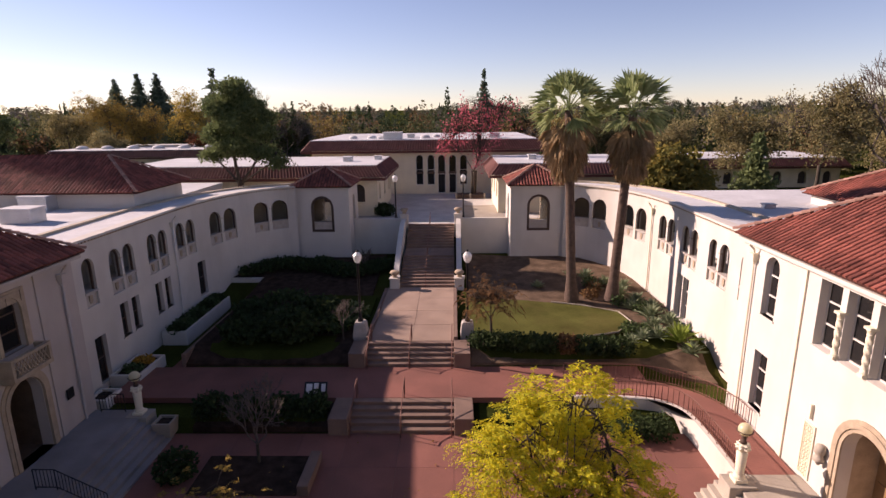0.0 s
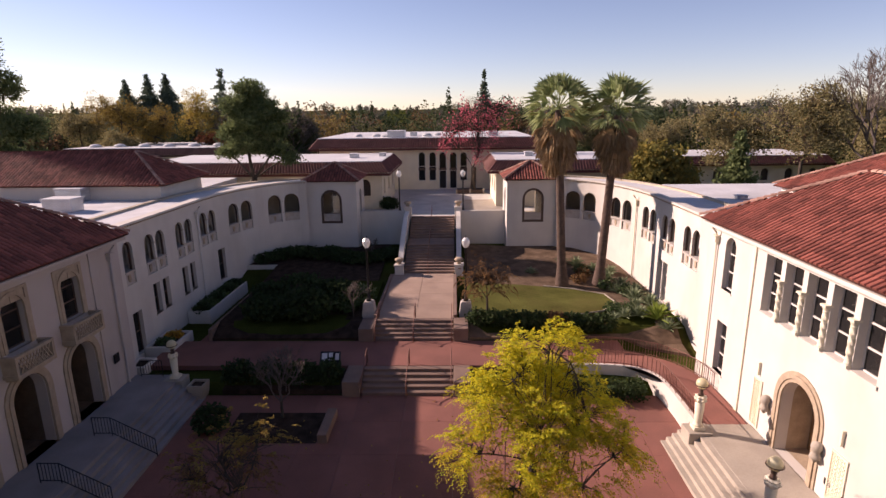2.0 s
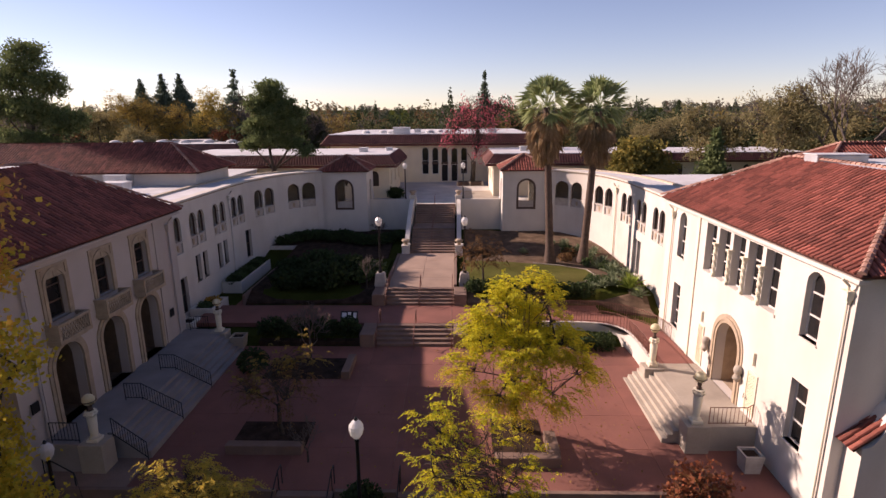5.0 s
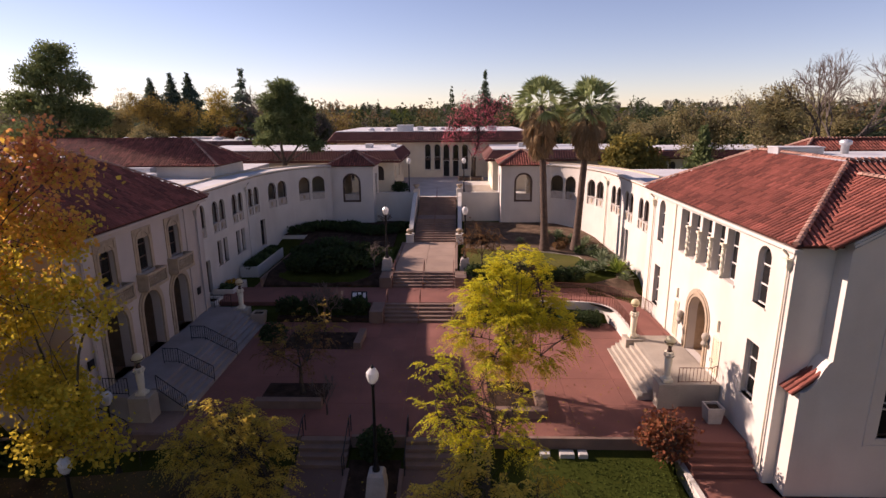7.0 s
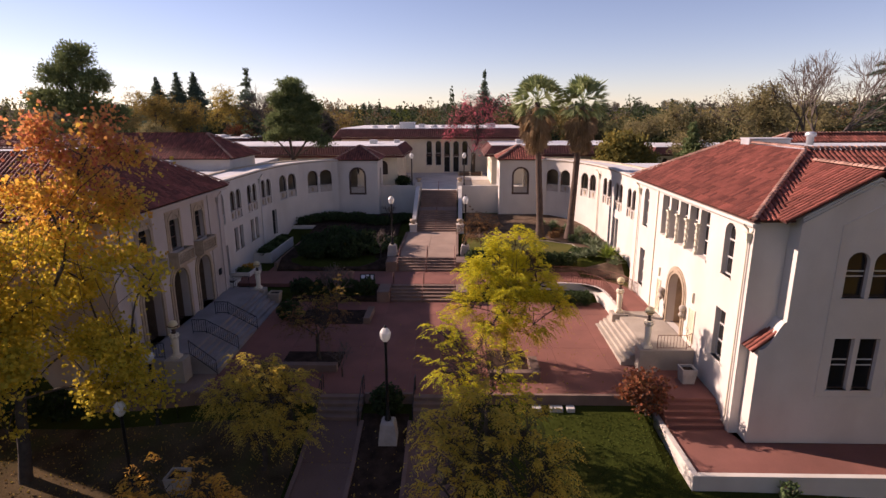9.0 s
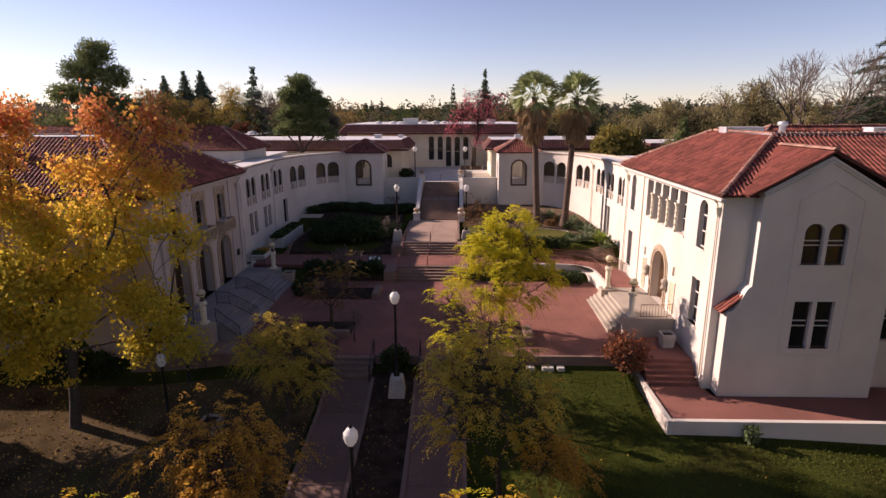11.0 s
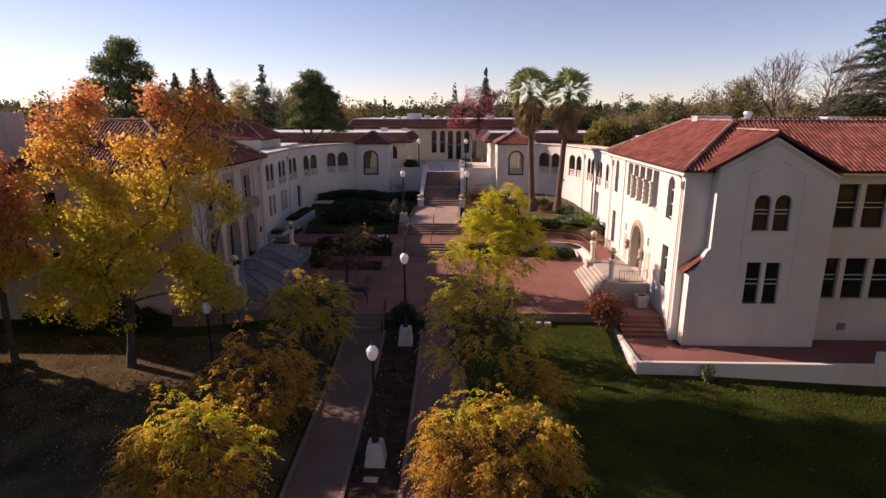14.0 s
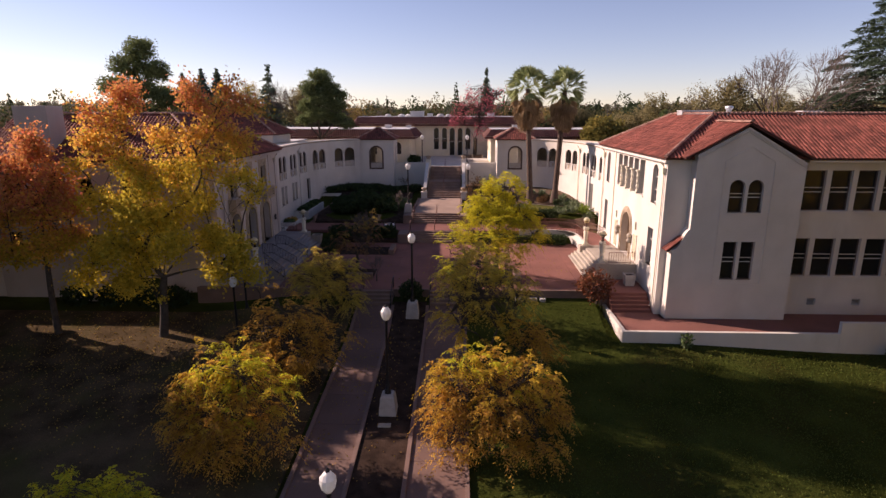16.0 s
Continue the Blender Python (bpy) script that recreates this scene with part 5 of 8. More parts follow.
# hip-roofed block and flat roofs behind the western arcade
wb = thing("west_block", (-27, 30, 4), "stucco block with dark tiled hip roof behind the arcade", "building")
bm = bmesh.new()
box(bm, -45.5, -19.0, 31.0, 37.6, 1, 9.15)
part("wall", bm, STUCCO, wb)
e = [(-46.0, 30.5), (-18.5, 30.5), (-18.5, 38.1), (-46.0, 38.1)]
t = [(-42.0, 34.3), (-22.4, 34.3)]
tile_slope(wb, [(*e[0], 9.25), (*e[1], 9.25), (*t[1], 11.45), (*t[0], 11.45)])
tile_slope(wb, [(*e[1], 9.25), (*e[2], 9.25), (*t[1], 11.45)])
tile_slope(wb, [(*e[2], 9.25), (*e[3], 9.25), (*t[0], 11.45), (*t[1], 11.45)])
for a, b in ((e[0], t[0]), (e[1], t[1]), (e[2], t[1])):
    ridge_caps(wb, (*a, 9.3), (*b, 11.5))
for sx, x0, x1 in ((-1, -34, -18.9), (1, 19.6, 29)):
    bm = bmesh.new()
    if sx < 0:
        box(bm, x0, x1, 17.9, 45, 7.9, 8.17)
        box(bm, x0, x1, 18.1, 44.8, 1, 7.9)
    else:
        box(bm, x0, x1, 18.9, 37, 7.9, 8.17)
        box(bm, x0, x1, 19.1, 36.8, 1, 7.9)
    solo("flat_roof_block", bm, FLATROOF, "white flat-roofed block behind the arcade", "building")
roof_unit(-25.2, 30.7, 8.17, 1.9, 1.5, 1.0)
roof_unit(-22.9, 26.2, 8.17, 1.9, 1.2, 0.9)
roof_unit(22, 29, 8.17, 0.7, 0.5, 0.28)
roof_unit(20.8, 13.0, ZT - 0.05, 2.4, 1.0, 0.4, "long low metal rooftop unit on the deck")
roof_unit(29.6, 13.0, ZT - 0.05, 1.5, 0.9, 0.35, "faded yellow rooftop unit on the deck")
rv = thing("roof_vent", (23.4, 13.0, ZT), "round grey metal roof ventilator", "roof vent")
bm = bmesh.new()
lathe(bm, [(0.2, -0.1), (0.2, 0.4), (0.3, 0.44), (0.3, 0.6), (0.25, 0.67), (0.06, 0.7)], (23.4, 13.0, ZT), 16)
part("cowl", bm, METALGREY, rv, smooth=True)


# unseen low wing, added west of the hall to set the lawn's shadow edge
bm = bmesh.new()
box(bm, -44, -31.05, 5.6, 17.6, -3, 5.3)
box(bm, -44.1, -31.05, 5.45, 17.75, 5.3, 5.5)
solo("unseen_low_wing", bm, STUCCO, "unseen plain low wing added to shade the lawn edge", "building")


# hipped hall behind the lit one
nh = thing("north_hall", (40, 26, 2), "white stucco hall with terracotta hip roof behind", "building")
bm = bmesh.new()
box(bm, 25.6, 62, 21.4, 30.6, 1.0, 8.8)
part("wall", bm, STUCCO, nh)
tile_slope(nh, [(25.2, 31.0, 8.85), (25.2, 21.0, 8.85), (29.7, 26.0, 11.48)])
tile_slope(nh, [(25.2, 21.0, 8.85), (62.4, 21.0, 8.85), (62.4, 26.0, 11.48), (29.7, 26.0, 11.48)])
tile_slope(nh, [(62.4, 31.0, 8.85), (25.2, 31.0, 8.85), (29.7, 26.0, 11.48), (62.4, 26.0, 11.48)])
for a, b in (((25.2, 21.0, 8.9), (29.7, 26.0, 11.52)), ((25.2, 31.0, 8.9), (29.7, 26.0, 11.52)), ((29.7, 26.0, 11.52), (62, 26.0, 11.52))):
    ridge_caps(nh, a, b)

# ---------------------------------------------------------------- podiums, ramp, outer terrace
bm = bmesh.new()
box(bm, 12.95, 15.28, 6.95, 13.0, -0.6, 0.87, 0.02)
solo("door_podium", bm, PALE, "pale concrete podium before the arched hall door", "podium", "structure")
steps("podium_stairs", 7.5, 13.2, 11.57, plaza_z(0, 9), 6, 0.23, (0.86 - plaza_z(0, 9)) / 6, "pale concrete steps up to the hall door", PALE, axis="+x")


def lamp_column(x, y, z, h, group, tall=2.1, material=CREAM):
    """A stone lamp: broad pedestal, plinth, tapered shaft with leafy capital, iron neck and ring, and a globe."""
    a = thing("stone_lamp", (x, y, z), "carved stone lamp column carrying a cream globe", "lamp", group)
    k = tall / 2.1
    at = (x, y, z + h)
    bm = bmesh.new()
    box(bm, x - 0.5, x + 0.5, y - 0.42, y + 0.42, z - 0.3, z + h, 0.03)
    part("pedestal", bm, PALE, a)
    bm = bmesh.new()
    box(bm, x - 0.23, x + 0.23, y - 0.23, y + 0.23, z + h, z + h + 0.16 * k, 0.02)
    lathe(bm, [(0.2, 0.16 * k), (0.21, 0.22 * k), (0.14, 0.28 * k), (0.15, 0.34 * k), (0.19, 1.16 * k), (0.16, 1.2 * k), (0.18, 1.23 * k)], at, 16)
    part("shaft", bm, material, a, smooth=True)
    bm = bmesh.new()
    n = 16
    rings = []
    for r, zz, wave in ((0.15, 1.23, 0.0), (0.2, 1.3, 0.2), (0.25, 1.4, 0.3), (0.2, 1.45, 0.1), (0.23, 1.52, 0.25), (0.14, 1.56, 0.0)):
        rings.append([bm.verts.new((x + r * (1 + wave * 0.5 * math.cos(j * math.pi)) * math.cos(2 * math.pi * j / n), y + r * (1 + wave * 0.5 * math.cos(j * math.pi)) * math.sin(2 * math.pi * j / n), z + h + zz * k)) for j in range(n)])
    for r0, r1 in zip(rings, rings[1:]):
        for j in range(n):
            bm.faces.new((r0[j], r0[(j + 1) % n], r1[(j + 1) % n], r1[j]))
    part("capital", bm, material, a)
    bm = bmesh.new()
    lathe(bm, [(0.1, 1.55 * k), (0.12, 1.62 * k), (0.07, 1.68 * k), (0.1, 1.76 * k), (0.06, 1.82 * k), (0.16, 1.88 * k)], at, 12)
    ring = [(x + 0.265 * math.cos(2 * math.pi * j / 18), y + 0.265 * math.sin(2 * math.pi * j / 18), z + h + 2.04 * k) for j in range(19)]
    tube(bm, ring, 0.022, 5, caps=False)
    part("iron_holder", bm, FRAMED, a, "dark iron neck and ring", smooth=True)
    bm = bmesh.new()
    r = 0.24
    lathe(bm, [(max(0.02, r * math.cos(radians(t))), 2.09 * k + r * math.sin(radians(t))) for t in range(-80, 91, 17)], at, 18)
    part("globe", bm, CREAMGLOBE, a, smooth=True)
    return a


for y in (12.5, 7.15):
    lamp_column(12.78, y, plaza_z(0, y), 0.98 - plaza_z(0, y), "stone lamps by the hall doors")
for x, y in ((-12.0, 17.25), (-12.2, 5.6)):
    lamp_column(x, y, plaza_z(0, y), 0.92 - plaza_z(0, y), "stone lamps by the hall doors", 1.85)


def picket_rail(name, pts, h, label, material=IRON, gap=0.13, group="picket railings", r=0.02):
    """A railing of two bars and close pickets along floor points."""
    a = thing(name, pts[0], label, "railing", group)
    P3 = [Vector(p) for p in pts]
    up = Vector((0, 0, 1))
    for nm, z in (("top_rail", h), ("bottom_rail", 0.12)):
        bm = bmesh.new()
        tube(bm, [p + up * z for p in P3], r, 6)
        part(nm, bm, material, a)
    acc = 0.0
    for p, q in zip(P3, P3[1:]):
        n = max(1, int((q - p).length / gap))
        for i in range(n):
            s = p.lerp(q, i / n)
            bm = bmesh.new()
            post = i == 0
            tube(bm, [s + up * (0 if post else 0.12), s + up * h], r if post else r * 0.6, 5)
            part("post" if post else "picket", bm, material, a)
    bm = bmesh.new()
    tube(bm, [P3[-1], P3[-1] + up * h], r, 5)
    part("post", bm, material, a)


picket_rail("podium_railing", [(13.3, 7.05, 0.87), (14.85, 7.05, 0.87), (15.2, 7.3, 0.87)], 0.85, "dark picket railing along the podium edge", REDIRON, 0.16)
# western podium with long steps
bm = bmesh.new()
box(bm, LX, -12.1, 5.3, 17.6, -0.8, 0.9, 0.02)
solo("west_podium", bm, SHADESTEP, "long concrete podium, coloured grey for shade, before three arched doors", "podium", "structure")
steps("west_podium_stairs", 6.2, 16.9, -10.35, plaza_z(0, 11), 6, 0.295, (0.895 - plaza_z(0, 11)) / 6, "long concrete steps, coloured grey for shade, up to the arched doors", SHADESTEP, axis="-x")
for y in (8.9, 12.0):
    picket_rail("stair_railing", [(-12.9, y, 0.9), (-12.1, y, 0.9), (-10.3, y, -0.1)], 0.85, "black picket railing down the podium steps")
picket_rail("stair_railing", [(-13.9, 5.45, 0.9), (-12.75, 5.45, 0.9)], 0.9, "black picket railing at the podium end")
picket_rail("stair_railing", [(-11.65, 5.9, 0.9), (-10.3, 5.9, -0.2)], 0.85, "black picket railing beside the stone lamp")
picket_rail("stair_railing", [(-13.9, 17.4, 0.9), (-12.75, 17.4, 0.9)], 0.9, "black picket railing at the podium end")
handrail("ramp_handrail", [(-14.0, 4.9, -0.2), (-12.4, 4.4, -0.6), (-11.2, 3.2, -1.2)], [0, 1, 2], 0.85, "dark pipe rail beside the south stairs", IRON)


def tapered_box(name, x, y, z, w0, w1, h, label, material=CONCRETE, category="planter", group="concrete planters", fill=True):
    """A square planter that widens upwards, hollow and filled with soil."""
    a = thing(name, (x, y, z), label, category, group)
    bm = bmesh.new()
    t = 0.08
    rings = [(w0, 0), (w1, h), (w1 - t, h), (w1 - t, h - 0.12)]
    vs = [[bm.verts.new((x + sx * w, y + sy2 * w, z + zz)) for sx, sy2 in ((-1, -1), (1, -1), (1, 1), (-1, 1))] for w, zz in rings]
    for r0, r1 in zip(vs, vs[1:]):
        for i in range(4):
            j = (i + 1) % 4
            bm.faces.new((r0[i], r0[j], r1[j], r1[i]))
    bm.faces.new(vs[0][::-1])
    part("pot", bm, material, a)
    if fill:
        bm = bmesh.new()
        box(bm, x - w1 + t, x + w1 - t, y - w1 + t, y + w1 - t, z + h - 0.3, z + h - 0.11)
        part("soil", bm, SOIL, a)
    return a


tapered_box("planter", 14.45, 5.75, plaza_z(0, 5.7), 0.3, 0.38, 0.8, "square grey concrete planter by the hall wall", PANELM)
tapered_box("planter", -10.75, 17.0, plaza_z(0, 17), 0.34, 0.42, 0.75, "square pale concrete planter by the west steps", PALE)

# ramp round to the podium, with a curved white curb wall and rust-red railings
RAMP = [(8.0, 19.75), (11.0, 19.7), (12.9, 19.1), (13.95, 17.7), (14.15, 16.0), (14.15, 12.6)]


def offset_line(pts, d):
    out = []
    for i, p in enumerate(pts):
        a, b = Vector(pts[max(0, i - 1)]), Vector(pts[min(len(pts) - 1, i + 1)])
        t = (b - a).normalized()
        out.append((p[0] + t.y * d, p[1] - t.x * d))
    return out


def finer(pts, n=4):
    """The same line rounded by two corner-cutting passes."""
    for _ in range(2):
        out = [pts[0]]
        for a, b in zip(pts, pts[1:]):
            out += [(a[0] * 0.75 + b[0] * 0.25, a[1] * 0.75 + b[1] * 0.25), (a[0] * 0.25 + b[0] * 0.75, a[1] * 0.25 + b[1] * 0.75)]
        pts = out + [pts[-1]]
    return pts


ramp_z = lambda x, y: 0.81
fine = finer(RAMP)
inner, outer = offset_line(fine, 1.05), offset_line(fine, -1.1)
sheet("ramp_paving", [(min(x, 15.2), y) for x, y in outer] + inner[::-1], ramp_z, PAVING, "red brick-toned ramp curving to the door podium", "paving", 0.02, 1.0, 3)
bm = bmesh.new()
wi, wo = offset_line(fine, 1.25), offset_line(fine, 1.04)
prism(bm, wi + wo[::-1], -0.7, 1.02)
solo("ramp_wall", bm, STUCCO, "curved white curb wall along the ramp", "low wall", "structure")
picket_rail("ramp_railing", [(x, y, 1.02) for x, y in offset_line(fine, 1.14)], 0.8, "rust-red picket railing on the ramp wall", REDIRON, 0.15)
picket_rail("ramp_railing", [(x, y, 0.83) for x, y in offset_line(fine, -1.0)[:-6]], 0.85, "rust-red picket railing behind the ramp", REDIRON, 0.15)
# southeastern terrace walk with white retaining wall
sheet("terrace_walk", [(12.55, -0.4), (62, -0.4), (62, 3.05), (23.35, 3.05), (23.35, 1.9), (15.6, 1.9), (15.3, 3.1), (12.55, 3.1)], lambda x, y: -1.4, PAVING, "red concrete walk along the hall's south front", "paving", 0.02, 1.2, 4)
steps("terrace_stairs", 12.6, 15.25, 3.0, -1.38, 5, 0.27, (plaza_z(0, 4.3) + 1.38) / 5, "dark red steps from the plaza down to the walk", PAVING)
bm = bmesh.new()
box(bm, 12.3, 12.56, -0.65, 4.3, -3.2, -1.27, 0.02)
box(bm, 12.561, 25.2, -0.65, -0.39, -3.6, -1.27, 0.02)
box(bm, 25.202, 62, -0.65, -0.39, -3.6, -0.55, 0.02)
solo("retaining_wall", bm, STUCCO, "white stucco retaining wall below the walk", "retaining wall", "structure")
for i, (a, w) in enumerate(((6.45, 0.22), (7.4, 0.32), (8.1, 0.2))):
    bm = bmesh.new()
    box(bm, a - w, a + w, 3.62, 4.0, -1.0, -0.72, 0.03)
    solo("stone_slab", bm, CONCRETE, "pale stone slab set in the lawn edge", "slab", "", "lawn slabs")

# long white planters against the western arcade
def long_planter(x0, x1, y0, y1, z0, z1, label):
    a = thing("long_planter", ((x0 + x1) / 2, (y0 + y1) / 2, z0), label, "planter", "arcade planters")
    bm = bmesh.new()
    t = 0.16
    for c in ((x0, x1, y0, y0 + t), (x0, x1, y1 - t, y1), (x0, x0 + t, y0 + t, y1 - t), (x1 - t, x1, y0 + t, y1 - t)):
        box(bm, *c, z0, z1, 0.015)
    part("wall", bm, STUCCO, a)
    bm = bmesh.new()
    box(bm, x0 + t, x1 - t, y0 + t, y1 - t, z0, z1 - 0.12)
    part("soil", bm, SOIL, a)


long_planter(-15.5, -13.95, 25.9, 32.6, 0.3, 1.35, "long white stucco planter with low hedge plants")
long_planter(-15.5, -13.9, 20.6, 23.2, 0.3, 1.1, "small white stucco planter under the arcade")
long_planter(-15.3, -14.25, 18.3, 19.6, 0.2, 0.95, "small white stucco planter at the hall corner")
# tree wells with seat walls on the plaza
def seat_wall(x0, x1, y0, y1, label):
    bm = bmesh.new()
    box(bm, x0, x1, y0, y1, plaza_z(0, y0) - 0.1, plaza_z(0, y0) + 0.42, 0.03)
    solo("seat_wall", bm, STEP, label, "bench", "", "plaza seat walls")


bed("tree_well", [(-7.3, 6.9), (-4.0, 6.9), (-4.0, 8.9), (-7.3, 8.9)], "square of dark soil round a young tree", plaza_z, SOIL, "tree well", 0.03)
bed("tree_well", [(-8.0, 13.0), (-3.7, 13.0), (-3.7, 15.4), (-8.0, 15.4)], "square of dark soil beside the lower steps", plaza_z, SOIL, "tree well", 0.03)
bed("tree_well", [(4.2, 6.25), (6.4, 6.25), (6.4, 9.2), (4.2, 9.2)], "square of dark soil under the yellow tree", plaza_z, SOIL, "tree well", 0.03)
seat_wall(-3.65, -3.2, 13.0, 15.3, "low reddish concrete seat wall by a tree well")
seat_wall(-7.3, -4.0, 6.45, 6.88, "low reddish concrete seat wall by a tree well")
seat_wall(4.2, 6.9, 5.75, 6.2, "low reddish concrete seat wall by the yellow tree")
seat_wall(6.45, 6.95, 6.2, 7.8, "low reddish concrete seat wall by the yellow tree")
sg = thing("sign_board", (-4.3, 19.0, 0.5), "dark low notice board with pale panels", "sign")
bm = bmesh.new()
v = [(-4.85, 18.75, 0.95), (-3.75, 18.75, 0.95), (-3.75, 19.15, 1.5), (-4.85, 19.15, 1.5)]
lo_ = [bm.verts.new(p) for p in v]
hi_ = [bm.verts.new((p[0], p[1] + 0.06, p[2] - 0.05)) for p in v]
bm.faces.new(lo_)
bm.faces.new(hi_[::-1])
for i in range(4):
    bm.faces.new((lo_[i], hi_[i], hi_[(i + 1) % 4], lo_[(i + 1) % 4]))
bmesh.ops.recalc_face_normals(bm, faces=bm.faces)
part("board", bm, IRON, sg)
for x in (-4.75, -3.85):
    bm = bmesh.new()
    tube(bm, [(x, 19.0, 0.4), (x, 19.0, 1.25)], 0.035, 6)
    part("leg", bm, IRON, sg)
for i, (a, b, c, d) in enumerate(((0.08, 0.35, 0.15, 0.85), (0.42, 0.62, 0.5, 0.9), (0.42, 0.7, 0.12, 0.4), (0.75, 0.93, 0.3, 0.85))):
    bm = bmesh.new()
    f = lambda u, w: (-4.85 + 1.1 * u, 18.75 + 0.4 * w - 0.006, 0.95 + 0.55 * w + 0.006)
    bm.faces.new([bm.verts.new(f(*q)) for q in ((a, c), (b, c), (b, d), (a, d))])
    part("panel", bm, WHITE_SIGN, sg)


# ---------------------------------------------------------------- street lamps
def street_lamp(x, y, z, top, pedestal=1.0, group="court lamps", label="black post lamp with frosted lantern on a pale pedestal"):
    a = thing("street_lamp", (x, y, z), label, "lamp", group)
    if pedestal:
        bm = bmesh.new()
        vs = [[bm.verts.new((x + sx * w, y + sy2 * w, z + zz)) for sx, sy2 in ((-1, -1), (1, -1), (1, 1), (-1, 1))] for w, zz in ((0.42, -0.2), (0.42, 0.1), (0.33, pedestal - 0.12), (0.26, pedestal))]
        for r0, r1 in zip(vs, vs[1:]):
            for i in range(4):
                j = (i + 1) % 4
                bm.faces.new((r0[i], r0[j], r1[j], r1[i]))
        bm.faces.new(vs[-1])
        part("pedestal", bm, PANELM, a, "grey tapered concrete pedestal")
    zb = z + pedestal
    bm = bmesh.new()
    lathe(bm, [(0.16, 0), (0.16, 0.12), (0.11, 0.2), (0.085, 0.5), (0.07, 0.56), (0.062, top - zb - 0.5), (0.09, top - zb - 0.46), (0.06, top - zb - 0.4), (0.1, top - zb - 0.33)], (x, y, zb), 14)
    part("post", bm, IRON, a, smooth=True)
    bm = bmesh.new()
    lathe(bm, [(0.12, -0.34), (0.2, -0.22), (0.25, -0.02), (0.24, 0.1), (0.14, 0.24), (0.05, 0.3)], (x, y, top), 12)
    part("lantern", bm, GLOBE, a, "frosted acorn lantern")
    bm = bmesh.new()
    lathe(bm, [(0.06, 0.29), (0.07, 0.33), (0.02, 0.42)], (x, y, top), 10)
    part("finial", bm, IRON, a)
    return a


street_lamp(-3.02, 24.76, 1.5, 6.3, 0.95)
street_lamp(3.2, 24.7, 1.5, 6.3, 0.95)
street_lamp(-0.65, 1.9, south_z(0, 1.9), 3.88, 1.05)
street_lamp(-1.0, -8.0, south_z(0, -8), 2.52, 1.05)
street_lamp(-1.25, -18.6, south_z(0, -18.6), 1.45, 1.05)
street_lamp(-2.9, 44.6, 4.7, 8.45, 0.0, label="black post lamp with frosted lantern on the terrace")
street_lamp(3.3, 44.6, 4.7, 8.45, 0.0, label="black post lamp with frosted lantern on the terrace")
street_lamp(-12.1, 3.0, south_z(-12, 3) - 0.1, 2.2, 0.0, label="black post lamp with frosted lantern below the hall")
bm = bmesh.new()
box(bm, -1.35, -0.75, -9.25, -8.95, south_z(0, -9) - 0.05, south_z(0, -9) + 0.1, 0.02)
solo("ground_plaque", bm, PALE, "small pale plaque set in the planting strip", "plaque")
# terrace planter and bench under the red tree
tp = thing("terrace_planter", (5.2, 57.5, 4.7), "low dark timber planter with pale corner posts", "planter")
bm = bmesh.new()
box(bm, 2.7, 5.9, 56.6, 58.4, 4.7, 5.15, 0.03)
part("box", bm, FRAMED, tp)
for x in (2.7, 4.3, 5.9):
    bm = bmesh.new()
    box(bm, x - 0.1, x + 0.1, 56.5, 56.7, 4.7, 5.3, 0.02)
    part("post", bm, PALE, tp)
bm = bmesh.new()
prism(bm, [(2.9, 42.5), (7.2, 42.5), (7.2, 52), (3.4, 52)], 4.68, 4.715)
solo("terrace_slab", bm, PALE, "pale sunlit concrete slab on the terrace", "paving", "structure")

street_lamp(-11.23, -0.82, south_z(-11.23, -0.82), 1.73, 0.0)
tapered_box("planter", -9.13, -0.99, south_z(-9.13, -0.99) + 0.05, 0.34, 0.42, 0.75, "square pale concrete planter among the fallen leaves", PALE)


# ---------------------------------------------------------------- plants
def leaves(points, size, rs, ratio=0.5, droop=0.0, jitter=0.35):
    """Quads with one corner row at each point, turned at random; droop pulls their tips down."""
    pts = np.asarray(points, dtype=float)
    n = len(pts)
    a = rs.normal(size=(n, 3))
    a[:, 2] -= droop
    a /= np.linalg.norm(a, axis=1)[:, None]
    b = rs.normal(size=(n, 3))
    b -= a * (a * b).sum(1)[:, None]
    b /= np.linalg.norm(b, axis=1)[:, None]
    s = size * (1 + jitter * rs.uniform(-1, 1, n))[:, None]
    a, b = a * s, b * s * ratio
    v = np.stack([pts - b * 0.35, pts + a * 0.5 - b, pts + a, pts + a * 0.5 + b], 1).reshape(-1, 3)
    f = np.arange(4 * n).reshape(-1, 4)
    return v.tolist(), f.tolist()


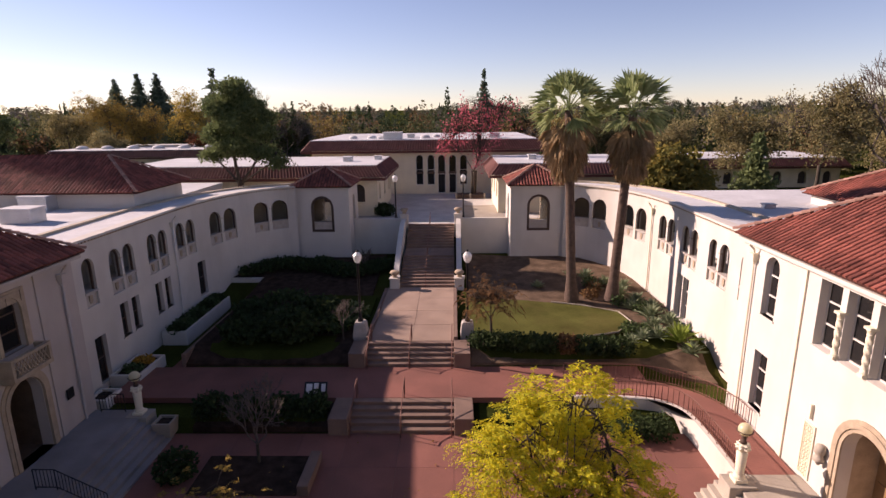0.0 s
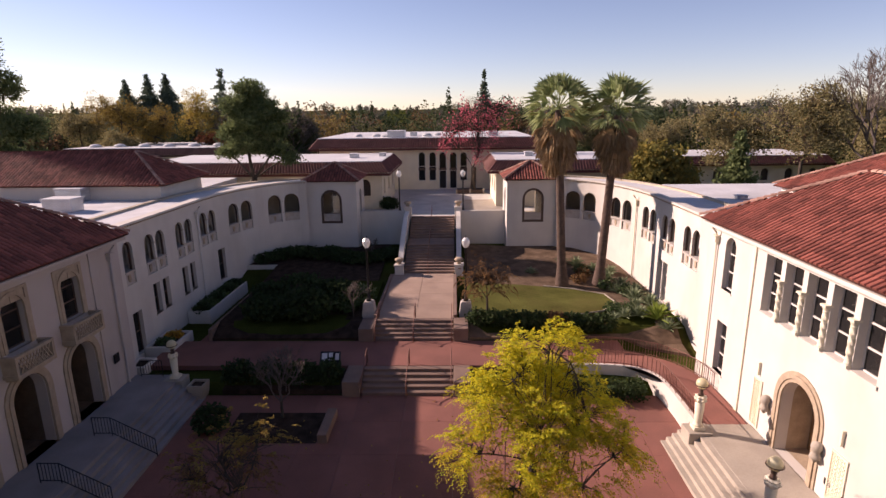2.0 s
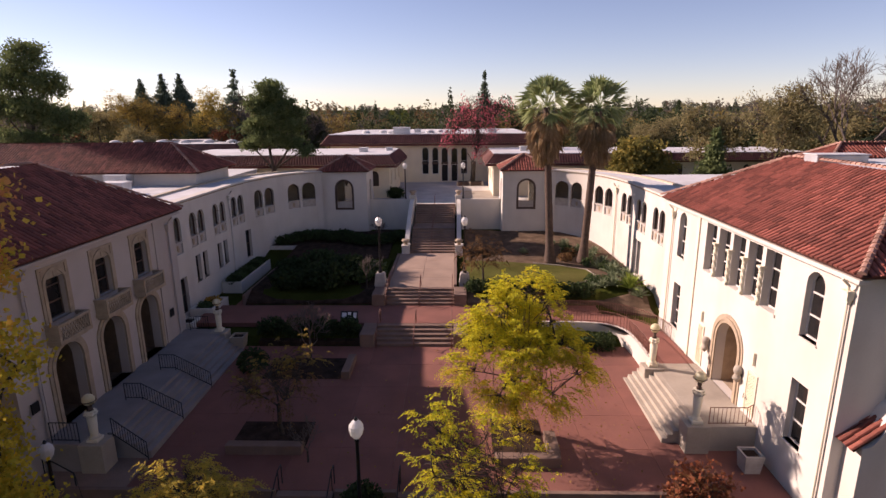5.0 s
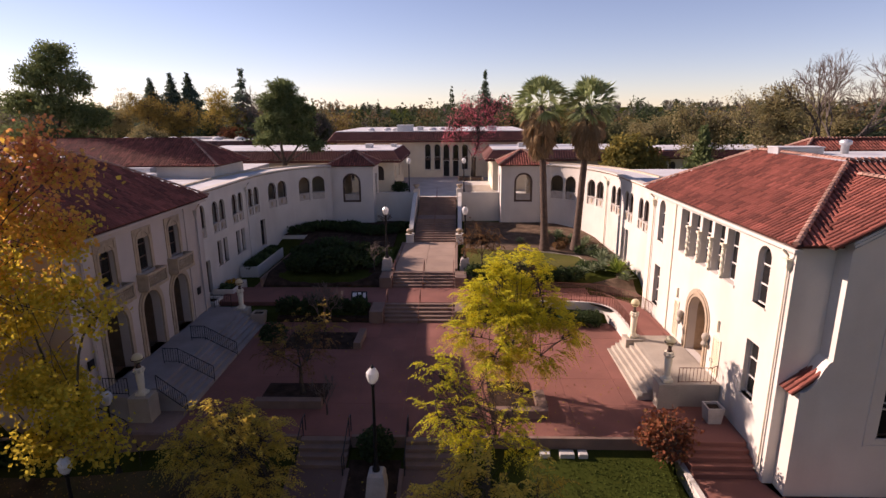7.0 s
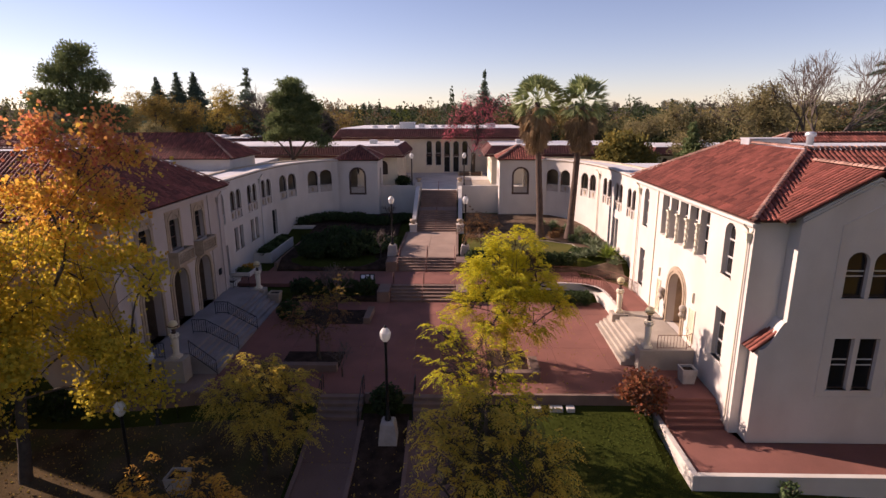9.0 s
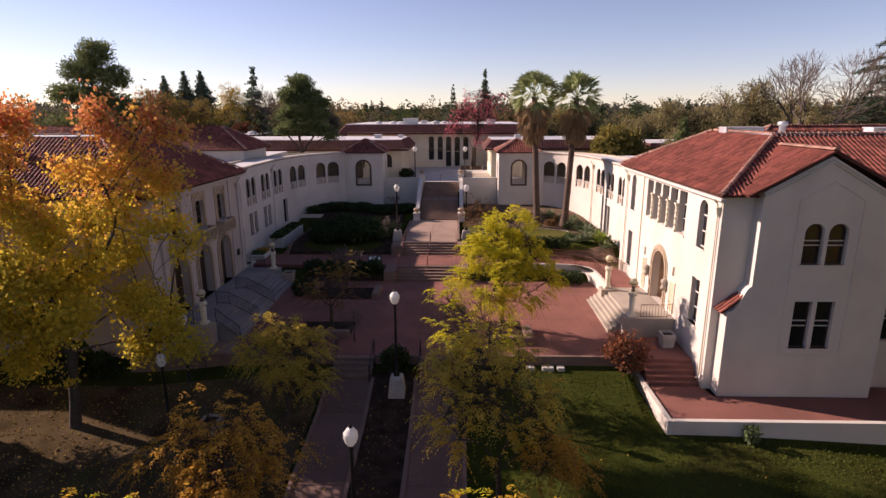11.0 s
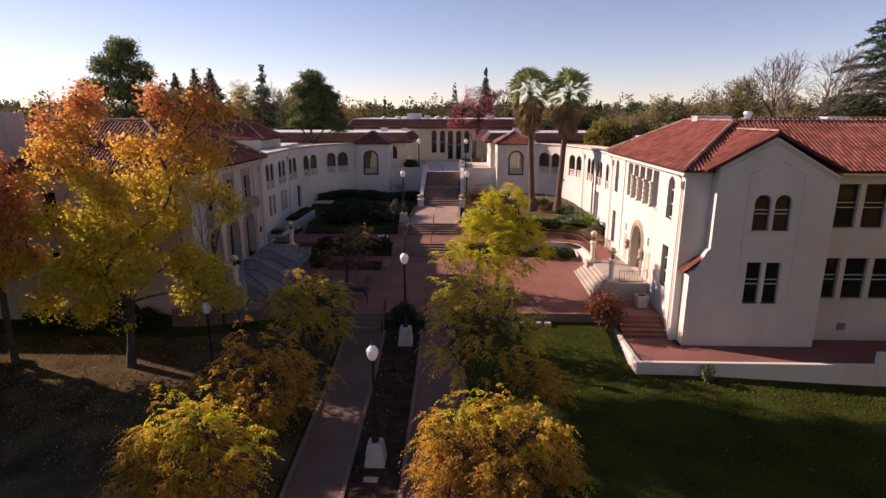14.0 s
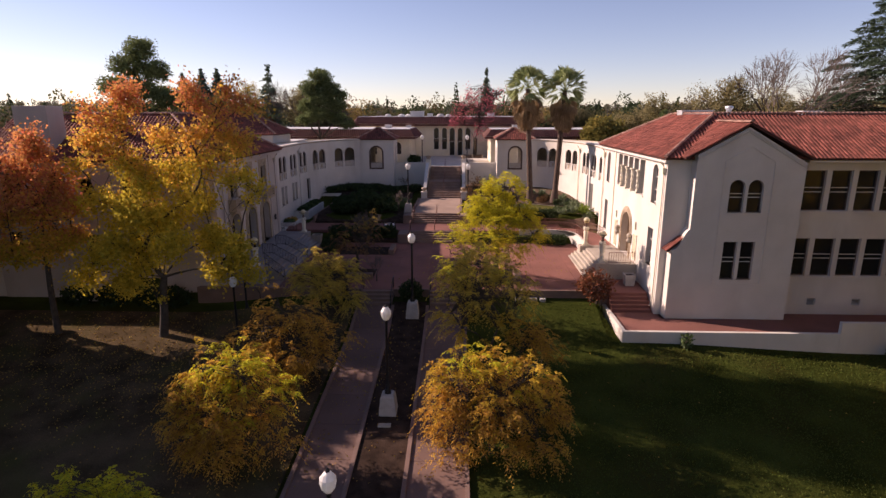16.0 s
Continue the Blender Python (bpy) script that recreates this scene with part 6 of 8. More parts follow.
def sprays(points, size, rs, ratio=0.3, droop=0.8, leaflets=13, along=None):
    """Compound leaves: from each point a long arching stalk that carries narrow leaflets in two rows."""
    pts = np.asarray(points, dtype=float)
    n = len(pts)
    d = rs.normal(size=(n, 3)) * np.array([1, 1, 0.45])
    d[:, 2] += 0.75
    if along is not None:
        d = d * 0.55 + along * 0.9
    d /= np.linalg.norm(d, axis=1)[:, None]
    ln = size * rs.uniform(1.5, 2.7, n)[:, None]
    side = np.cross(d, np.array([0, 0, 1.0]))
    side /= np.linalg.norm(side, axis=1)[:, None] + 1e-9
    out = []
    for k in range(leaflets):
        q = (k + 0.9) / leaflets
        base = pts + d * ln * q - np.array([0, 0, 1.0]) * droop * ln * q * q * 0.9
        sgn = 1 if k % 2 else -1
        a = side * sgn * 0.75 + d * 0.6 - np.array([0, 0, 1.0]) * droop * (0.35 + 0.7 * q) + rs.normal(size=(n, 3)) * 0.18
        a /= np.linalg.norm(a, axis=1)[:, None]
        b = np.cross(a, d) * 0.4 + np.cross(a, side) * 0.6 + rs.normal(size=(n, 3)) * 0.3
        b -= a * (a * b).sum(1)[:, None]
        b /= np.linalg.norm(b, axis=1)[:, None] + 1e-9
        s = size * 0.56 * (1.1 - 0.5 * q) * rs.uniform(0.8, 1.2, n)[:, None]
        out.append(np.stack([base - b * s * ratio * 0.3, base + a * s * 0.5 - b * s * ratio * 0.78, base + a * s, base + a * s * 0.5 + b * s * ratio * 0.78], 1))
    v = np.concatenate(out).reshape(-1, 3)
    return v.tolist(), np.arange(len(v)).reshape(-1, 4).tolist()


def crown_points(lobes, clusters, per, spread, rs, shell=0.55):
    """Clustered points in ellipsoid lobes (x, y, z, rx, ry, rz)."""
    vol = np.array([l[3] * l[4] * l[5] for l in lobes]) ** 0.75
    pick = rs.choice(len(lobes), clusters, p=vol / vol.sum())
    L = np.array(lobes)[pick]
    d = rs.normal(size=(clusters, 3))
    d /= np.linalg.norm(d, axis=1)[:, None]
    r = shell + (1 - shell) * rs.uniform(0, 1, clusters) ** 0.6
    r *= rs.uniform(0.7, 1.22, clusters)
    c = L[:, :3] + d * r[:, None] * L[:, 3:]
    p = np.repeat(c, per, 0) + rs.normal(size=(clusters * per, 3)) * spread * np.array([1, 1, 0.8])
    return c, p


def limb(bm, a, b, r0, r1, rs, bend=0.12, n=5, sides=6):
    a, b = Vector(a), Vector(b)
    ln = (b - a).length
    o = Vector(rs.normal(size=3)) * ln * bend
    pts = []
    for i in range(n + 1):
        k = i / n
        pts.append(a.lerp(b, k) + o * math.sin(math.pi * k) * 0.6 + Vector((0, 0, ln * 0.08 * math.sin(math.pi * k))))
    tube(bm, pts, r0, sides, r1, caps=False)
    return pts


def tree(name, at, lobes, mats, label, seed, fork=0.35, trunk_r=0.14, clusters=200, per=30, spread=0.3, size=0.22, ratio=0.4, droop=0.6,
         category="tree", group="", stems=1, twigs=True, shell=0.5, bare=0, compound=False, blend=0.5):
    """A tree: tapered trunk, limbs to each lobe of the crown, twigs to the leaf clusters, and the leaves."""
    rs = np.random.RandomState(seed)
    t = thing(name, at, label, category, group)
    x, y, z = at
    top = max(l[2] + l[5] for l in lobes)
    low = min(l[2] for l in lobes)
    cx, cy = np.mean([l[0] for l in lobes]), np.mean([l[1] for l in lobes])
    split = Vector((x + (cx - x) * 0.3, y + (cy - y) * 0.3, z + (top - z) * fork))
    bm = bmesh.new()
    for k in range(stems):
        off = Vector((rs.uniform(-0.3, 0.3), rs.uniform(-0.3, 0.3), 0)) * (stems > 1)
        pts = [Vector((x, y, z - 0.25)) + off, Vector((x, y, z + 0.15)) + off] + [Vector((x, y, z)).lerp(split, q) + off + Vector((rs.uniform(-0.05, 0.05), rs.uniform(-0.05, 0.05), 0)) for q in (0.35, 0.7, 1.0)]
        rings = [trunk_r * 1.5, trunk_r * 1.1, trunk_r, trunk_r * 0.9, trunk_r * 0.8]
        for (p, q), (ra, rb) in zip(zip(pts, pts[1:]), zip(rings, rings[1:])):
            tube(bm, [p, q], ra, 10, rb, caps=False)
    part("trunk", bm, BARK, t, smooth=True)
    bm = bmesh.new()
    nodes, paths, up_of, order = [split - Vector((0, 0, 0.1))], [0.0], {}, []
    for l in sorted(lobes, key=lambda l: (Vector(l[:3]) - split).length):
        e = Vector(l[:3])
        i = min(range(len(nodes)), key=lambda i: (nodes[i] - e).length + 0.45 * paths[i] + (2.0 if nodes[i].z > e.z + 0.5 else 0.0))
        nodes.append(e)
        paths.append(paths[i] + (e - nodes[i]).length)
        up_of[len(nodes) - 1] = i
        order.append(len(nodes) - 1)
    load = [1.0] * len(nodes)
    for k in reversed(order):
        load[up_of[k]] += load[k]
    hubs = []
    thick = lambda k: trunk_r * 0.85 * min(1.0, (load[k] / load[0]) ** 0.55)
    for k in order:
        hubs.append(limb(bm, nodes[up_of[k]], nodes[k], thick(k), thick(k) * 0.6, rs, 0.1))
    c, p = crown_points(lobes, clusters, per, spread, rs, shell)
    if twigs:
        allh = [q for h in hubs for q in h[2:]]
        H = np.array([tuple(q) for q in allh])
        for cc in c[:: max(1, len(c) // 220)]:
            j = int(np.argmin(np.linalg.norm(H - cc, axis=1)))
            limb(bm, H[j], cc, min(0.025, trunk_r * 0.14), 0.006, rs, 0.1, 3, 4)
    for k in range(bare):
        h = hubs[k % len(hubs)][-1 - (k % 3)]
        l = lobes[k % len(lobes)]
        d = rs.normal(size=3)
        d[2] = abs(d[2]) + 0.4
        d *= rs.uniform(0.8, 1.25) / np.linalg.norm(d)
        e = Vector(l[:3]) + Vector((d[0] * l[3], d[1] * l[4], d[2] * l[5])) * 0.75
        limb(bm, h, e, min(0.02, trunk_r * 0.12), 0.005, rs, 0.12, 4, 4)
    part("branching", bm, BARK, t, smooth=True)
    way = None
    if compound:
        H = np.array([tuple(q) for h in hubs for q in h[1:]])
        base = H[[int(np.argmin(np.linalg.norm(H - cc, axis=1) + 0.5 * np.maximum(0, H[:, 2] - cc[2]))) for cc in c]]
        run = c - base
        ln = np.linalg.norm(run, axis=1)[:, None] + 1e-6
        run = run * np.maximum(1.0, 0.9 / ln)
        q = np.tile(np.linspace(0.3, 1.0, per), clusters)[:, None]
        arch = np.array([0, 0, 1.0]) * (0.25 * np.repeat(ln, per, 0) * np.sin(q * 2.4))
        p = np.repeat(base, per, 0) + np.repeat(run, per, 0) * q + arch + rs.normal(size=(clusters * per, 3)) * spread * 0.3
        way = np.repeat(run / np.linalg.norm(run, axis=1)[:, None], per, 0)
    mats = mats if isinstance(mats, list) else [(mats, -99, 99)]
    zz = p[:, 2] + np.repeat(rs.normal(size=clusters), per) * blend + rs.normal(size=len(p)) * 0.4
    for m, za, zb in mats:
        keep = (zz >= za) & (zz < zb)
        sel = p[keep]
        if len(sel):
            v, f = sprays(sel, size, rs, ratio, droop, along=way[keep]) if compound else leaves(sel, size, rs, ratio, droop)
            part("crown", pymesh("crown", v, f, m), None, t)
    return t


def forking_tree(name, at, height, spread, label, seed, group="", depth=5, r0=0.2):
    """A leafless tree: a trunk whose limbs fork again and again into fine twigs."""
    rs = np.random.RandomState(seed)
    t = thing(name, at, label, "tree", group)
    bm, twigs = bmesh.new(), bmesh.new()
    base = Vector(at) + Vector((0, 0, height * 0.22))
    tube(bm, [Vector(at) - Vector((0, 0, 0.2)), Vector(at) + Vector((0, 0, height * 0.1)), base], r0 * 1.2, 8, r0 * 0.9, caps=False)
    part("trunk", bm, BARK, t, smooth=True)

    def grow(p, d, ln, r, level):
        e = p + d * ln
        mid = p.lerp(e, 0.5) + Vector(rs.normal(size=3)) * ln * 0.07
        tube(twigs, [p, mid, e], r, 5 if level < 3 else 3, r * 0.6, caps=False)
        if level == depth:
            return
        for _ in range(3 if level < depth - 1 else 4):
            k = rs.uniform(0.55, 1.0) if level else 1.0
            nd = d + Vector(rs.normal(size=3)) * 0.5 * spread
            nd.z += 0.22 if level < 4 else 0.05
            grow(p.lerp(e, k), nd.normalized(), ln * rs.uniform(0.6, 0.85), r * 0.68, level + 1)

    for k in range(4):
        az = k * 1.57 + rs.uniform(-0.4, 0.4)
        d = Vector((math.cos(az) * spread * 0.6, math.sin(az) * spread * 0.6, 1.0)).normalized()
        grow(base, d, height * 0.25, r0 * 0.55, 1)
    part("branching", twigs, TWIG, t)
    return t


def dome_tree(name, at, height, label, seed, group="", r0=0.3):
    """A leafless spreading tree: five limbs that fork six times into a rounded dome of fine twigs."""
    rs = np.random.RandomState(seed)
    t = thing(name, at, label, "tree", group)
    bm, twigs = bmesh.new(), bmesh.new()
    base = Vector(at) + Vector((0, 0, height * 0.2))
    tube(bm, [Vector(at) - Vector((0, 0, 0.2)), Vector(at) + Vector((0, 0, height * 0.1)), base], r0 * 1.2, 8, r0 * 0.9, caps=False)
    part("trunk", bm, TWIG, t, smooth=True)

    def grow(p, d, ln, r, level):
        e = p + d * ln
        mid = p.lerp(e, 0.5) + Vector(rs.normal(size=3)) * ln * 0.05
        tube(twigs, [p, mid, e], r, 5 if level < 3 else 3, r * 0.65, caps=False)
        if level == 6:
            return
        for _ in range(3):
            nd = d + Vector(rs.normal(size=3)) * 0.36 + Vector((0, 0, 0.1))
            grow(p.lerp(e, rs.uniform(0.7, 1.0)), nd.normalized(), ln * rs.uniform(0.64, 0.82), r * 0.7, level + 1)

    for k in range(5):
        az = k * 1.257 + rs.uniform(-0.3, 0.3)
        grow(base, Vector((math.cos(az) * 0.75, math.sin(az) * 0.75, 0.8)).normalized(), height * 0.26, r0 * 0.5, 1)
    part("branching", twigs, TWIG, t)
    return t


def shrub(name, at, r, m, label, seed, n=900, size=0.16, ratio=0.45, group="", category="shrub", stems=5, droop=0.0, flat=False):
    rs = np.random.RandomState(seed)
    t = thing(name, at, label, category, group)
    x, y, z = at
    bm = bmesh.new()
    for k in range(stems):
        e = (x + rs.uniform(-0.6, 0.6) * r[0], y + rs.uniform(-0.6, 0.6) * r[1], z + rs.uniform(0.5, 0.95) * r[2] * 1.6)
        limb(bm, (x + rs.uniform(-0.2, 0.2) * r[0], y + rs.uniform(-0.2, 0.2) * r[1], z - 0.1), e, 0.03, 0.008, rs, 0.1, 3, 4)
    part("stem_work", bm, BARK, t)
    d = rs.normal(size=(n, 3))
    if flat:
        d = rs.uniform(-1, 1, size=(n, 3))
        k = rs.randint(0, 3, n)
        d[np.arange(n), k] = np.sign(d[np.arange(n), k])
        d[:, 2] = np.abs(d[:, 2])
    else:
        d /= np.linalg.norm(d, axis=1)[:, None]
    rr = rs.uniform(0.6, 1.05, n)[:, None]
    p = np.array([x, y, z + r[2] * (0.0 if flat else 0.75)]) + d * rr * np.array([r[0], r[1], r[2] * (1.5 if flat else 0.85)])
    p[:, 2] = np.maximum(p[:, 2], z + 0.02)
    v, f = leaves(p, size, rs, ratio, droop)
    part("leaf_mass", pymesh("leaf_mass", v, f, m), None, t)
    return t


def palm(x, y, z, h, seed, lean=(0, 0)):
    rs = np.random.RandomState(seed)
    t = thing("fan_palm", (x, y, z), "tall fan palm with dead skirt under a green crown", "palm tree", "court palms")
    top = Vector((x + lean[0], y + lean[1], z + h))
    bm = bmesh.new()
    n = 40
    pts = [Vector((x, y, z - 0.3)).lerp(top, i / n) for i in range(n + 1)]
    rings = []
    for i, p in enumerate(pts):
        k = i / n
        r = 0.33 - 0.09 * k + 0.18 * max(0, 1 - k * 8) + 0.012 * (i % 2)
        rings.append([bm.verts.new(p + Vector((math.cos(2 * math.pi * j / 14), math.sin(2 * math.pi * j / 14), 0)) * r) for j in range(14)])
    for a, b in zip(rings, rings[1:]):
        for j in range(14):
            bm.faces.new((a[j], a[(j + 1) % 14], b[(j + 1) % 14], b[j]))
    part("trunk", bm, PALMBARK, t, smooth=True)

    def fan(vs, fs, base, direction, reach, blade, spread_deg, sag):
        d = Vector(direction).normalized()
        side = d.cross(Vector((0, 0, 1)))
        if side.length < 0.05:
            side = Vector((1, 0, 0))
        side.normalize()
        upv = side.cross(d)
        tilt = rs.uniform(-1.1, 1.1)
        side, upv = side * math.cos(tilt) + upv * math.sin(tilt), upv * math.cos(tilt) - side * math.sin(tilt)
        hub = Vector(base) + d * reach
        w = 0.025
        b0 = len(vs)
        vs.extend([Vector(base) - side * w, Vector(base) + side * w, hub + side * w, hub - side * w])
        fs.append((b0, b0 + 1, b0 + 2, b0 + 3))
        m = 13
        for k in range(m):
            a = radians(-spread_deg / 2 + spread_deg * k / (m - 1))
            bd = d * math.cos(a) + side * math.sin(a) + upv * rs.uniform(-0.08, 0.12)
            ln = blade * (0.75 + 0.25 * math.cos(a)) * rs.uniform(0.85, 1.1)
            mid = hub + bd * ln * 0.55
            tip = hub + bd * ln + Vector((0, 0, -sag * ln * rs.uniform(0.5, 1.2)))
            wd = side * math.cos(a) * 0.085 - d * math.sin(a) * 0.085
            b0 = len(vs)
            vs.extend([hub, mid - wd, tip, mid + wd])
            fs.append((b0, b0 + 1, b0 + 2, b0 + 3))

    vs, fs = [], []
    for k in range(38):
        az = k * 2.399 + rs.uniform(-0.2, 0.2)
        el = radians(84 - 118 * (k / 37) ** 1.05)
        d = (math.cos(az) * math.cos(el), math.sin(az) * math.cos(el), math.sin(el))
        fan(vs, fs, top + Vector((0, 0, 0.1)), d, rs.uniform(1.05, 1.45), rs.uniform(1.25, 1.55), 86, 0.2)
    part("crown", pymesh("crown", [tuple(v) for v in vs], fs, PALMLEAF), None, t)
    vs, fs = [], []
    for k in range(150):
        az = rs.uniform(0, 6.283)
        u = rs.uniform(0, 1)
        el = radians(-48 - 36 * u + rs.uniform(-8, 8))
        d = (math.cos(az) * math.cos(el), math.sin(az) * math.cos(el), math.sin(el))
        base = top + Vector((math.cos(az) * 0.22, math.sin(az) * 0.22, -0.35 - 2.1 * u))
        fan(vs, fs, base, d, rs.uniform(0.8, 1.1), rs.uniform(0.8, 1.2), 60, 0.3)
    part("dead_skirt", pymesh("dead_skirt", [tuple(v) for v in vs], fs, DEADPALM), None, t, "brown hanging skirt of dead fronds")


palm(10.4, 30.4, 2.0, 12.2, 3, (-0.72, 0))
palm(13.1, 30.4, 2.0, 12.0, 4, (0.62, 0))

# the court's own trees
tree("yellow_tree", (5.2, 8.5, plaza_z(0, 8.5)), [(4.9, 8.9, 5.5, 0.9, 1.1, 1.6), (6.5, 9.0, 5.7, 0.7, 0.8, 1.5), (5.7, 8.6, 6.3, 0.5, 0.5, 0.9), (3.7, 8.6, 4.6, 1.1, 1.1, 1.2), (7.0, 8.4, 4.0, 1.2, 1.2, 1.2), (5.4, 7.6, 3.7, 1.5, 1.2, 1.3), (5.4, 10.0, 4.3, 1.4, 1.2, 1.3), (3.0, 7.6, 3.1, 1.0, 0.8, 0.7), (8.1, 7.9, 3.0, 1.0, 0.9, 0.7), (4.4, 6.8, 2.4, 1.0, 0.6, 0.6), (6.6, 6.9, 2.4, 0.9, 0.6, 0.6), (5.3, 7.7, 1.7, 0.8, 0.6, 0.6), (4.2, 7.6, 1.6, 0.5, 0.5, 0.5), (6.2, 7.7, 1.6, 0.6, 0.5, 0.5)],
     [(GUM_LOW, -99, 2.2), (YELLOW, 2.2, 99)], "yellow-green autumn tree in a plaza tree well", 11, clusters=430, per=9, spread=0.26, size=0.26, ratio=0.22, droop=0.8, trunk_r=0.16, compound=True, bare=50, shell=0.25, blend=0.8)
tree("fading_tree", (3.6, 2.2, south_z(0, 2.2)), [(2.0, 2.2, 3.6, 0.8, 0.8, 1.0), (3.6, 2.4, 3.2, 0.7, 0.7, 1.3), (1.9, 2.0, 2.0, 0.7, 0.7, 0.8), (5.0, 2.4, 2.2, 0.8, 0.8, 1.1), (4.2, 1.8, 1.2, 1.0, 0.9, 0.9), (2.9, 2.6, 0.9, 0.9, 0.9, 0.8), (5.6, 2.4, 0.8, 0.6, 0.6, 0.6)],
     YELLOW, "sparse yellow-green tree with thin upright stems by the plaza edge", 12, fork=0.3, clusters=95, per=5, spread=0.26, size=0.27, ratio=0.24, droop=0.8, trunk_r=0.09, bare=110, compound=True, shell=0.2, stems=2)
tree("fading_tree", (4.15, -5.0, south_z(0, -5.0)), [(3.4, -4.8, 4.0, 1.0, 1.0, 1.0), (2.2, -4.8, 3.2, 1.0, 1.0, 1.1), (4.8, -4.8, 3.4, 1.0, 1.0, 1.1), (1.8, -5.0, 1.7, 0.9, 0.9, 1.0), (3.4, -5.4, 2.4, 1.2, 1.1, 1.2), (5.6, -5.0, 2.2, 0.9, 0.9, 1.1), (2.6, -5.2, 0.6, 0.9, 0.9, 0.8), (4.6, -5.5, 1.2, 1.1, 1.0, 1.0), (5.9, -5.2, 0.7, 0.6, 0.6, 0.7)],
     [(GOLDEN, -99, 1.0), (OLIVE, 1.0, 99)], "spreading thin-leaved olive and yellow tree beside the walk", 13, fork=0.2, clusters=130, per=6, spread=0.26, size=0.3, ratio=0.25, droop=0.95, trunk_r=0.13, bare=190, compound=True, shell=0.2)
tree("golden_sapling", (6.1, -5.9, south_z(0, -5.9)), [(6.1, -5.9, 0.4, 0.8, 0.8, 1.0), (6.9, -5.8, -0.2, 0.6, 0.6, 0.8), (5.5, -6.0, -0.4, 0.5, 0.5, 0.9)], ORANGE, "slim upright sapling with sparse golden leaves", 31, fork=0.15, clusters=70, per=5, spread=0.24, size=0.25, ratio=0.22, droop=0.95, trunk_r=0.05, bare=60, compound=True, shell=0.2, stems=3)
tree("golden_tree", (3.9, -10.4, south_z(0, -10.4)), [(3.6, -10.4, 0.9, 1.3, 1.2, 0.9), (2.2, -10.6, 0.3, 1.0, 1.0, 1.3), (1.6, -10.4, -1.0, 0.9, 0.9, 1.2), (5.4, -10.3, 0.3, 1.2, 1.1, 1.0), (6.3, -10.2, -0.9, 0.8, 0.8, 1.0), (4.1, -11.3, -0.6, 1.5, 1.0, 1.2), (4.0, -9.4, -0.4, 1.3, 0.9, 1.1), (2.4, -10.4, 1.7, 0.35, 0.35, 0.5), (5.8, -10.5, 1.0, 0.5, 0.5, 0.5), (2.6, -11.0, -1.8, 1.0, 0.9, 0.9), (5.2, -11.0, -1.8, 1.0, 0.9, 0.9), (3.9, -11.6, -2.3, 1.2, 0.7, 0.6), (1.9, -11.4, -2.3, 0.7, 0.7, 0.5), (6.0, -11.2, -2.2, 0.8, 0.7, 0.6)],
     [(ORANGE, -99, 0.3), (GOLDEN, 0.3, 1.9), (YELLOW, 1.9, 99)], "golden tree with orange lower leaves beside the walk", 14, fork=0.25, clusters=260, per=6, spread=0.34, size=0.34, ratio=0.24, droop=0.95, trunk_r=0.12, bare=260, compound=True, shell=0.2, blend=0.9)
# brown leaves below, amber above: the sunlit top is put into the leaf colours
tree("young_tree", (-5.3, 7.9, plaza_z(0, 8)), [(-5.6, 7.9, 2.6, 1.5, 1.3, 1.3), (-4.3, 8.0, 3.0, 1.2, 1.1, 1.2), (-6.6, 7.7, 2.0, 1.0, 1.0, 1.0), (-4.6, 7.2, 2.0, 1.0, 1.0, 0.9)],
     [(BROWN, -99, 3.0), (AMBER, 3.0, 99)], "young tree with few remaining yellow-brown leaves", 15, clusters=60, per=4, spread=0.3, size=0.27, ratio=0.3, droop=0.9, trunk_r=0.11, bare=90, compound=True)
forking_tree("bare_tree", (-5.8, 15.0, plaza_z(0, 15)), 4.0, 0.9, "nearly bare twiggy young tree in a tree well", 16, "bare court trees", 5, 0.07)
forking_tree("bare_tree", (-4.0, 24.4, 1.5), 3.2, 0.8, "small bare shrub tree by the upper walk", 17, "bare court trees", 4, 0.05)
forking_tree("bare_tree", (-6.4, 18.0, 0.4), 2.6, 1.0, "small bare shrub tree by the cross path", 29, "bare court trees", 4, 0.05)
tree("rust_tree", (4.5, 24.1, 1.5), [(4.4, 24.1, 4.2, 1.3, 1.2, 1.3), (3.7, 24.2, 3.7, 0.9, 0.9, 1.0), (5.3, 24.1, 3.9, 1.0, 1.0, 1.1)], BROWN, "small tree with sparse rust-brown leaves by the walk", 18, clusters=100, per=3, spread=0.3, size=0.22, ratio=0.35, droop=1.0, trunk_r=0.08, bare=260, compound=True)
forking_tree("bare_tree", (-4.6, 36.5, 2.0), 2.6, 0.9, "small bare tree against the retaining wall", 19, "bare court trees", 4, 0.05)
forking_tree("bare_tree", (-3.6, 6.0, plaza_z(0, 6)), 2.4, 0.9, "thin pale-stemmed bare shrub at the plaza edge", 28, "bare court trees", 4, 0.04)
# row along the western walk
tree("autumn_tree", (-5.9, 0.2, south_z(0, 0)), [(-5.9, 0.4, 2.5, 1.3, 1.2, 1.0), (-7.2, 0.2, 1.6, 1.0, 1.0, 0.9), (-4.7, 0.6, 1.8, 0.9, 0.9, 1.0), (-5.6, -0.9, 1.2, 1.1, 1.0, 0.9), (-6.2, 1.6, 1.7, 1.1, 0.9, 1.0), (-4.4, 0.0, 0.4, 0.7, 0.7, 0.8)],
     OLIVE, "olive and yellow autumn tree beside the western walk", 20, clusters=200, per=6, spread=0.26, size=0.27, ratio=0.24, droop=0.9, trunk_r=0.12, bare=130, compound=True, shell=0.2)
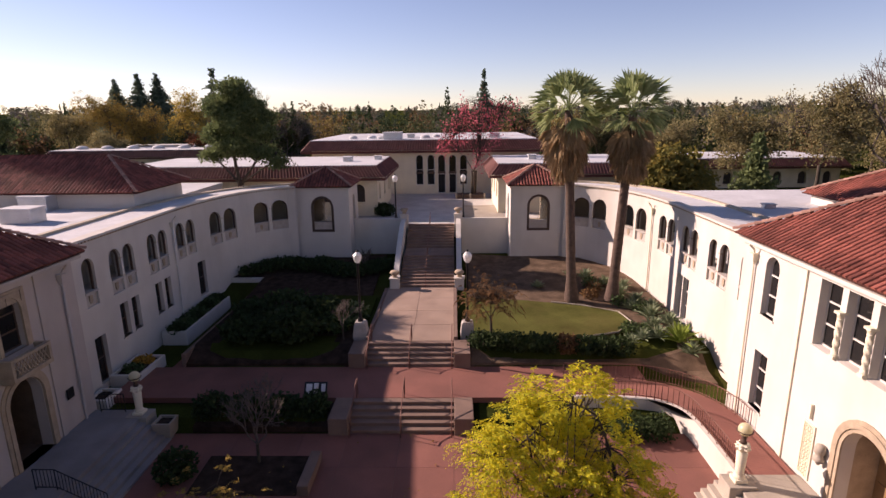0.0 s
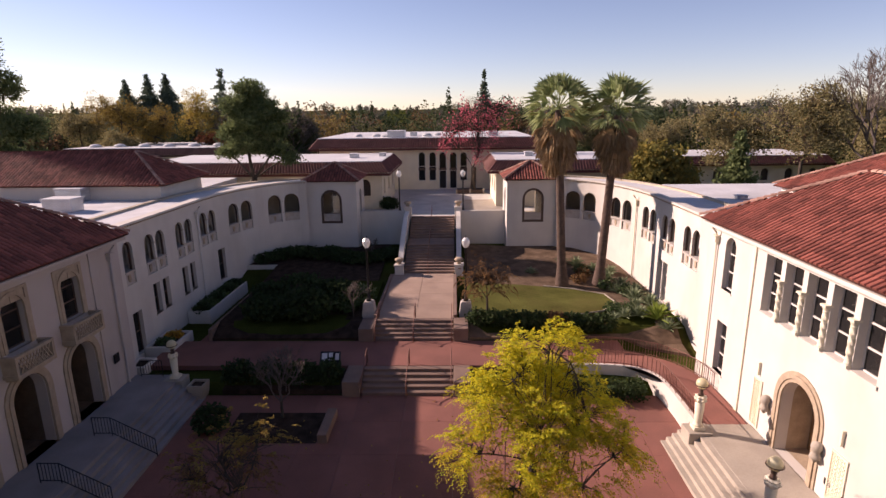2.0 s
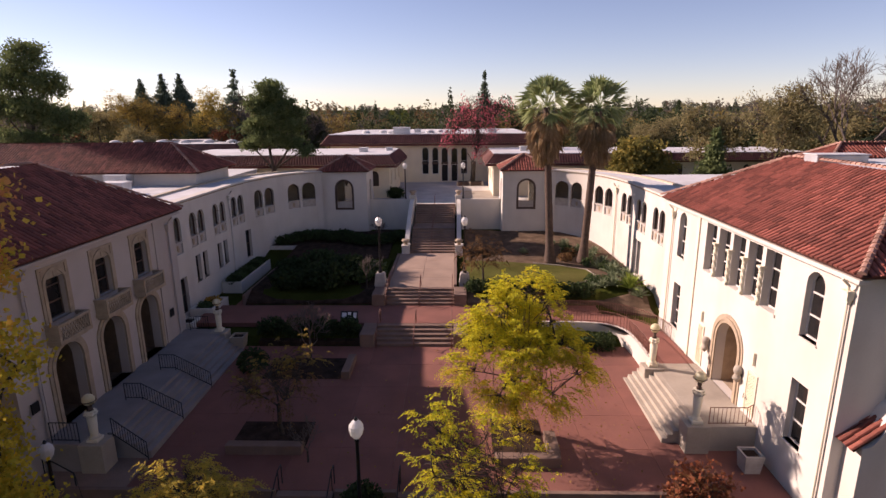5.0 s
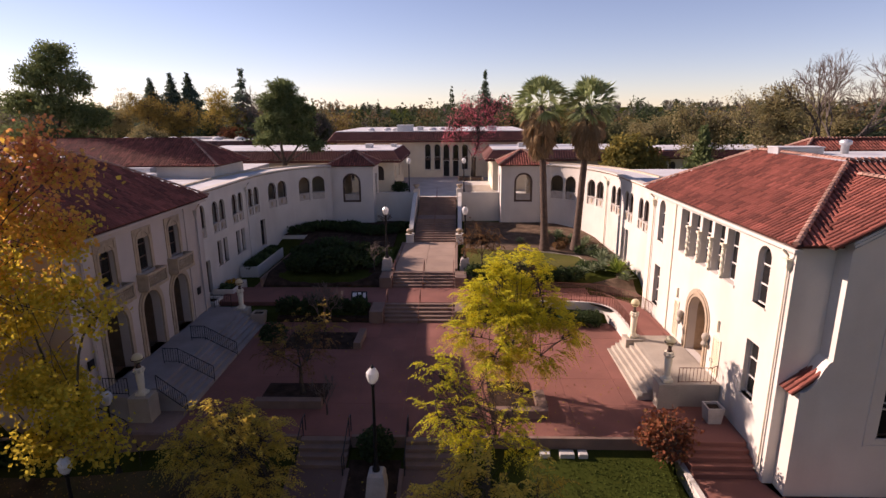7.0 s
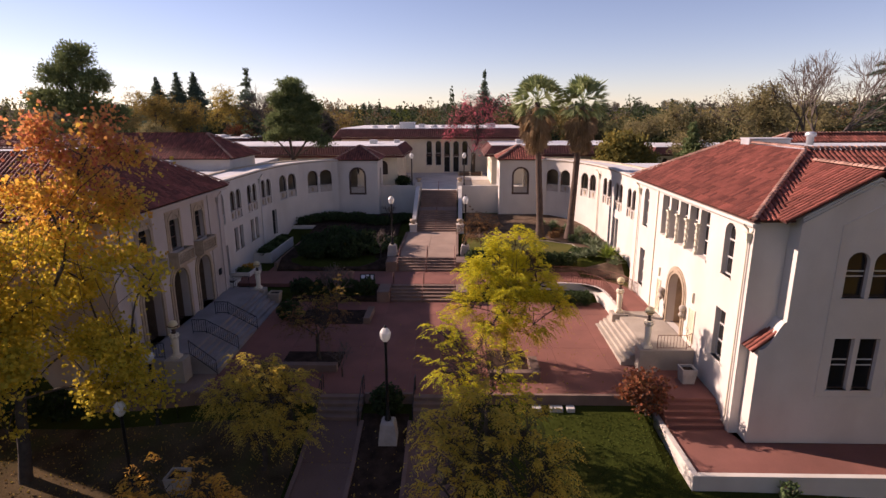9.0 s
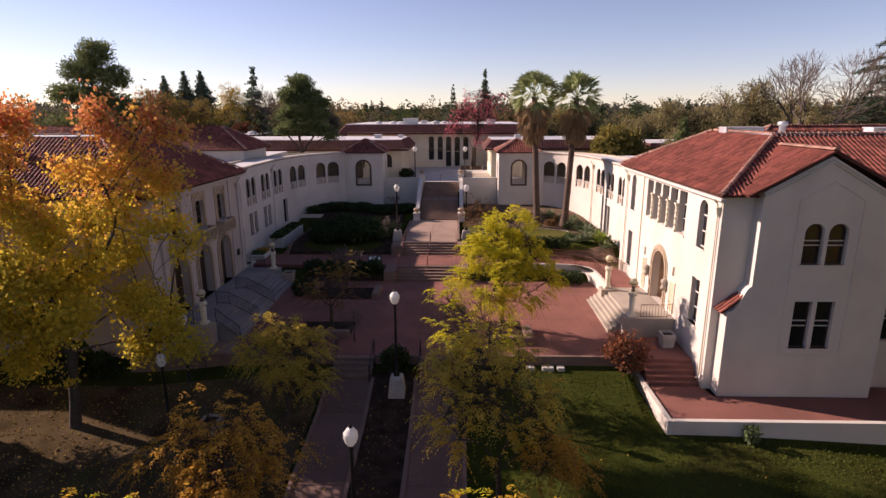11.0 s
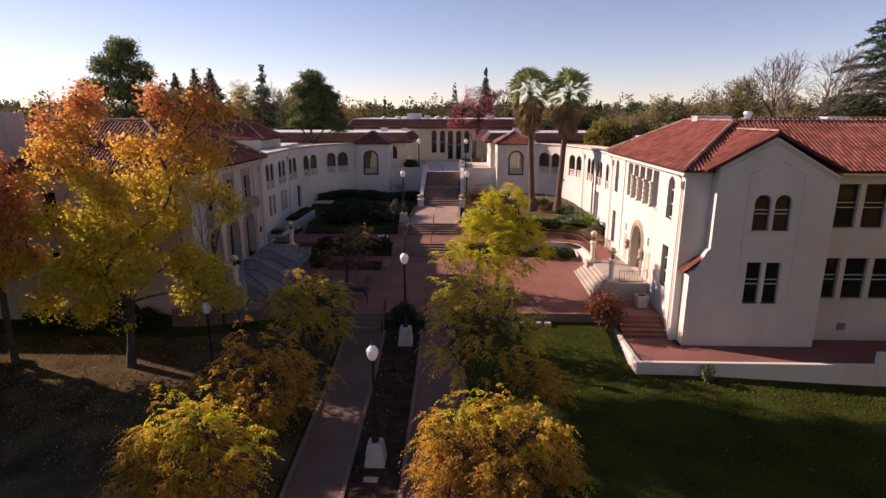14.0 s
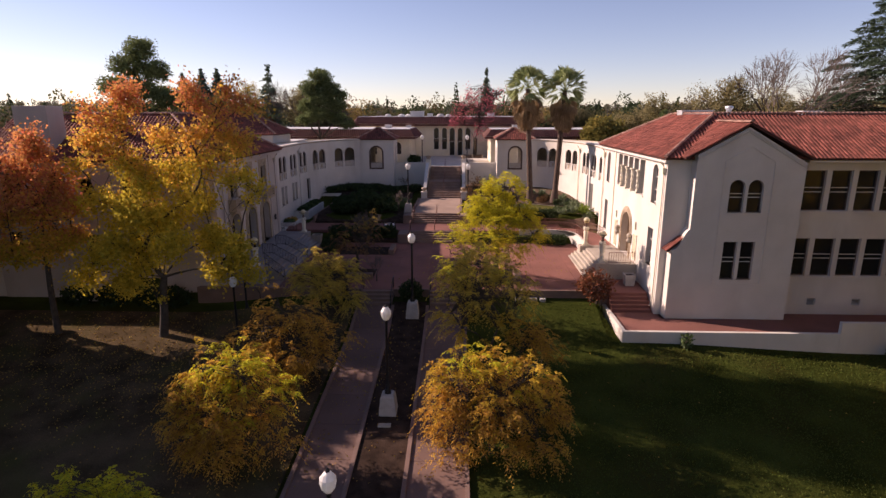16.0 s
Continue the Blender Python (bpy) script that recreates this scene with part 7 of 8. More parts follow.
tree("autumn_tree", (-6.3, -6.0, south_z(0, -6)), [(-6.3, -6.0, 1.2, 1.2, 1.1, 1.0), (-7.5, -6.3, 0.2, 0.9, 0.9, 1.0), (-5.0, -5.7, 0.4, 0.9, 0.9, 1.1), (-6.2, -7.1, -0.2, 1.1, 0.9, 0.9), (-5.6, -5.4, 1.5, 0.6, 0.6, 0.7), (-7.4, -6.4, 1.2, 0.7, 0.7, 0.8), (-4.8, -6.2, -0.8, 0.9, 0.8, 0.8), (-6.6, -6.8, -1.4, 1.1, 0.8, 0.7), (-8.6, -6.4, 0.3, 0.5, 0.5, 0.8), (-3.9, -5.9, 0.3, 0.5, 0.5, 0.6), (-6.9, -6.1, 2.2, 0.4, 0.4, 0.6)],
     ORANGE, "rust-orange tree beside the western walk", 21, clusters=150, per=5, spread=0.3, size=0.34, ratio=0.25, droop=0.9, trunk_r=0.11, bare=230, compound=True, shell=0.2)
tree("autumn_tree", (-7.6, -11.2, south_z(0, -11)), [(-8.5, -11.3, 1.3, 0.35, 0.35, 0.7), (-6.9, -11.2, 1.5, 0.35, 0.35, 0.7), (-7.8, -11.2, 0.6, 1.2, 1, 1.1), (-8.9, -11.4, -0.4, 1.0, 0.9, 1), (-6.6, -11.1, 0.5, 1.0, 0.9, 1.0), (-7.7, -12.2, -0.9, 1.4, 0.9, 0.9), (-6.2, -11.5, -0.9, 0.9, 0.8, 0.9), (-7.4, -12.6, -1.9, 1.3, 0.8, 0.7), (-8.9, -12.0, -1.7, 0.8, 0.7, 0.7), (-9.7, -11.6, -1.0, 0.5, 0.5, 0.9), (-5.4, -11.3, 0.1, 0.5, 0.5, 0.6), (-5.4, -11.8, -1.7, 0.6, 0.6, 0.5)],
     [(ORANGE, -99, 0.2), (GOLDEN, 0.2, 1.2), (YELLOW, 1.0, 99)], "yellow tree with orange lower leaves by the walk", 22, clusters=215, per=6, spread=0.34, size=0.34, ratio=0.25, droop=0.9, trunk_r=0.11, bare=130, compound=True, shell=0.2, blend=0.9)
tree("autumn_tree", (-8.2, -17.5, south_z(-8, -17)), [(-8.2, -17.6, -0.3, 1.0, 0.9, 0.9), (-9.7, -17.8, -0.2, 0.7, 0.7, 0.8), (-8.0, -18.4, -1.3, 1.2, 1.0, 1.0)], YELLOW, "yellow-green tree at the end of the walk", 23, clusters=140, per=6, spread=0.26, size=0.26, ratio=0.24, droop=0.9, trunk_r=0.1, bare=50, compound=True, shell=0.2)
# great sweet gum with two leaders
SG = (-16.0, -0.6, south_z(-16.0, -0.6))
tree("sweet_gum", SG, [(-16.4, -0.6, 12.6, 0.7, 0.8, 1.1), (-17.0, -0.6, 11.0, 1.0, 1.0, 1.2), (-18.3, -0.6, 11.5, 0.7, 0.8, 1.0), (-18.6, -0.6, 9.8, 1.1, 1.1, 1.1), (-19.8, -0.6, 8.5, 0.8, 0.9, 0.8), (-17.0, -0.6, 9.0, 1.1, 1.1, 1.0),
                       (-15.6, -0.8, 7.6, 1.3, 1.2, 1.4), (-15.2, -1.0, 5.4, 1.5, 1.3, 1.4), (-17.2, -0.9, 5.6, 1.2, 1.1, 1.2), (-18.8, -0.8, 6.6, 1.0, 1.0, 0.8), (-16.6, -1.0, 3.4, 1.6, 1.3, 1.2), (-19.2, -0.8, 3.4, 1.3, 1.1, 1.0), (-20.2, -0.7, 1.9, 0.9, 0.9, 0.8), (-17.4, -0.9, 1.7, 1.3, 1.1, 0.8), (-15.8, -1.2, 0.7, 0.45, 0.45, 0.8),
                       (-12.7, -0.4, 12.5, 0.7, 0.8, 1.1), (-10.5, -0.3, 12.4, 0.9, 0.9, 1.1), (-9.2, -0.3, 11.9, 0.5, 0.5, 0.6), (-11.8, -0.3, 10.9, 1.2, 1.1, 1.1), (-13.2, -0.4, 10.2, 0.8, 0.8, 0.9), (-10.2, -0.2, 10.0, 0.9, 0.9, 0.9), (-12.6, -0.4, 8.6, 1.2, 1.1, 1.0), (-10.6, -0.2, 8.0, 1.0, 0.9, 0.8), (-9.6, -0.2, 7.0, 0.6, 0.6, 0.5), (-13.4, -0.6, 6.6, 0.9, 0.9, 0.8),
                       (-12.6, -0.2, 4.2, 1.1, 1.0, 1.0), (-11.0, 0.0, 3.6, 1.1, 1.0, 1.1), (-10.6, 0.1, 2.2, 0.9, 0.9, 0.8), (-12.4, -0.2, 2.2, 1.0, 1.0, 0.8),
                       (-15.5, 2.2, 8.0, 1.3, 1.2, 1.2), (-17.6, 2.0, 7.2, 1.2, 1.1, 1.1), (-14.0, 2.2, 6.2, 1.2, 1.1, 1.0), (-16.2, 2.2, 10.0, 1.0, 1.0, 1.0), (-12.4, 1.8, 9.4, 1.0, 1.0, 1.0), (-17.0, 2.2, 4.6, 1.3, 1.2, 1.1), (-13.4, 2.0, 3.6, 1.2, 1.1, 1.0), (-15.4, -2.7, 6.4, 1.2, 1.1, 1.1), (-17.2, -2.5, 4.4, 1.2, 1.1, 1.0), (-13.8, -2.4, 4.2, 1.1, 1.0, 0.9)],
     [(GUM_LOW, -99, 8.8), (AMBERLEAF, 8.8, 11.4), (GUM_TOP, 11.4, 99)], "tall sweet gum turning from green-gold to orange", 24, fork=0.25, clusters=1080, per=40, spread=0.3, size=0.15, ratio=0.5, droop=0.3, trunk_r=0.24, shell=0.2, blend=1.0, bare=40)
tree("sweet_gum", (-22.8, -0.5, south_z(-22, 0)), [(-22.6, -0.4, 9.6, 0.9, 0.9, 1.3), (-21.4, -0.4, 7.8, 1.1, 1.0, 1.0), (-23.8, -0.4, 8.0, 1.2, 1.1, 1.1), (-22.6, -0.6, 6.2, 1.4, 1.3, 1.2), (-20.7, -0.5, 6.2, 0.8, 0.8, 0.8), (-24.8, -0.4, 5.8, 1.3, 1.2, 1.2), (-22.4, -0.7, 4.0, 1.4, 1.3, 1.0), (-24.6, -0.6, 3.4, 1.2, 1.1, 0.9), (-20.9, -0.5, 4.4, 0.8, 0.8, 0.7)],
     [(GUM_LOW, -99, 3.4), (AMBERLEAF, 3.4, 5.6), (GUM_TOP, 5.6, 99)], "red-orange sweet gum beside the shaded hall", 25, clusters=430, per=40, spread=0.3, size=0.15, ratio=0.5, droop=0.3, trunk_r=0.18, shell=0.2, blend=1.0, bare=30)
# third gum, out of view, added to shade the lower crowns beside it
tree("sweet_gum", (-29.6, -0.4, south_z(-29, 0)), [(-29.6, -0.4, 8.6, 1.3, 1.2, 1.4), (-28.2, -0.4, 6.6, 1.3, 1.2, 1.3), (-31.0, -0.4, 6.6, 1.4, 1.3, 1.3), (-29.6, -0.6, 4.8, 1.8, 1.6, 1.4), (-28.0, -0.5, 3.2, 1.3, 1.2, 1.1), (-31.2, -0.5, 3.4, 1.4, 1.3, 1.1)],
     [(GUM_LOW, -99, 4.0), (AMBERLEAF, 4.0, 99)], "unseen amber sweet gum added to shade its neighbours", 27, clusters=330, per=24, spread=0.32, size=0.19, ratio=0.5, droop=0.3, trunk_r=0.18, shell=0.2, blend=1.0)
# crimson tree on the far terrace
tree("crimson_tree", (4.6, 57.5, 5.0), [(5.0, 57.5, 13.2, 2.2, 2.0, 2.9), (2.6, 57.4, 11.8, 1.8, 1.8, 2.6), (7.2, 57.5, 13.0, 1.8, 1.8, 2.7), (5.4, 57.0, 9.4, 1.1, 1.1, 2.4), (8.6, 57.5, 14.6, 1.0, 1.0, 1.3), (1.4, 57.5, 10.6, 0.8, 0.8, 1.6), (3.6, 57.5, 14.4, 1.0, 1.0, 1.5)], CRIMSON, "crimson-leaved tree with several bare stems on the terrace", 26, fork=0.25, clusters=280, per=7, spread=0.42, size=0.19, ratio=0.4, trunk_r=0.13, stems=3, bare=340, shell=0.2)

# shrubs
rsh = np.random.RandomState(5)
for x, y, rx, ry, rz in ((-5.5, 26.5, 1.6, 1.5, 1.1), (-8.0, 27.0, 1.8, 1.6, 1.3), (-10.4, 27.5, 1.2, 1.4, 0.8), (-7.0, 24.2, 1.7, 1.2, 1.2), (-9.6, 24.4, 1.5, 1.2, 0.8)):
    shrub("dark_shrub", (x, y, garden_z(x, y)), (rx, ry, rz), DARKGREEN, "dense dark evergreen shrub in the shaded bed", int(x * 10 + 500), 1500, 0.24, group="shaded bed shrubs")
for x, y in ((-4.6, 25.6), (-5.6, 26.8), (-3.9, 27.2)):
    shrub("fern_shrub", (x, y, garden_z(x, y)), (0.9, 0.9, 0.7), GREEN, "feathery green shrub catching some light", int(x * 10 + 700), 420, 0.34, 0.2, group="shaded bed shrubs")
for i in range(13):
    x = -13.5 + i * 0.85
    y = 36.0 + 1.6 * math.sin(i * 0.5) + (1.4 if i > 5 else 0)
    shrub("ground_cover", (x, y, garden_z(x, y)), (1.0, 1.3, 0.45), DARKGREEN, "low dark ground cover below the arcade wall", 800 + i, 520, 0.2, group="arcade ground cover")
for x, y, rx in ((-9.0, 18.0, 0.9), (-7.4, 18.0, 1.0), (-5.6, 17.9, 1.0), (-4.2, 18.0, 0.7), (-8.8, 14.0, 0.8)):
    shrub("dark_shrub", (x, y, 0.3 if y > 17 else -0.1), (rx, 0.8, 0.75), DARKGREEN, "clipped dark shrub beside the lower steps", int(x * 10 + 900), 900, 0.17, group="lower bed shrubs")
for i in range(9):
    x = 3.9 + i * 0.95
    y = 23.6 - 0.12 * i
    shrub("hedge_shrub", (x, y, 1.3), (0.75, 0.75, 0.6), DARKGREEN if i != 5 else BROWN, "low dense hedge shrub edging the court lawn", 1000 + i, 650, 0.16, group="lawn hedge")
shrub("clipped_hedge", (10.7, 16.9, -0.02), (1.3, 0.6, 0.55), DARKGREEN, "clipped boxwood hedge below the ramp", 1100, 2200, 0.12, flat=True)
shrub("dark_shrub", (-0.9, 3.5, -0.9), (0.8, 0.65, 0.9), DARKGREEN, "rounded dark shrub behind the lamp pedestal", 1101, 1300, 0.15)
tree("rust_shrub", (11.6, 3.6, -0.75), [(11.5, 3.6, 0.9, 0.7, 0.7, 0.7), (10.8, 3.5, 0.3, 0.6, 0.6, 0.6), (12.3, 3.6, 0.4, 0.7, 0.6, 0.7), (11.7, 3.1, -0.1, 0.9, 0.5, 0.5), (11.3, 4.0, 0.5, 0.6, 0.5, 0.6)], RUST, "rust-red shrub at the corner of the plaza", 1102, fork=0.15, clusters=170, per=9, spread=0.15, size=0.15, ratio=0.4, droop=0.2, trunk_r=0.05, category="shrub", stems=4, bare=60, shell=0.3)
shrub("small_shrub", (16.0, -1.1, south_z(16, -1.1)), (0.35, 0.35, 0.6), GREEN, "spindly young shrub below the retaining wall", 1103, 160, 0.16)
shrub("dark_shrub", (28.6, -1.6, south_z(28, -1.6)), (1.0, 0.9, 0.9), DARKGREEN, "rounded dark shrub by the retaining wall", 1104, 1300, 0.16)
shrub("dark_shrub", (-4.2, 46.5, 4.7), (1.0, 0.9, 0.75), DARKGREEN, "rounded dark shrub on the terrace", 1105, 900, 0.2)
shrub("small_shrub", (-6.2, 51, 4.7), (0.6, 0.6, 0.5), DARKGREEN, "small dark shrub by the wing wall", 1106, 300, 0.2)
for i in range(7):
    shrub("planter_shrub", (-14.72, 26.4 + 0.95 * i, 1.2), (0.62, 0.6, 0.28), GREEN if i % 2 else DARKGREEN, "low leafy plants filling the long planter", 1200 + i, 420, 0.18, group="planter plants")
for i in range(2):
    shrub("planter_shrub", (-14.7, 21.4 + 1.0 * i, 0.95), (0.55, 0.5, 0.22), ORANGE if i else GREEN, "low leafy plants filling the small planter", 1220 + i, 260, 0.16, group="planter plants")
for x in (-17.5, -19.5, -22, -24.5):
    shrub("wall_shrub", (x, 3.9, south_z(x, 3.9)), (1.1, 0.6, 0.9), DARKGREEN, "dark shrub against the shaded hall wall", int(1300 + x), 800, 0.2, group="hall foundation shrubs")


def agave(x, y, z, r, seed, m, name="agave", label="spiky grey-green agave in the sunny bed"):
    rs = np.random.RandomState(seed)
    t = thing(name, (x, y, z), label, "agave", "sunny bed agaves")
    vs, fs = [], []
    for k in range(34):
        az, el = k * 2.4, radians(15 + 65 * (k / 34))
        d = Vector((math.cos(az) * math.cos(el), math.sin(az) * math.cos(el), math.sin(el)))
        s = d.cross(Vector((0, 0, 1))).normalized() * 0.09 * r
        b = Vector((x, y, z + 0.03))
        ln = r * rs.uniform(0.8, 1.1)
        i = len(vs)
        vs += [b - s * 0.7, b + s * 0.7, b + d * ln * 0.5 + s + Vector((0, 0, 0.02)), b + d * ln - Vector((0, 0, 0.12 * ln)), b + d * ln * 0.5 - s + Vector((0, 0, 0.02)), b + d * ln * 0.5 - Vector((0, 0, 0.05))]
        fs += [(i, i + 1, i + 2, i + 5), (i, i + 5, i + 4), (i + 5, i + 2, i + 3), (i + 4, i + 5, i + 3)]
    part("leaf_rosette", pymesh("leaf_rosette", [tuple(v) for v in vs], fs, m), None, t)


k = 0
for x, y, r in ((12.3, 34.6, 1.0), (11.3, 35.2, 0.8), (14.0, 31.5, 1.0), (14.6, 30.0, 1.1), (14.0, 28.9, 0.9), (15.2, 28.6, 1.1), (14.7, 27.3, 1.2), (15.4, 26.2, 1.1), (14.3, 25.8, 0.9), (15.2, 24.6, 1.0), (14.0, 24.2, 1.0), (15.3, 22.7, 1.0), (13.4, 33.4, 0.9), (12.5, 32.6, 0.8), (14.6, 32.8, 0.9), (13.1, 24.0, 0.8), (12.2, 23.4, 0.8), (8.5, 33.0, 0.7)):
    k += 1
    agave(x, y, garden_z(x, y) + 0.02, r, 40 + k, AGAVE)
agave(15.0, 23.6, garden_z(15, 23.6), 1.5, 77, LIME, "fan_plant", "bright lime-green fan plant against the wall")
for i in range(7):
    x, y = 11.5 + rsh.uniform(0, 4), 23.0 + rsh.uniform(0, 11)
    shrub("bed_shrub", (x, y, garden_z(x, y)), (0.6, 0.6, 0.4), GREEN if i % 5 else BROWN, "small mixed shrub among the agaves", 1400 + i, 260, 0.2, 0.3, group="sunny bed shrubs")

# ---------------------------------------------------------------- trees behind the buildings
def conifer(name, at, h, r, seed, label, m=PINE, tiers=16, lift=0.12, droop=0.25, leaf=0.5, group="", dense=1.0):
    """A pointed conifer: straight trunk, drooping boughs in tiers, needle sprays along each."""
    rs = np.random.RandomState(seed)
    t = thing(name, at, label, "tree", group)
    x, y, z = at
    bm = bmesh.new()
    tube(bm, [(x, y, z - 0.3), (x, y, z + h * 0.5), (x, y, z + h)], h * 0.018, 8, 0.02, caps=False)
    pts = []
    for k in range(tiers):
        f0 = lift + (1 - lift) * min(0.98, (k + rs.uniform(-0.6, 0.6)) / tiers)
        rad = r * (1.0 - f0) ** 1.2 * rs.uniform(0.8, 1.1)
        for j in range(9):
            if rs.uniform() < 0.25:
                continue
            az = j * 0.7 + k * 1.3 + rs.uniform(-0.3, 0.3)
            rr = rad * rs.uniform(0.55, 1.15)
            f = min(0.985, f0 + rs.uniform(-0.9, 0.9) / tiers)
            e = Vector((x + math.cos(az) * rr, y + math.sin(az) * rr, z + h * f - rr * droop))
            tube(bm, [(x, y, z + h * f), e], 0.05, 3, 0.012, caps=False)
            n = max(4, int(rr * 13 * dense))
            q = np.linspace(0.15, 1.0, n)[:, None]
            a = np.array([x, y, z + h * f])
            seg = a + (np.array(tuple(e)) - a) * q
            pts.append(np.repeat(seg, 2, 0) + rs.normal(size=(2 * n, 3)) * (0.10 + 0.12 * rr) * np.array([1, 1, 0.4]))
    part("trunk", bm, BARK, t)
    v, f = leaves(np.concatenate(pts), leaf, rs, 0.3, 0.3)
    part("crown", pymesh("crown", v, f, m), None, t)
    return t


GP = lambda l, dx, dz, sx: [(l[0][0] + (x - l[0][0]) * sx + dx, y, z + dz, a * 0.95, b, c * 0.88) for x, y, z, a, b, c in l]
tree("umbrella_pine", (-16.8, 43.2, 3.5), GP([(-16.2, 43.2, 16.0, 1.3, 1.3, 1.3), (-17.4, 43.0, 14.6, 1.4, 1.3, 1.1), (-15.0, 43.2, 14.4, 1.3, 1.3, 1.1), (-16.3, 42.6, 13.4, 1.6, 1.4, 1.1), (-18.2, 43.2, 12.4, 1.1, 1.1, 0.8), (-14.2, 43.0, 12.6, 1.2, 1.1, 0.8), (-16.6, 42.6, 11.4, 1.8, 1.5, 0.9), (-18.6, 43.0, 10.6, 1.0, 1.0, 0.6), (-14.4, 43.0, 10.9, 1.3, 1.2, 0.7), (-12.9, 42.8, 10.0, 1.0, 0.9, 0.5), (-13.6, 43.4, 13.8, 0.7, 0.7, 0.6)], 0.0, 0.1, 1.03),
     PINE, "broad green pine with bare lower trunk", 50, fork=0.35, clusters=900, per=30, spread=0.22, size=0.28, ratio=0.2, droop=-0.5, trunk_r=0.36, shell=0.5, bare=30)
tree("great_pine", (-38, 39, 3.5), GP([(-36.88, 39, 20.5, 1.68, 1.68, 1.8), (-38.32, 39, 18.6, 2.28, 2.16, 1.5), (-35.44, 39, 18, 1.92, 1.92, 1.3), (-40, 39, 16.2, 2.4, 2.16, 1.3), (-36.64, 38.6, 15.8, 2.64, 2.28, 1.5), (-34, 39, 14.6, 2.16, 1.92, 1.2), (-40.72, 39, 13, 2.28, 2.04, 1.1), (-37.36, 38.6, 12.6, 2.88, 2.4, 1.4), (-33.52, 38.8, 11.6, 2.16, 1.92, 1.1), (-41.68, 39, 10.2, 2.04, 1.92, 1), (-36.88, 38.6, 9.6, 2.88, 2.4, 1.3)], -0.9, -1.3, 1.08),
     PINE, "large dark pine with ragged boughs behind the western roofs", 51, fork=0.4, clusters=1250, per=30, spread=0.26, size=0.32, ratio=0.2, droop=-0.5, trunk_r=0.35, shell=0.5, bare=30)
tree("golden_round_tree", (22.1, 45.3, 3), [(22.1, 45.3, 8.8, 2.5, 2.4, 2.3), (20.6, 45.0, 7.8, 1.8, 1.8, 1.9), (23.8, 45.0, 7.8, 1.8, 1.8, 1.9), (22.3, 44.2, 7.2, 2.5, 1.8, 1.9)], GOLD, "round golden-green tree behind the arcade", 52, clusters=650, per=24, spread=0.25, size=0.28, ratio=0.6, trunk_r=0.2, shell=0.7)
conifer("cypress", (30.2, 46.0, 3), 9.0, 4.0, 53, "green pyramidal cypress behind the east roofs", PINE, 34, 0.02, 0.1, 0.45)
def cedar(at, h, r, seed, label):
    """A spreading cedar: tall trunk, long level boughs in layers, each a flat fan of needle sprays."""
    rs = np.random.RandomState(seed)
    t = thing("cedar", at, label, "tree")
    x, y, z = at
    bm = bmesh.new()
    tube(bm, [(x, y, z - 0.3), (x, y, z + h * 0.5), (x, y, z + h)], h * 0.02, 8, 0.03, caps=False)
    P, A = [], []
    for k in range(170):
        f = 0.12 + 0.87 * (k + rs.uniform(0, 1)) / 170
        az = k * 2.399 + rs.uniform(-0.3, 0.3)
        rr = r * (1.03 - f) ** 1.1 * rs.uniform(0.68, 1.08)
        o = np.array([math.cos(az), math.sin(az), 0.0])
        s_ = np.array([-o[1], o[0], 0.0])
        rise = rs.uniform(-0.02, 0.14)
        at_q = lambda q: np.array([x, y, z + h * f]) + o * rr * q + np.array([0, 0, 1.0]) * (rise * rr * q - 0.14 * rr * q ** 3)
        tube(bm, [tuple(at_q(q)) for q in (0.0, 0.35, 0.7, 1.0)], 0.02 + 0.009 * rr, 4, 0.02, caps=False)
        n = int(30 + 34 * rr)
        q = rs.uniform(0.18, 1.0, n) ** 0.8
        lat = rs.uniform(-1, 1, n)
        wide = rr * 0.30 * np.sin(np.clip(q * 1.15, 0, 1) * 3.0) + 0.15
        base = np.stack([at_q(v) for v in q])
        base += s_ * (lat * wide)[:, None] - np.array([0, 0, 1.0]) * (0.1 * np.abs(lat) * wide)[:, None] + rs.normal(size=(n, 3)) * np.array([0.12, 0.12, 0.09])
        way = o * 0.8 + s_ * (lat * 0.9)[:, None] + rs.normal(size=(n, 3)) * np.array([0.35, 0.35, 0.22]) - np.array([0, 0, 0.12])
        P.append(base)
        A.append(way / np.linalg.norm(way, axis=1)[:, None])
    part("trunk", bm, BARK, t)
    P, A = np.concatenate(P), np.concatenate(A)
    B = np.cross(A, np.array([0, 0, 1.0])) + rs.normal(size=A.shape) * 0.35
    B /= np.linalg.norm(B, axis=1)[:, None]
    ln = rs.uniform(0.5, 0.95, len(P))[:, None]
    v = np.stack([P - B * 0.03, P + A * ln * 0.5 - B * 0.11, P + A * ln, P + A * ln * 0.5 + B * 0.11], 1).reshape(-1, 3)
    part("crown", pymesh("crown", v.tolist(), np.arange(len(v)).reshape(-1, 4).tolist(), CEDARLEAF), None, t)


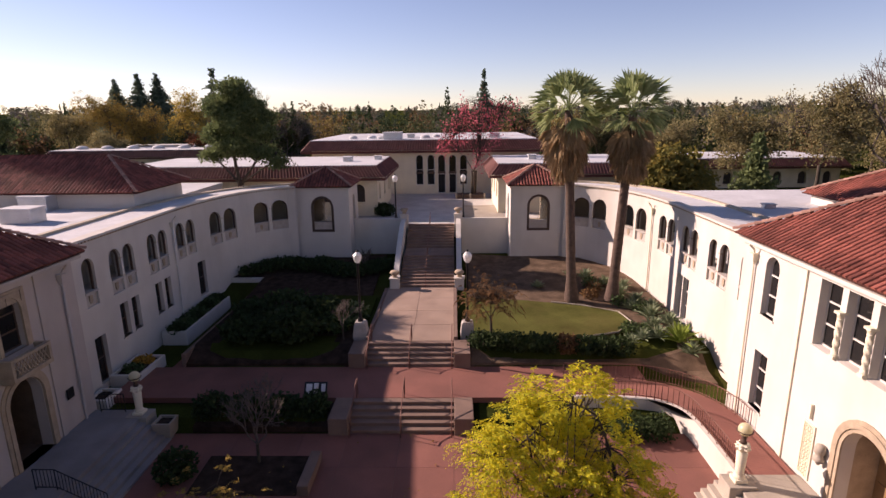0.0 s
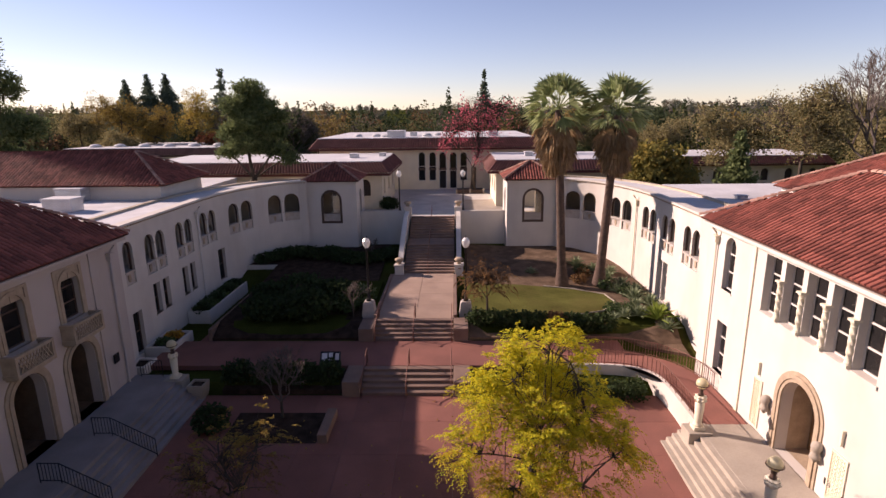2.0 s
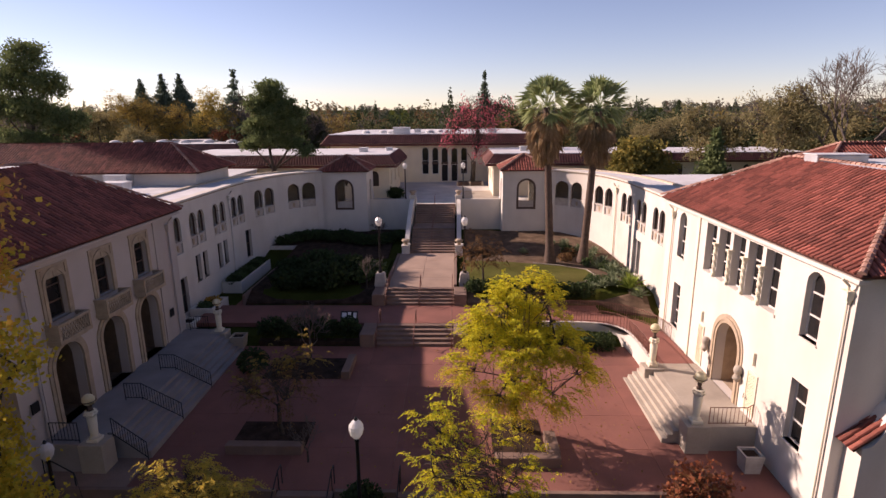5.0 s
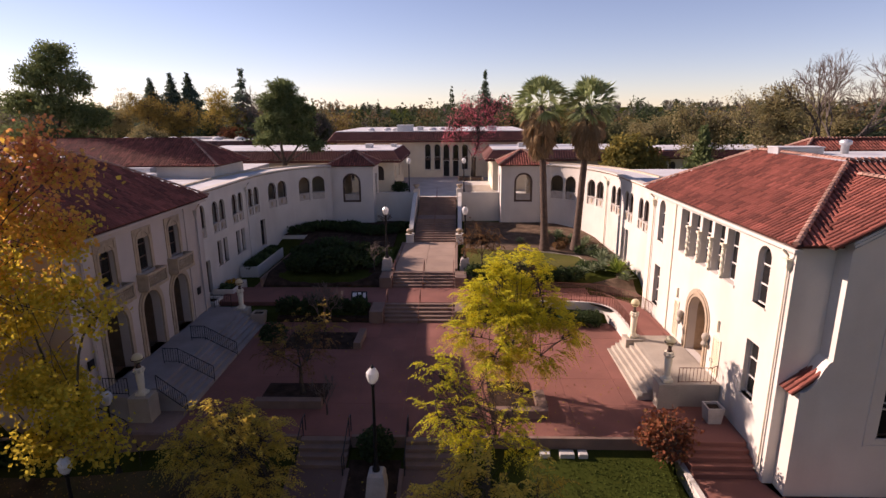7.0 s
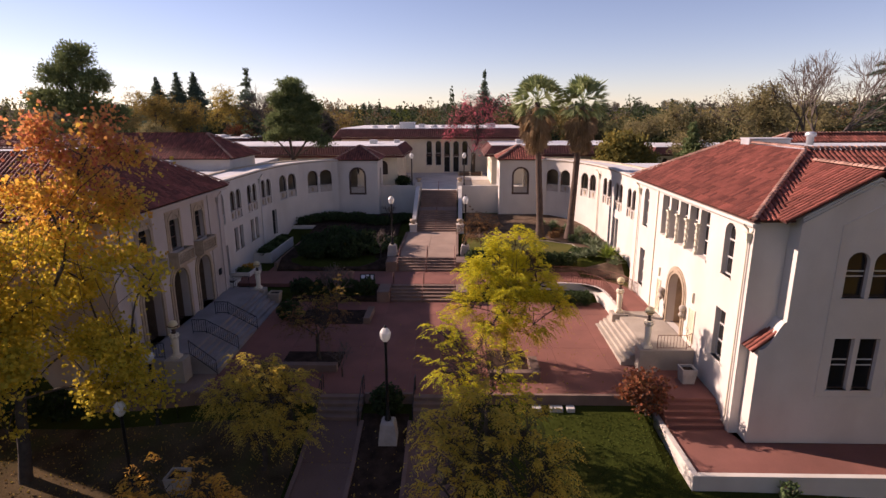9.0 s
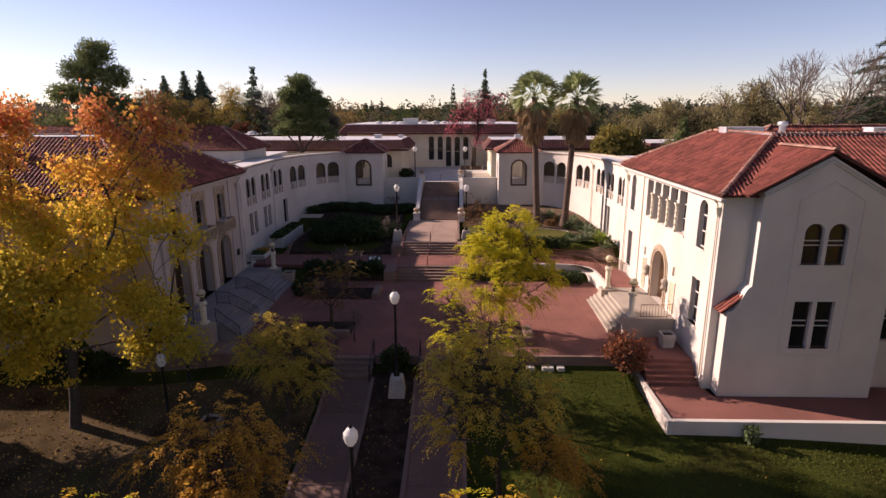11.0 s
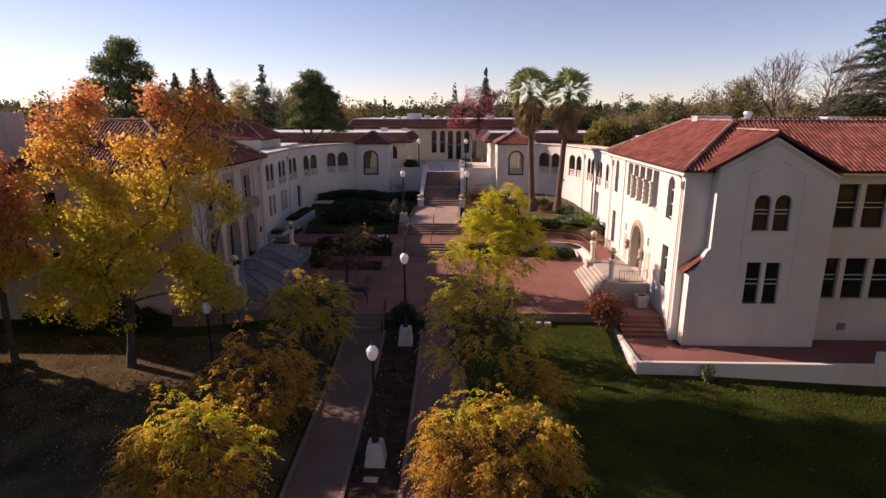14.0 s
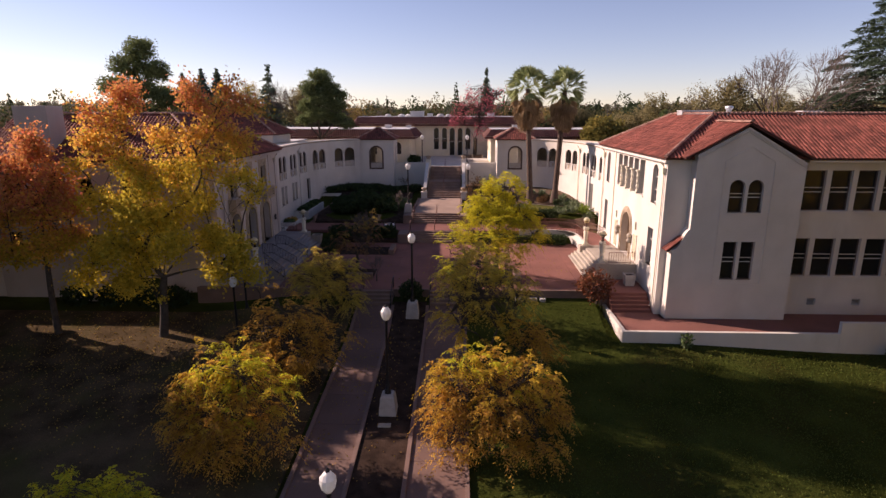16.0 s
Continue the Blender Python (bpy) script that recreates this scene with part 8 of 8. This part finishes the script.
cedar((66.0, 54, 3), 31, 17.5, 54, "large dark cedar with layered level boughs beyond the hall")
for i, (x, y, h, r) in enumerate(((-72.7, 120, 18.4, 11.0), (-67.5, 120, 19.5, 11.0), (-63.2, 120, 19.5, 12.0), (9.0, 118, 19.2, 5.0))):
    conifer("spruce", (x, y, 4), h, r, 60 + i, "dark pointed conifer rising over the woods", SPRUCE, 42 if i < 3 else 30, 0.1, 0.35, 0.5, "far conifers")
conifer("ragged_spruce", (-43.9, 104, 4), 19.3, 9.0, 66, "loose dark conifer with ragged tiers", SPRUCE, 20, 0.1, 0.2, 0.5)
for i, (x, y, h, w, m) in enumerate(((-66, 104, 16, 6.5, AMBER), (-58, 103, 15, 5.5, AMBER), (-47.2, 101, 17, 5.0, YELLOWOAK), (-74, 104, 15, 6.0, OAK), (-34, 96, 16.5, 4, OAK), (-28, 100, 11, 4, WOODS), (41.5, 55, 14.6, 4.8, OAK), (36.2, 60, 12, 4.6, OAK), (60, 72, 14, 6.0, OAK), (70, 70, 13, 6.0, OAK), (40, 92, 10, 5, OAK), (28, 96, 10, 5, WOODS), (-62, 98, 9, 5, OAK), (-44, 99, 9, 4, RUST), (76, 62, 13, 6, OAK), (56, 60, 10, 5.0, OAK))):
    z = 3.2
    rs_ = np.random.RandomState(400 + i)
    lobes = [(x + rs_.uniform(-0.6, 0.6) * w, y + rs_.uniform(-0.4, 0.4) * w, z + h * rs_.uniform(0.45, 0.8), w * rs_.uniform(0.35, 0.6), w * rs_.uniform(0.35, 0.5), h * rs_.uniform(0.14, 0.24)) for _ in range(7)]
    tree("woodland_tree", (x, y, z), lobes, m, "autumn oak standing behind the campus roofs", 410 + i, clusters=330, per=24, spread=0.36, size=0.2, ratio=0.55, droop=0.2, trunk_r=0.22, bare=60, shell=0.35, group="trees behind the roofs")
for i, (x, y, h) in enumerate(((50.4, 55, 21.0), (80, 80, 20), (-34, 98, 17), (-29, 98, 13))):
    dome_tree("bare_oak", (x, y, 3), h, "leafless oak with fine spreading twigs", 520 + i, "bare oaks")

# unseen tall trees, added out of view to shade the lawns and the south front
for i, (x, y, h, k0, r) in enumerate(((-36, 1.2, 14.9, 0.2, 2.2), (-37, -2.8, 15.4, 0.3, 2.2), (-36, -6.0, 15.5, 0.45, 3.0), (-36, -10, 18, 0.4, 3.5), (-38, -16, 21, 0.35, 4.0), (-33, -23, 19, 0.35, 4.0), (-28, -10.0, 9.4, 0.4, 2.2), (-28, -14.5, 11.0, 0.4, 2.4), (-44, 15.0, 38, 0.80, 1.7), (44, -6, 22, 0.25, 4.5), (38, -16, 22, 0.25, 4.5), (31, -26, 20, 0.25, 4.5), (52, 1, 22, 0.25, 4.5))):
    rs_ = np.random.RandomState(600 + i)
    z = south_z(x, y)
    lobes = [(x + rs_.uniform(-2.5, 2.5), y + rs_.uniform(-1.6, 1.6), z + h * (k0 + (0.95 - k0) * k / 5), r, r, h * 0.07 + 0.6) for k in range(6)]
    tree("unseen_shade_tree", (x, y, z), lobes, OLIVE, "unseen tall tree added to cast shade", 610 + i, fork=k0 * 0.85, clusters=520, per=22, spread=0.7, size=0.8, ratio=0.6, droop=0.2, trunk_r=0.4, group="shade trees")

# woods to the horizon: each tree a group of lobes or a cone, sorted by its colour
rs_ = np.random.RandomState(9)
WOOD_KINDS = [("dark_green", [(0.045, 0.065, 0.03), (0.065, 0.085, 0.04)]), ("olive", [(0.10, 0.105, 0.045), (0.14, 0.13, 0.06)]), ("rust_brown", [(0.15, 0.095, 0.05), (0.2, 0.12, 0.06)]), ("grey_brown", [(0.13, 0.115, 0.09), (0.17, 0.145, 0.11)]), ("golden", [(0.2, 0.15, 0.05), (0.27, 0.19, 0.07)])]
wood_points = {}
for i in range(1500):
    d = 85 + 700 * rs_.uniform(0, 1) ** 1.6
    a = rs_.uniform(-0.95, 0.95)
    x, y = d * math.sin(a) * 1.1, d * math.cos(a)
    if y < 92 and -72 < x < 60:
        continue
    if -70 < x < -36 and y < 112:
        continue
    kind = int(rs_.choice(5, p=(0.36, 0.27, 0.16, 0.13, 0.08)))
    cone = kind == 0 and rs_.uniform() < 0.3
    h = rs_.uniform(5.0, 11.0) * (1.15 if rs_.uniform() < 0.14 else 1.0)
    w = h * rs_.uniform(0.32, 0.55)
    n = int(np.clip(120000 / d, 170, 1000))
    if cone:
        u = rs_.uniform(0, 1, n) ** 0.6
        az = rs_.uniform(0, 6.283, n)
        rr = w * 0.6 * u * rs_.uniform(0.6, 1.1, n)
        q = np.stack([rr * np.cos(az), rr * np.sin(az), h * 1.3 * (1 - u)], 1)
    else:
        lobes = rs_.normal(size=(6, 3)) * np.array([0.5 * w, 0.5 * w, 0.16 * h]) + np.array([0, 0, 0.62 * h])
        q = rs_.normal(size=(n, 3))
        q /= np.linalg.norm(q, axis=1)[:, None]
        q *= rs_.uniform(0.6, 1.05, n)[:, None]
        q = q * np.array([0.5 * w, 0.5 * w, 0.26 * h]) + lobes[rs_.randint(0, 6, n)]
        q[: n // 4, 2] *= rs_.uniform(0.2, 1.0, n // 4)
    q = q + np.array([x, y, ground_z(x, y)])
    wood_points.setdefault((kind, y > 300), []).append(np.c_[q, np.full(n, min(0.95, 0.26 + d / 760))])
for (kind, hazy), pts in sorted(wood_points.items()):
    nm, cols = WOOD_KINDS[kind]
    # trees beyond y 300: haze is mixed into their leaf colours as pale grey
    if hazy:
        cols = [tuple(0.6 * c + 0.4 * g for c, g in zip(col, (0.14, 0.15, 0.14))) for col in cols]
    allp = np.concatenate(pts)
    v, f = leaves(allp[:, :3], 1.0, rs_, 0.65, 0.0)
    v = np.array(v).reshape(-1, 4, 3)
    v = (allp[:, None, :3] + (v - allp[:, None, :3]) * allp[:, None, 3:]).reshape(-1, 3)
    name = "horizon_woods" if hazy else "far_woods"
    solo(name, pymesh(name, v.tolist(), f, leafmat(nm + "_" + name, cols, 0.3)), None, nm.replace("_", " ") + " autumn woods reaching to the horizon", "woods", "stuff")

# fallen leaves and turf tufts
rs_ = np.random.RandomState(10)
lp = []
for cx, cy, sx, sy2, n, zf in ((5, 8, 4, 3.5, 420, plaza_z), (4, -6, 4, 9, 260, south_z), (-7, -6, 4, 9, 2400, south_z), (-16, -3, 7, 4, 5000, south_z), (14, -4, 8, 3, 50, south_z), (0, 12, 6, 4, 90, plaza_z)):
    for _ in range(n):
        x, y = cx + rs_.normal() * sx, cy + rs_.normal() * sy2
        if (zf is plaza_z and not (4.4 < y < 17 and -10 < x < 11)) or (zf is south_z and y > 2.8) or (x > 12 and y > -0.7):
            continue
        lp.append((x, y, zf(x, y) + 0.09))
v, f = leaves(lp, 0.075, rs_, 0.6)
solo("fallen_leaf_litter", pymesh("fallen_leaf_litter", v, f, FALLEN), None, "yellow and brown leaves scattered on lawn and paving", "leaves", "stuff")
bp = []
for _ in range(70000):
    x, y = rs_.uniform(3.2, 40), rs_.uniform(-22, 3.6)
    if x > 12.2 and y > -0.75:
        continue
    bp.append((x, y, south_z(x, y) + 0.0))
for _ in range(16000):
    x, y = rs_.uniform(-34, -4.8), rs_.uniform(-20, 2)
    bp.append((x, y, south_z(x, y)))
v, f = leaves(bp, 0.085, rs_, 0.3, -1.2)
solo("turf_tufts", pymesh("turf_tufts", v, f, BLADE), None, "short uneven grass tufts on the lawns", "grass", "stuff")
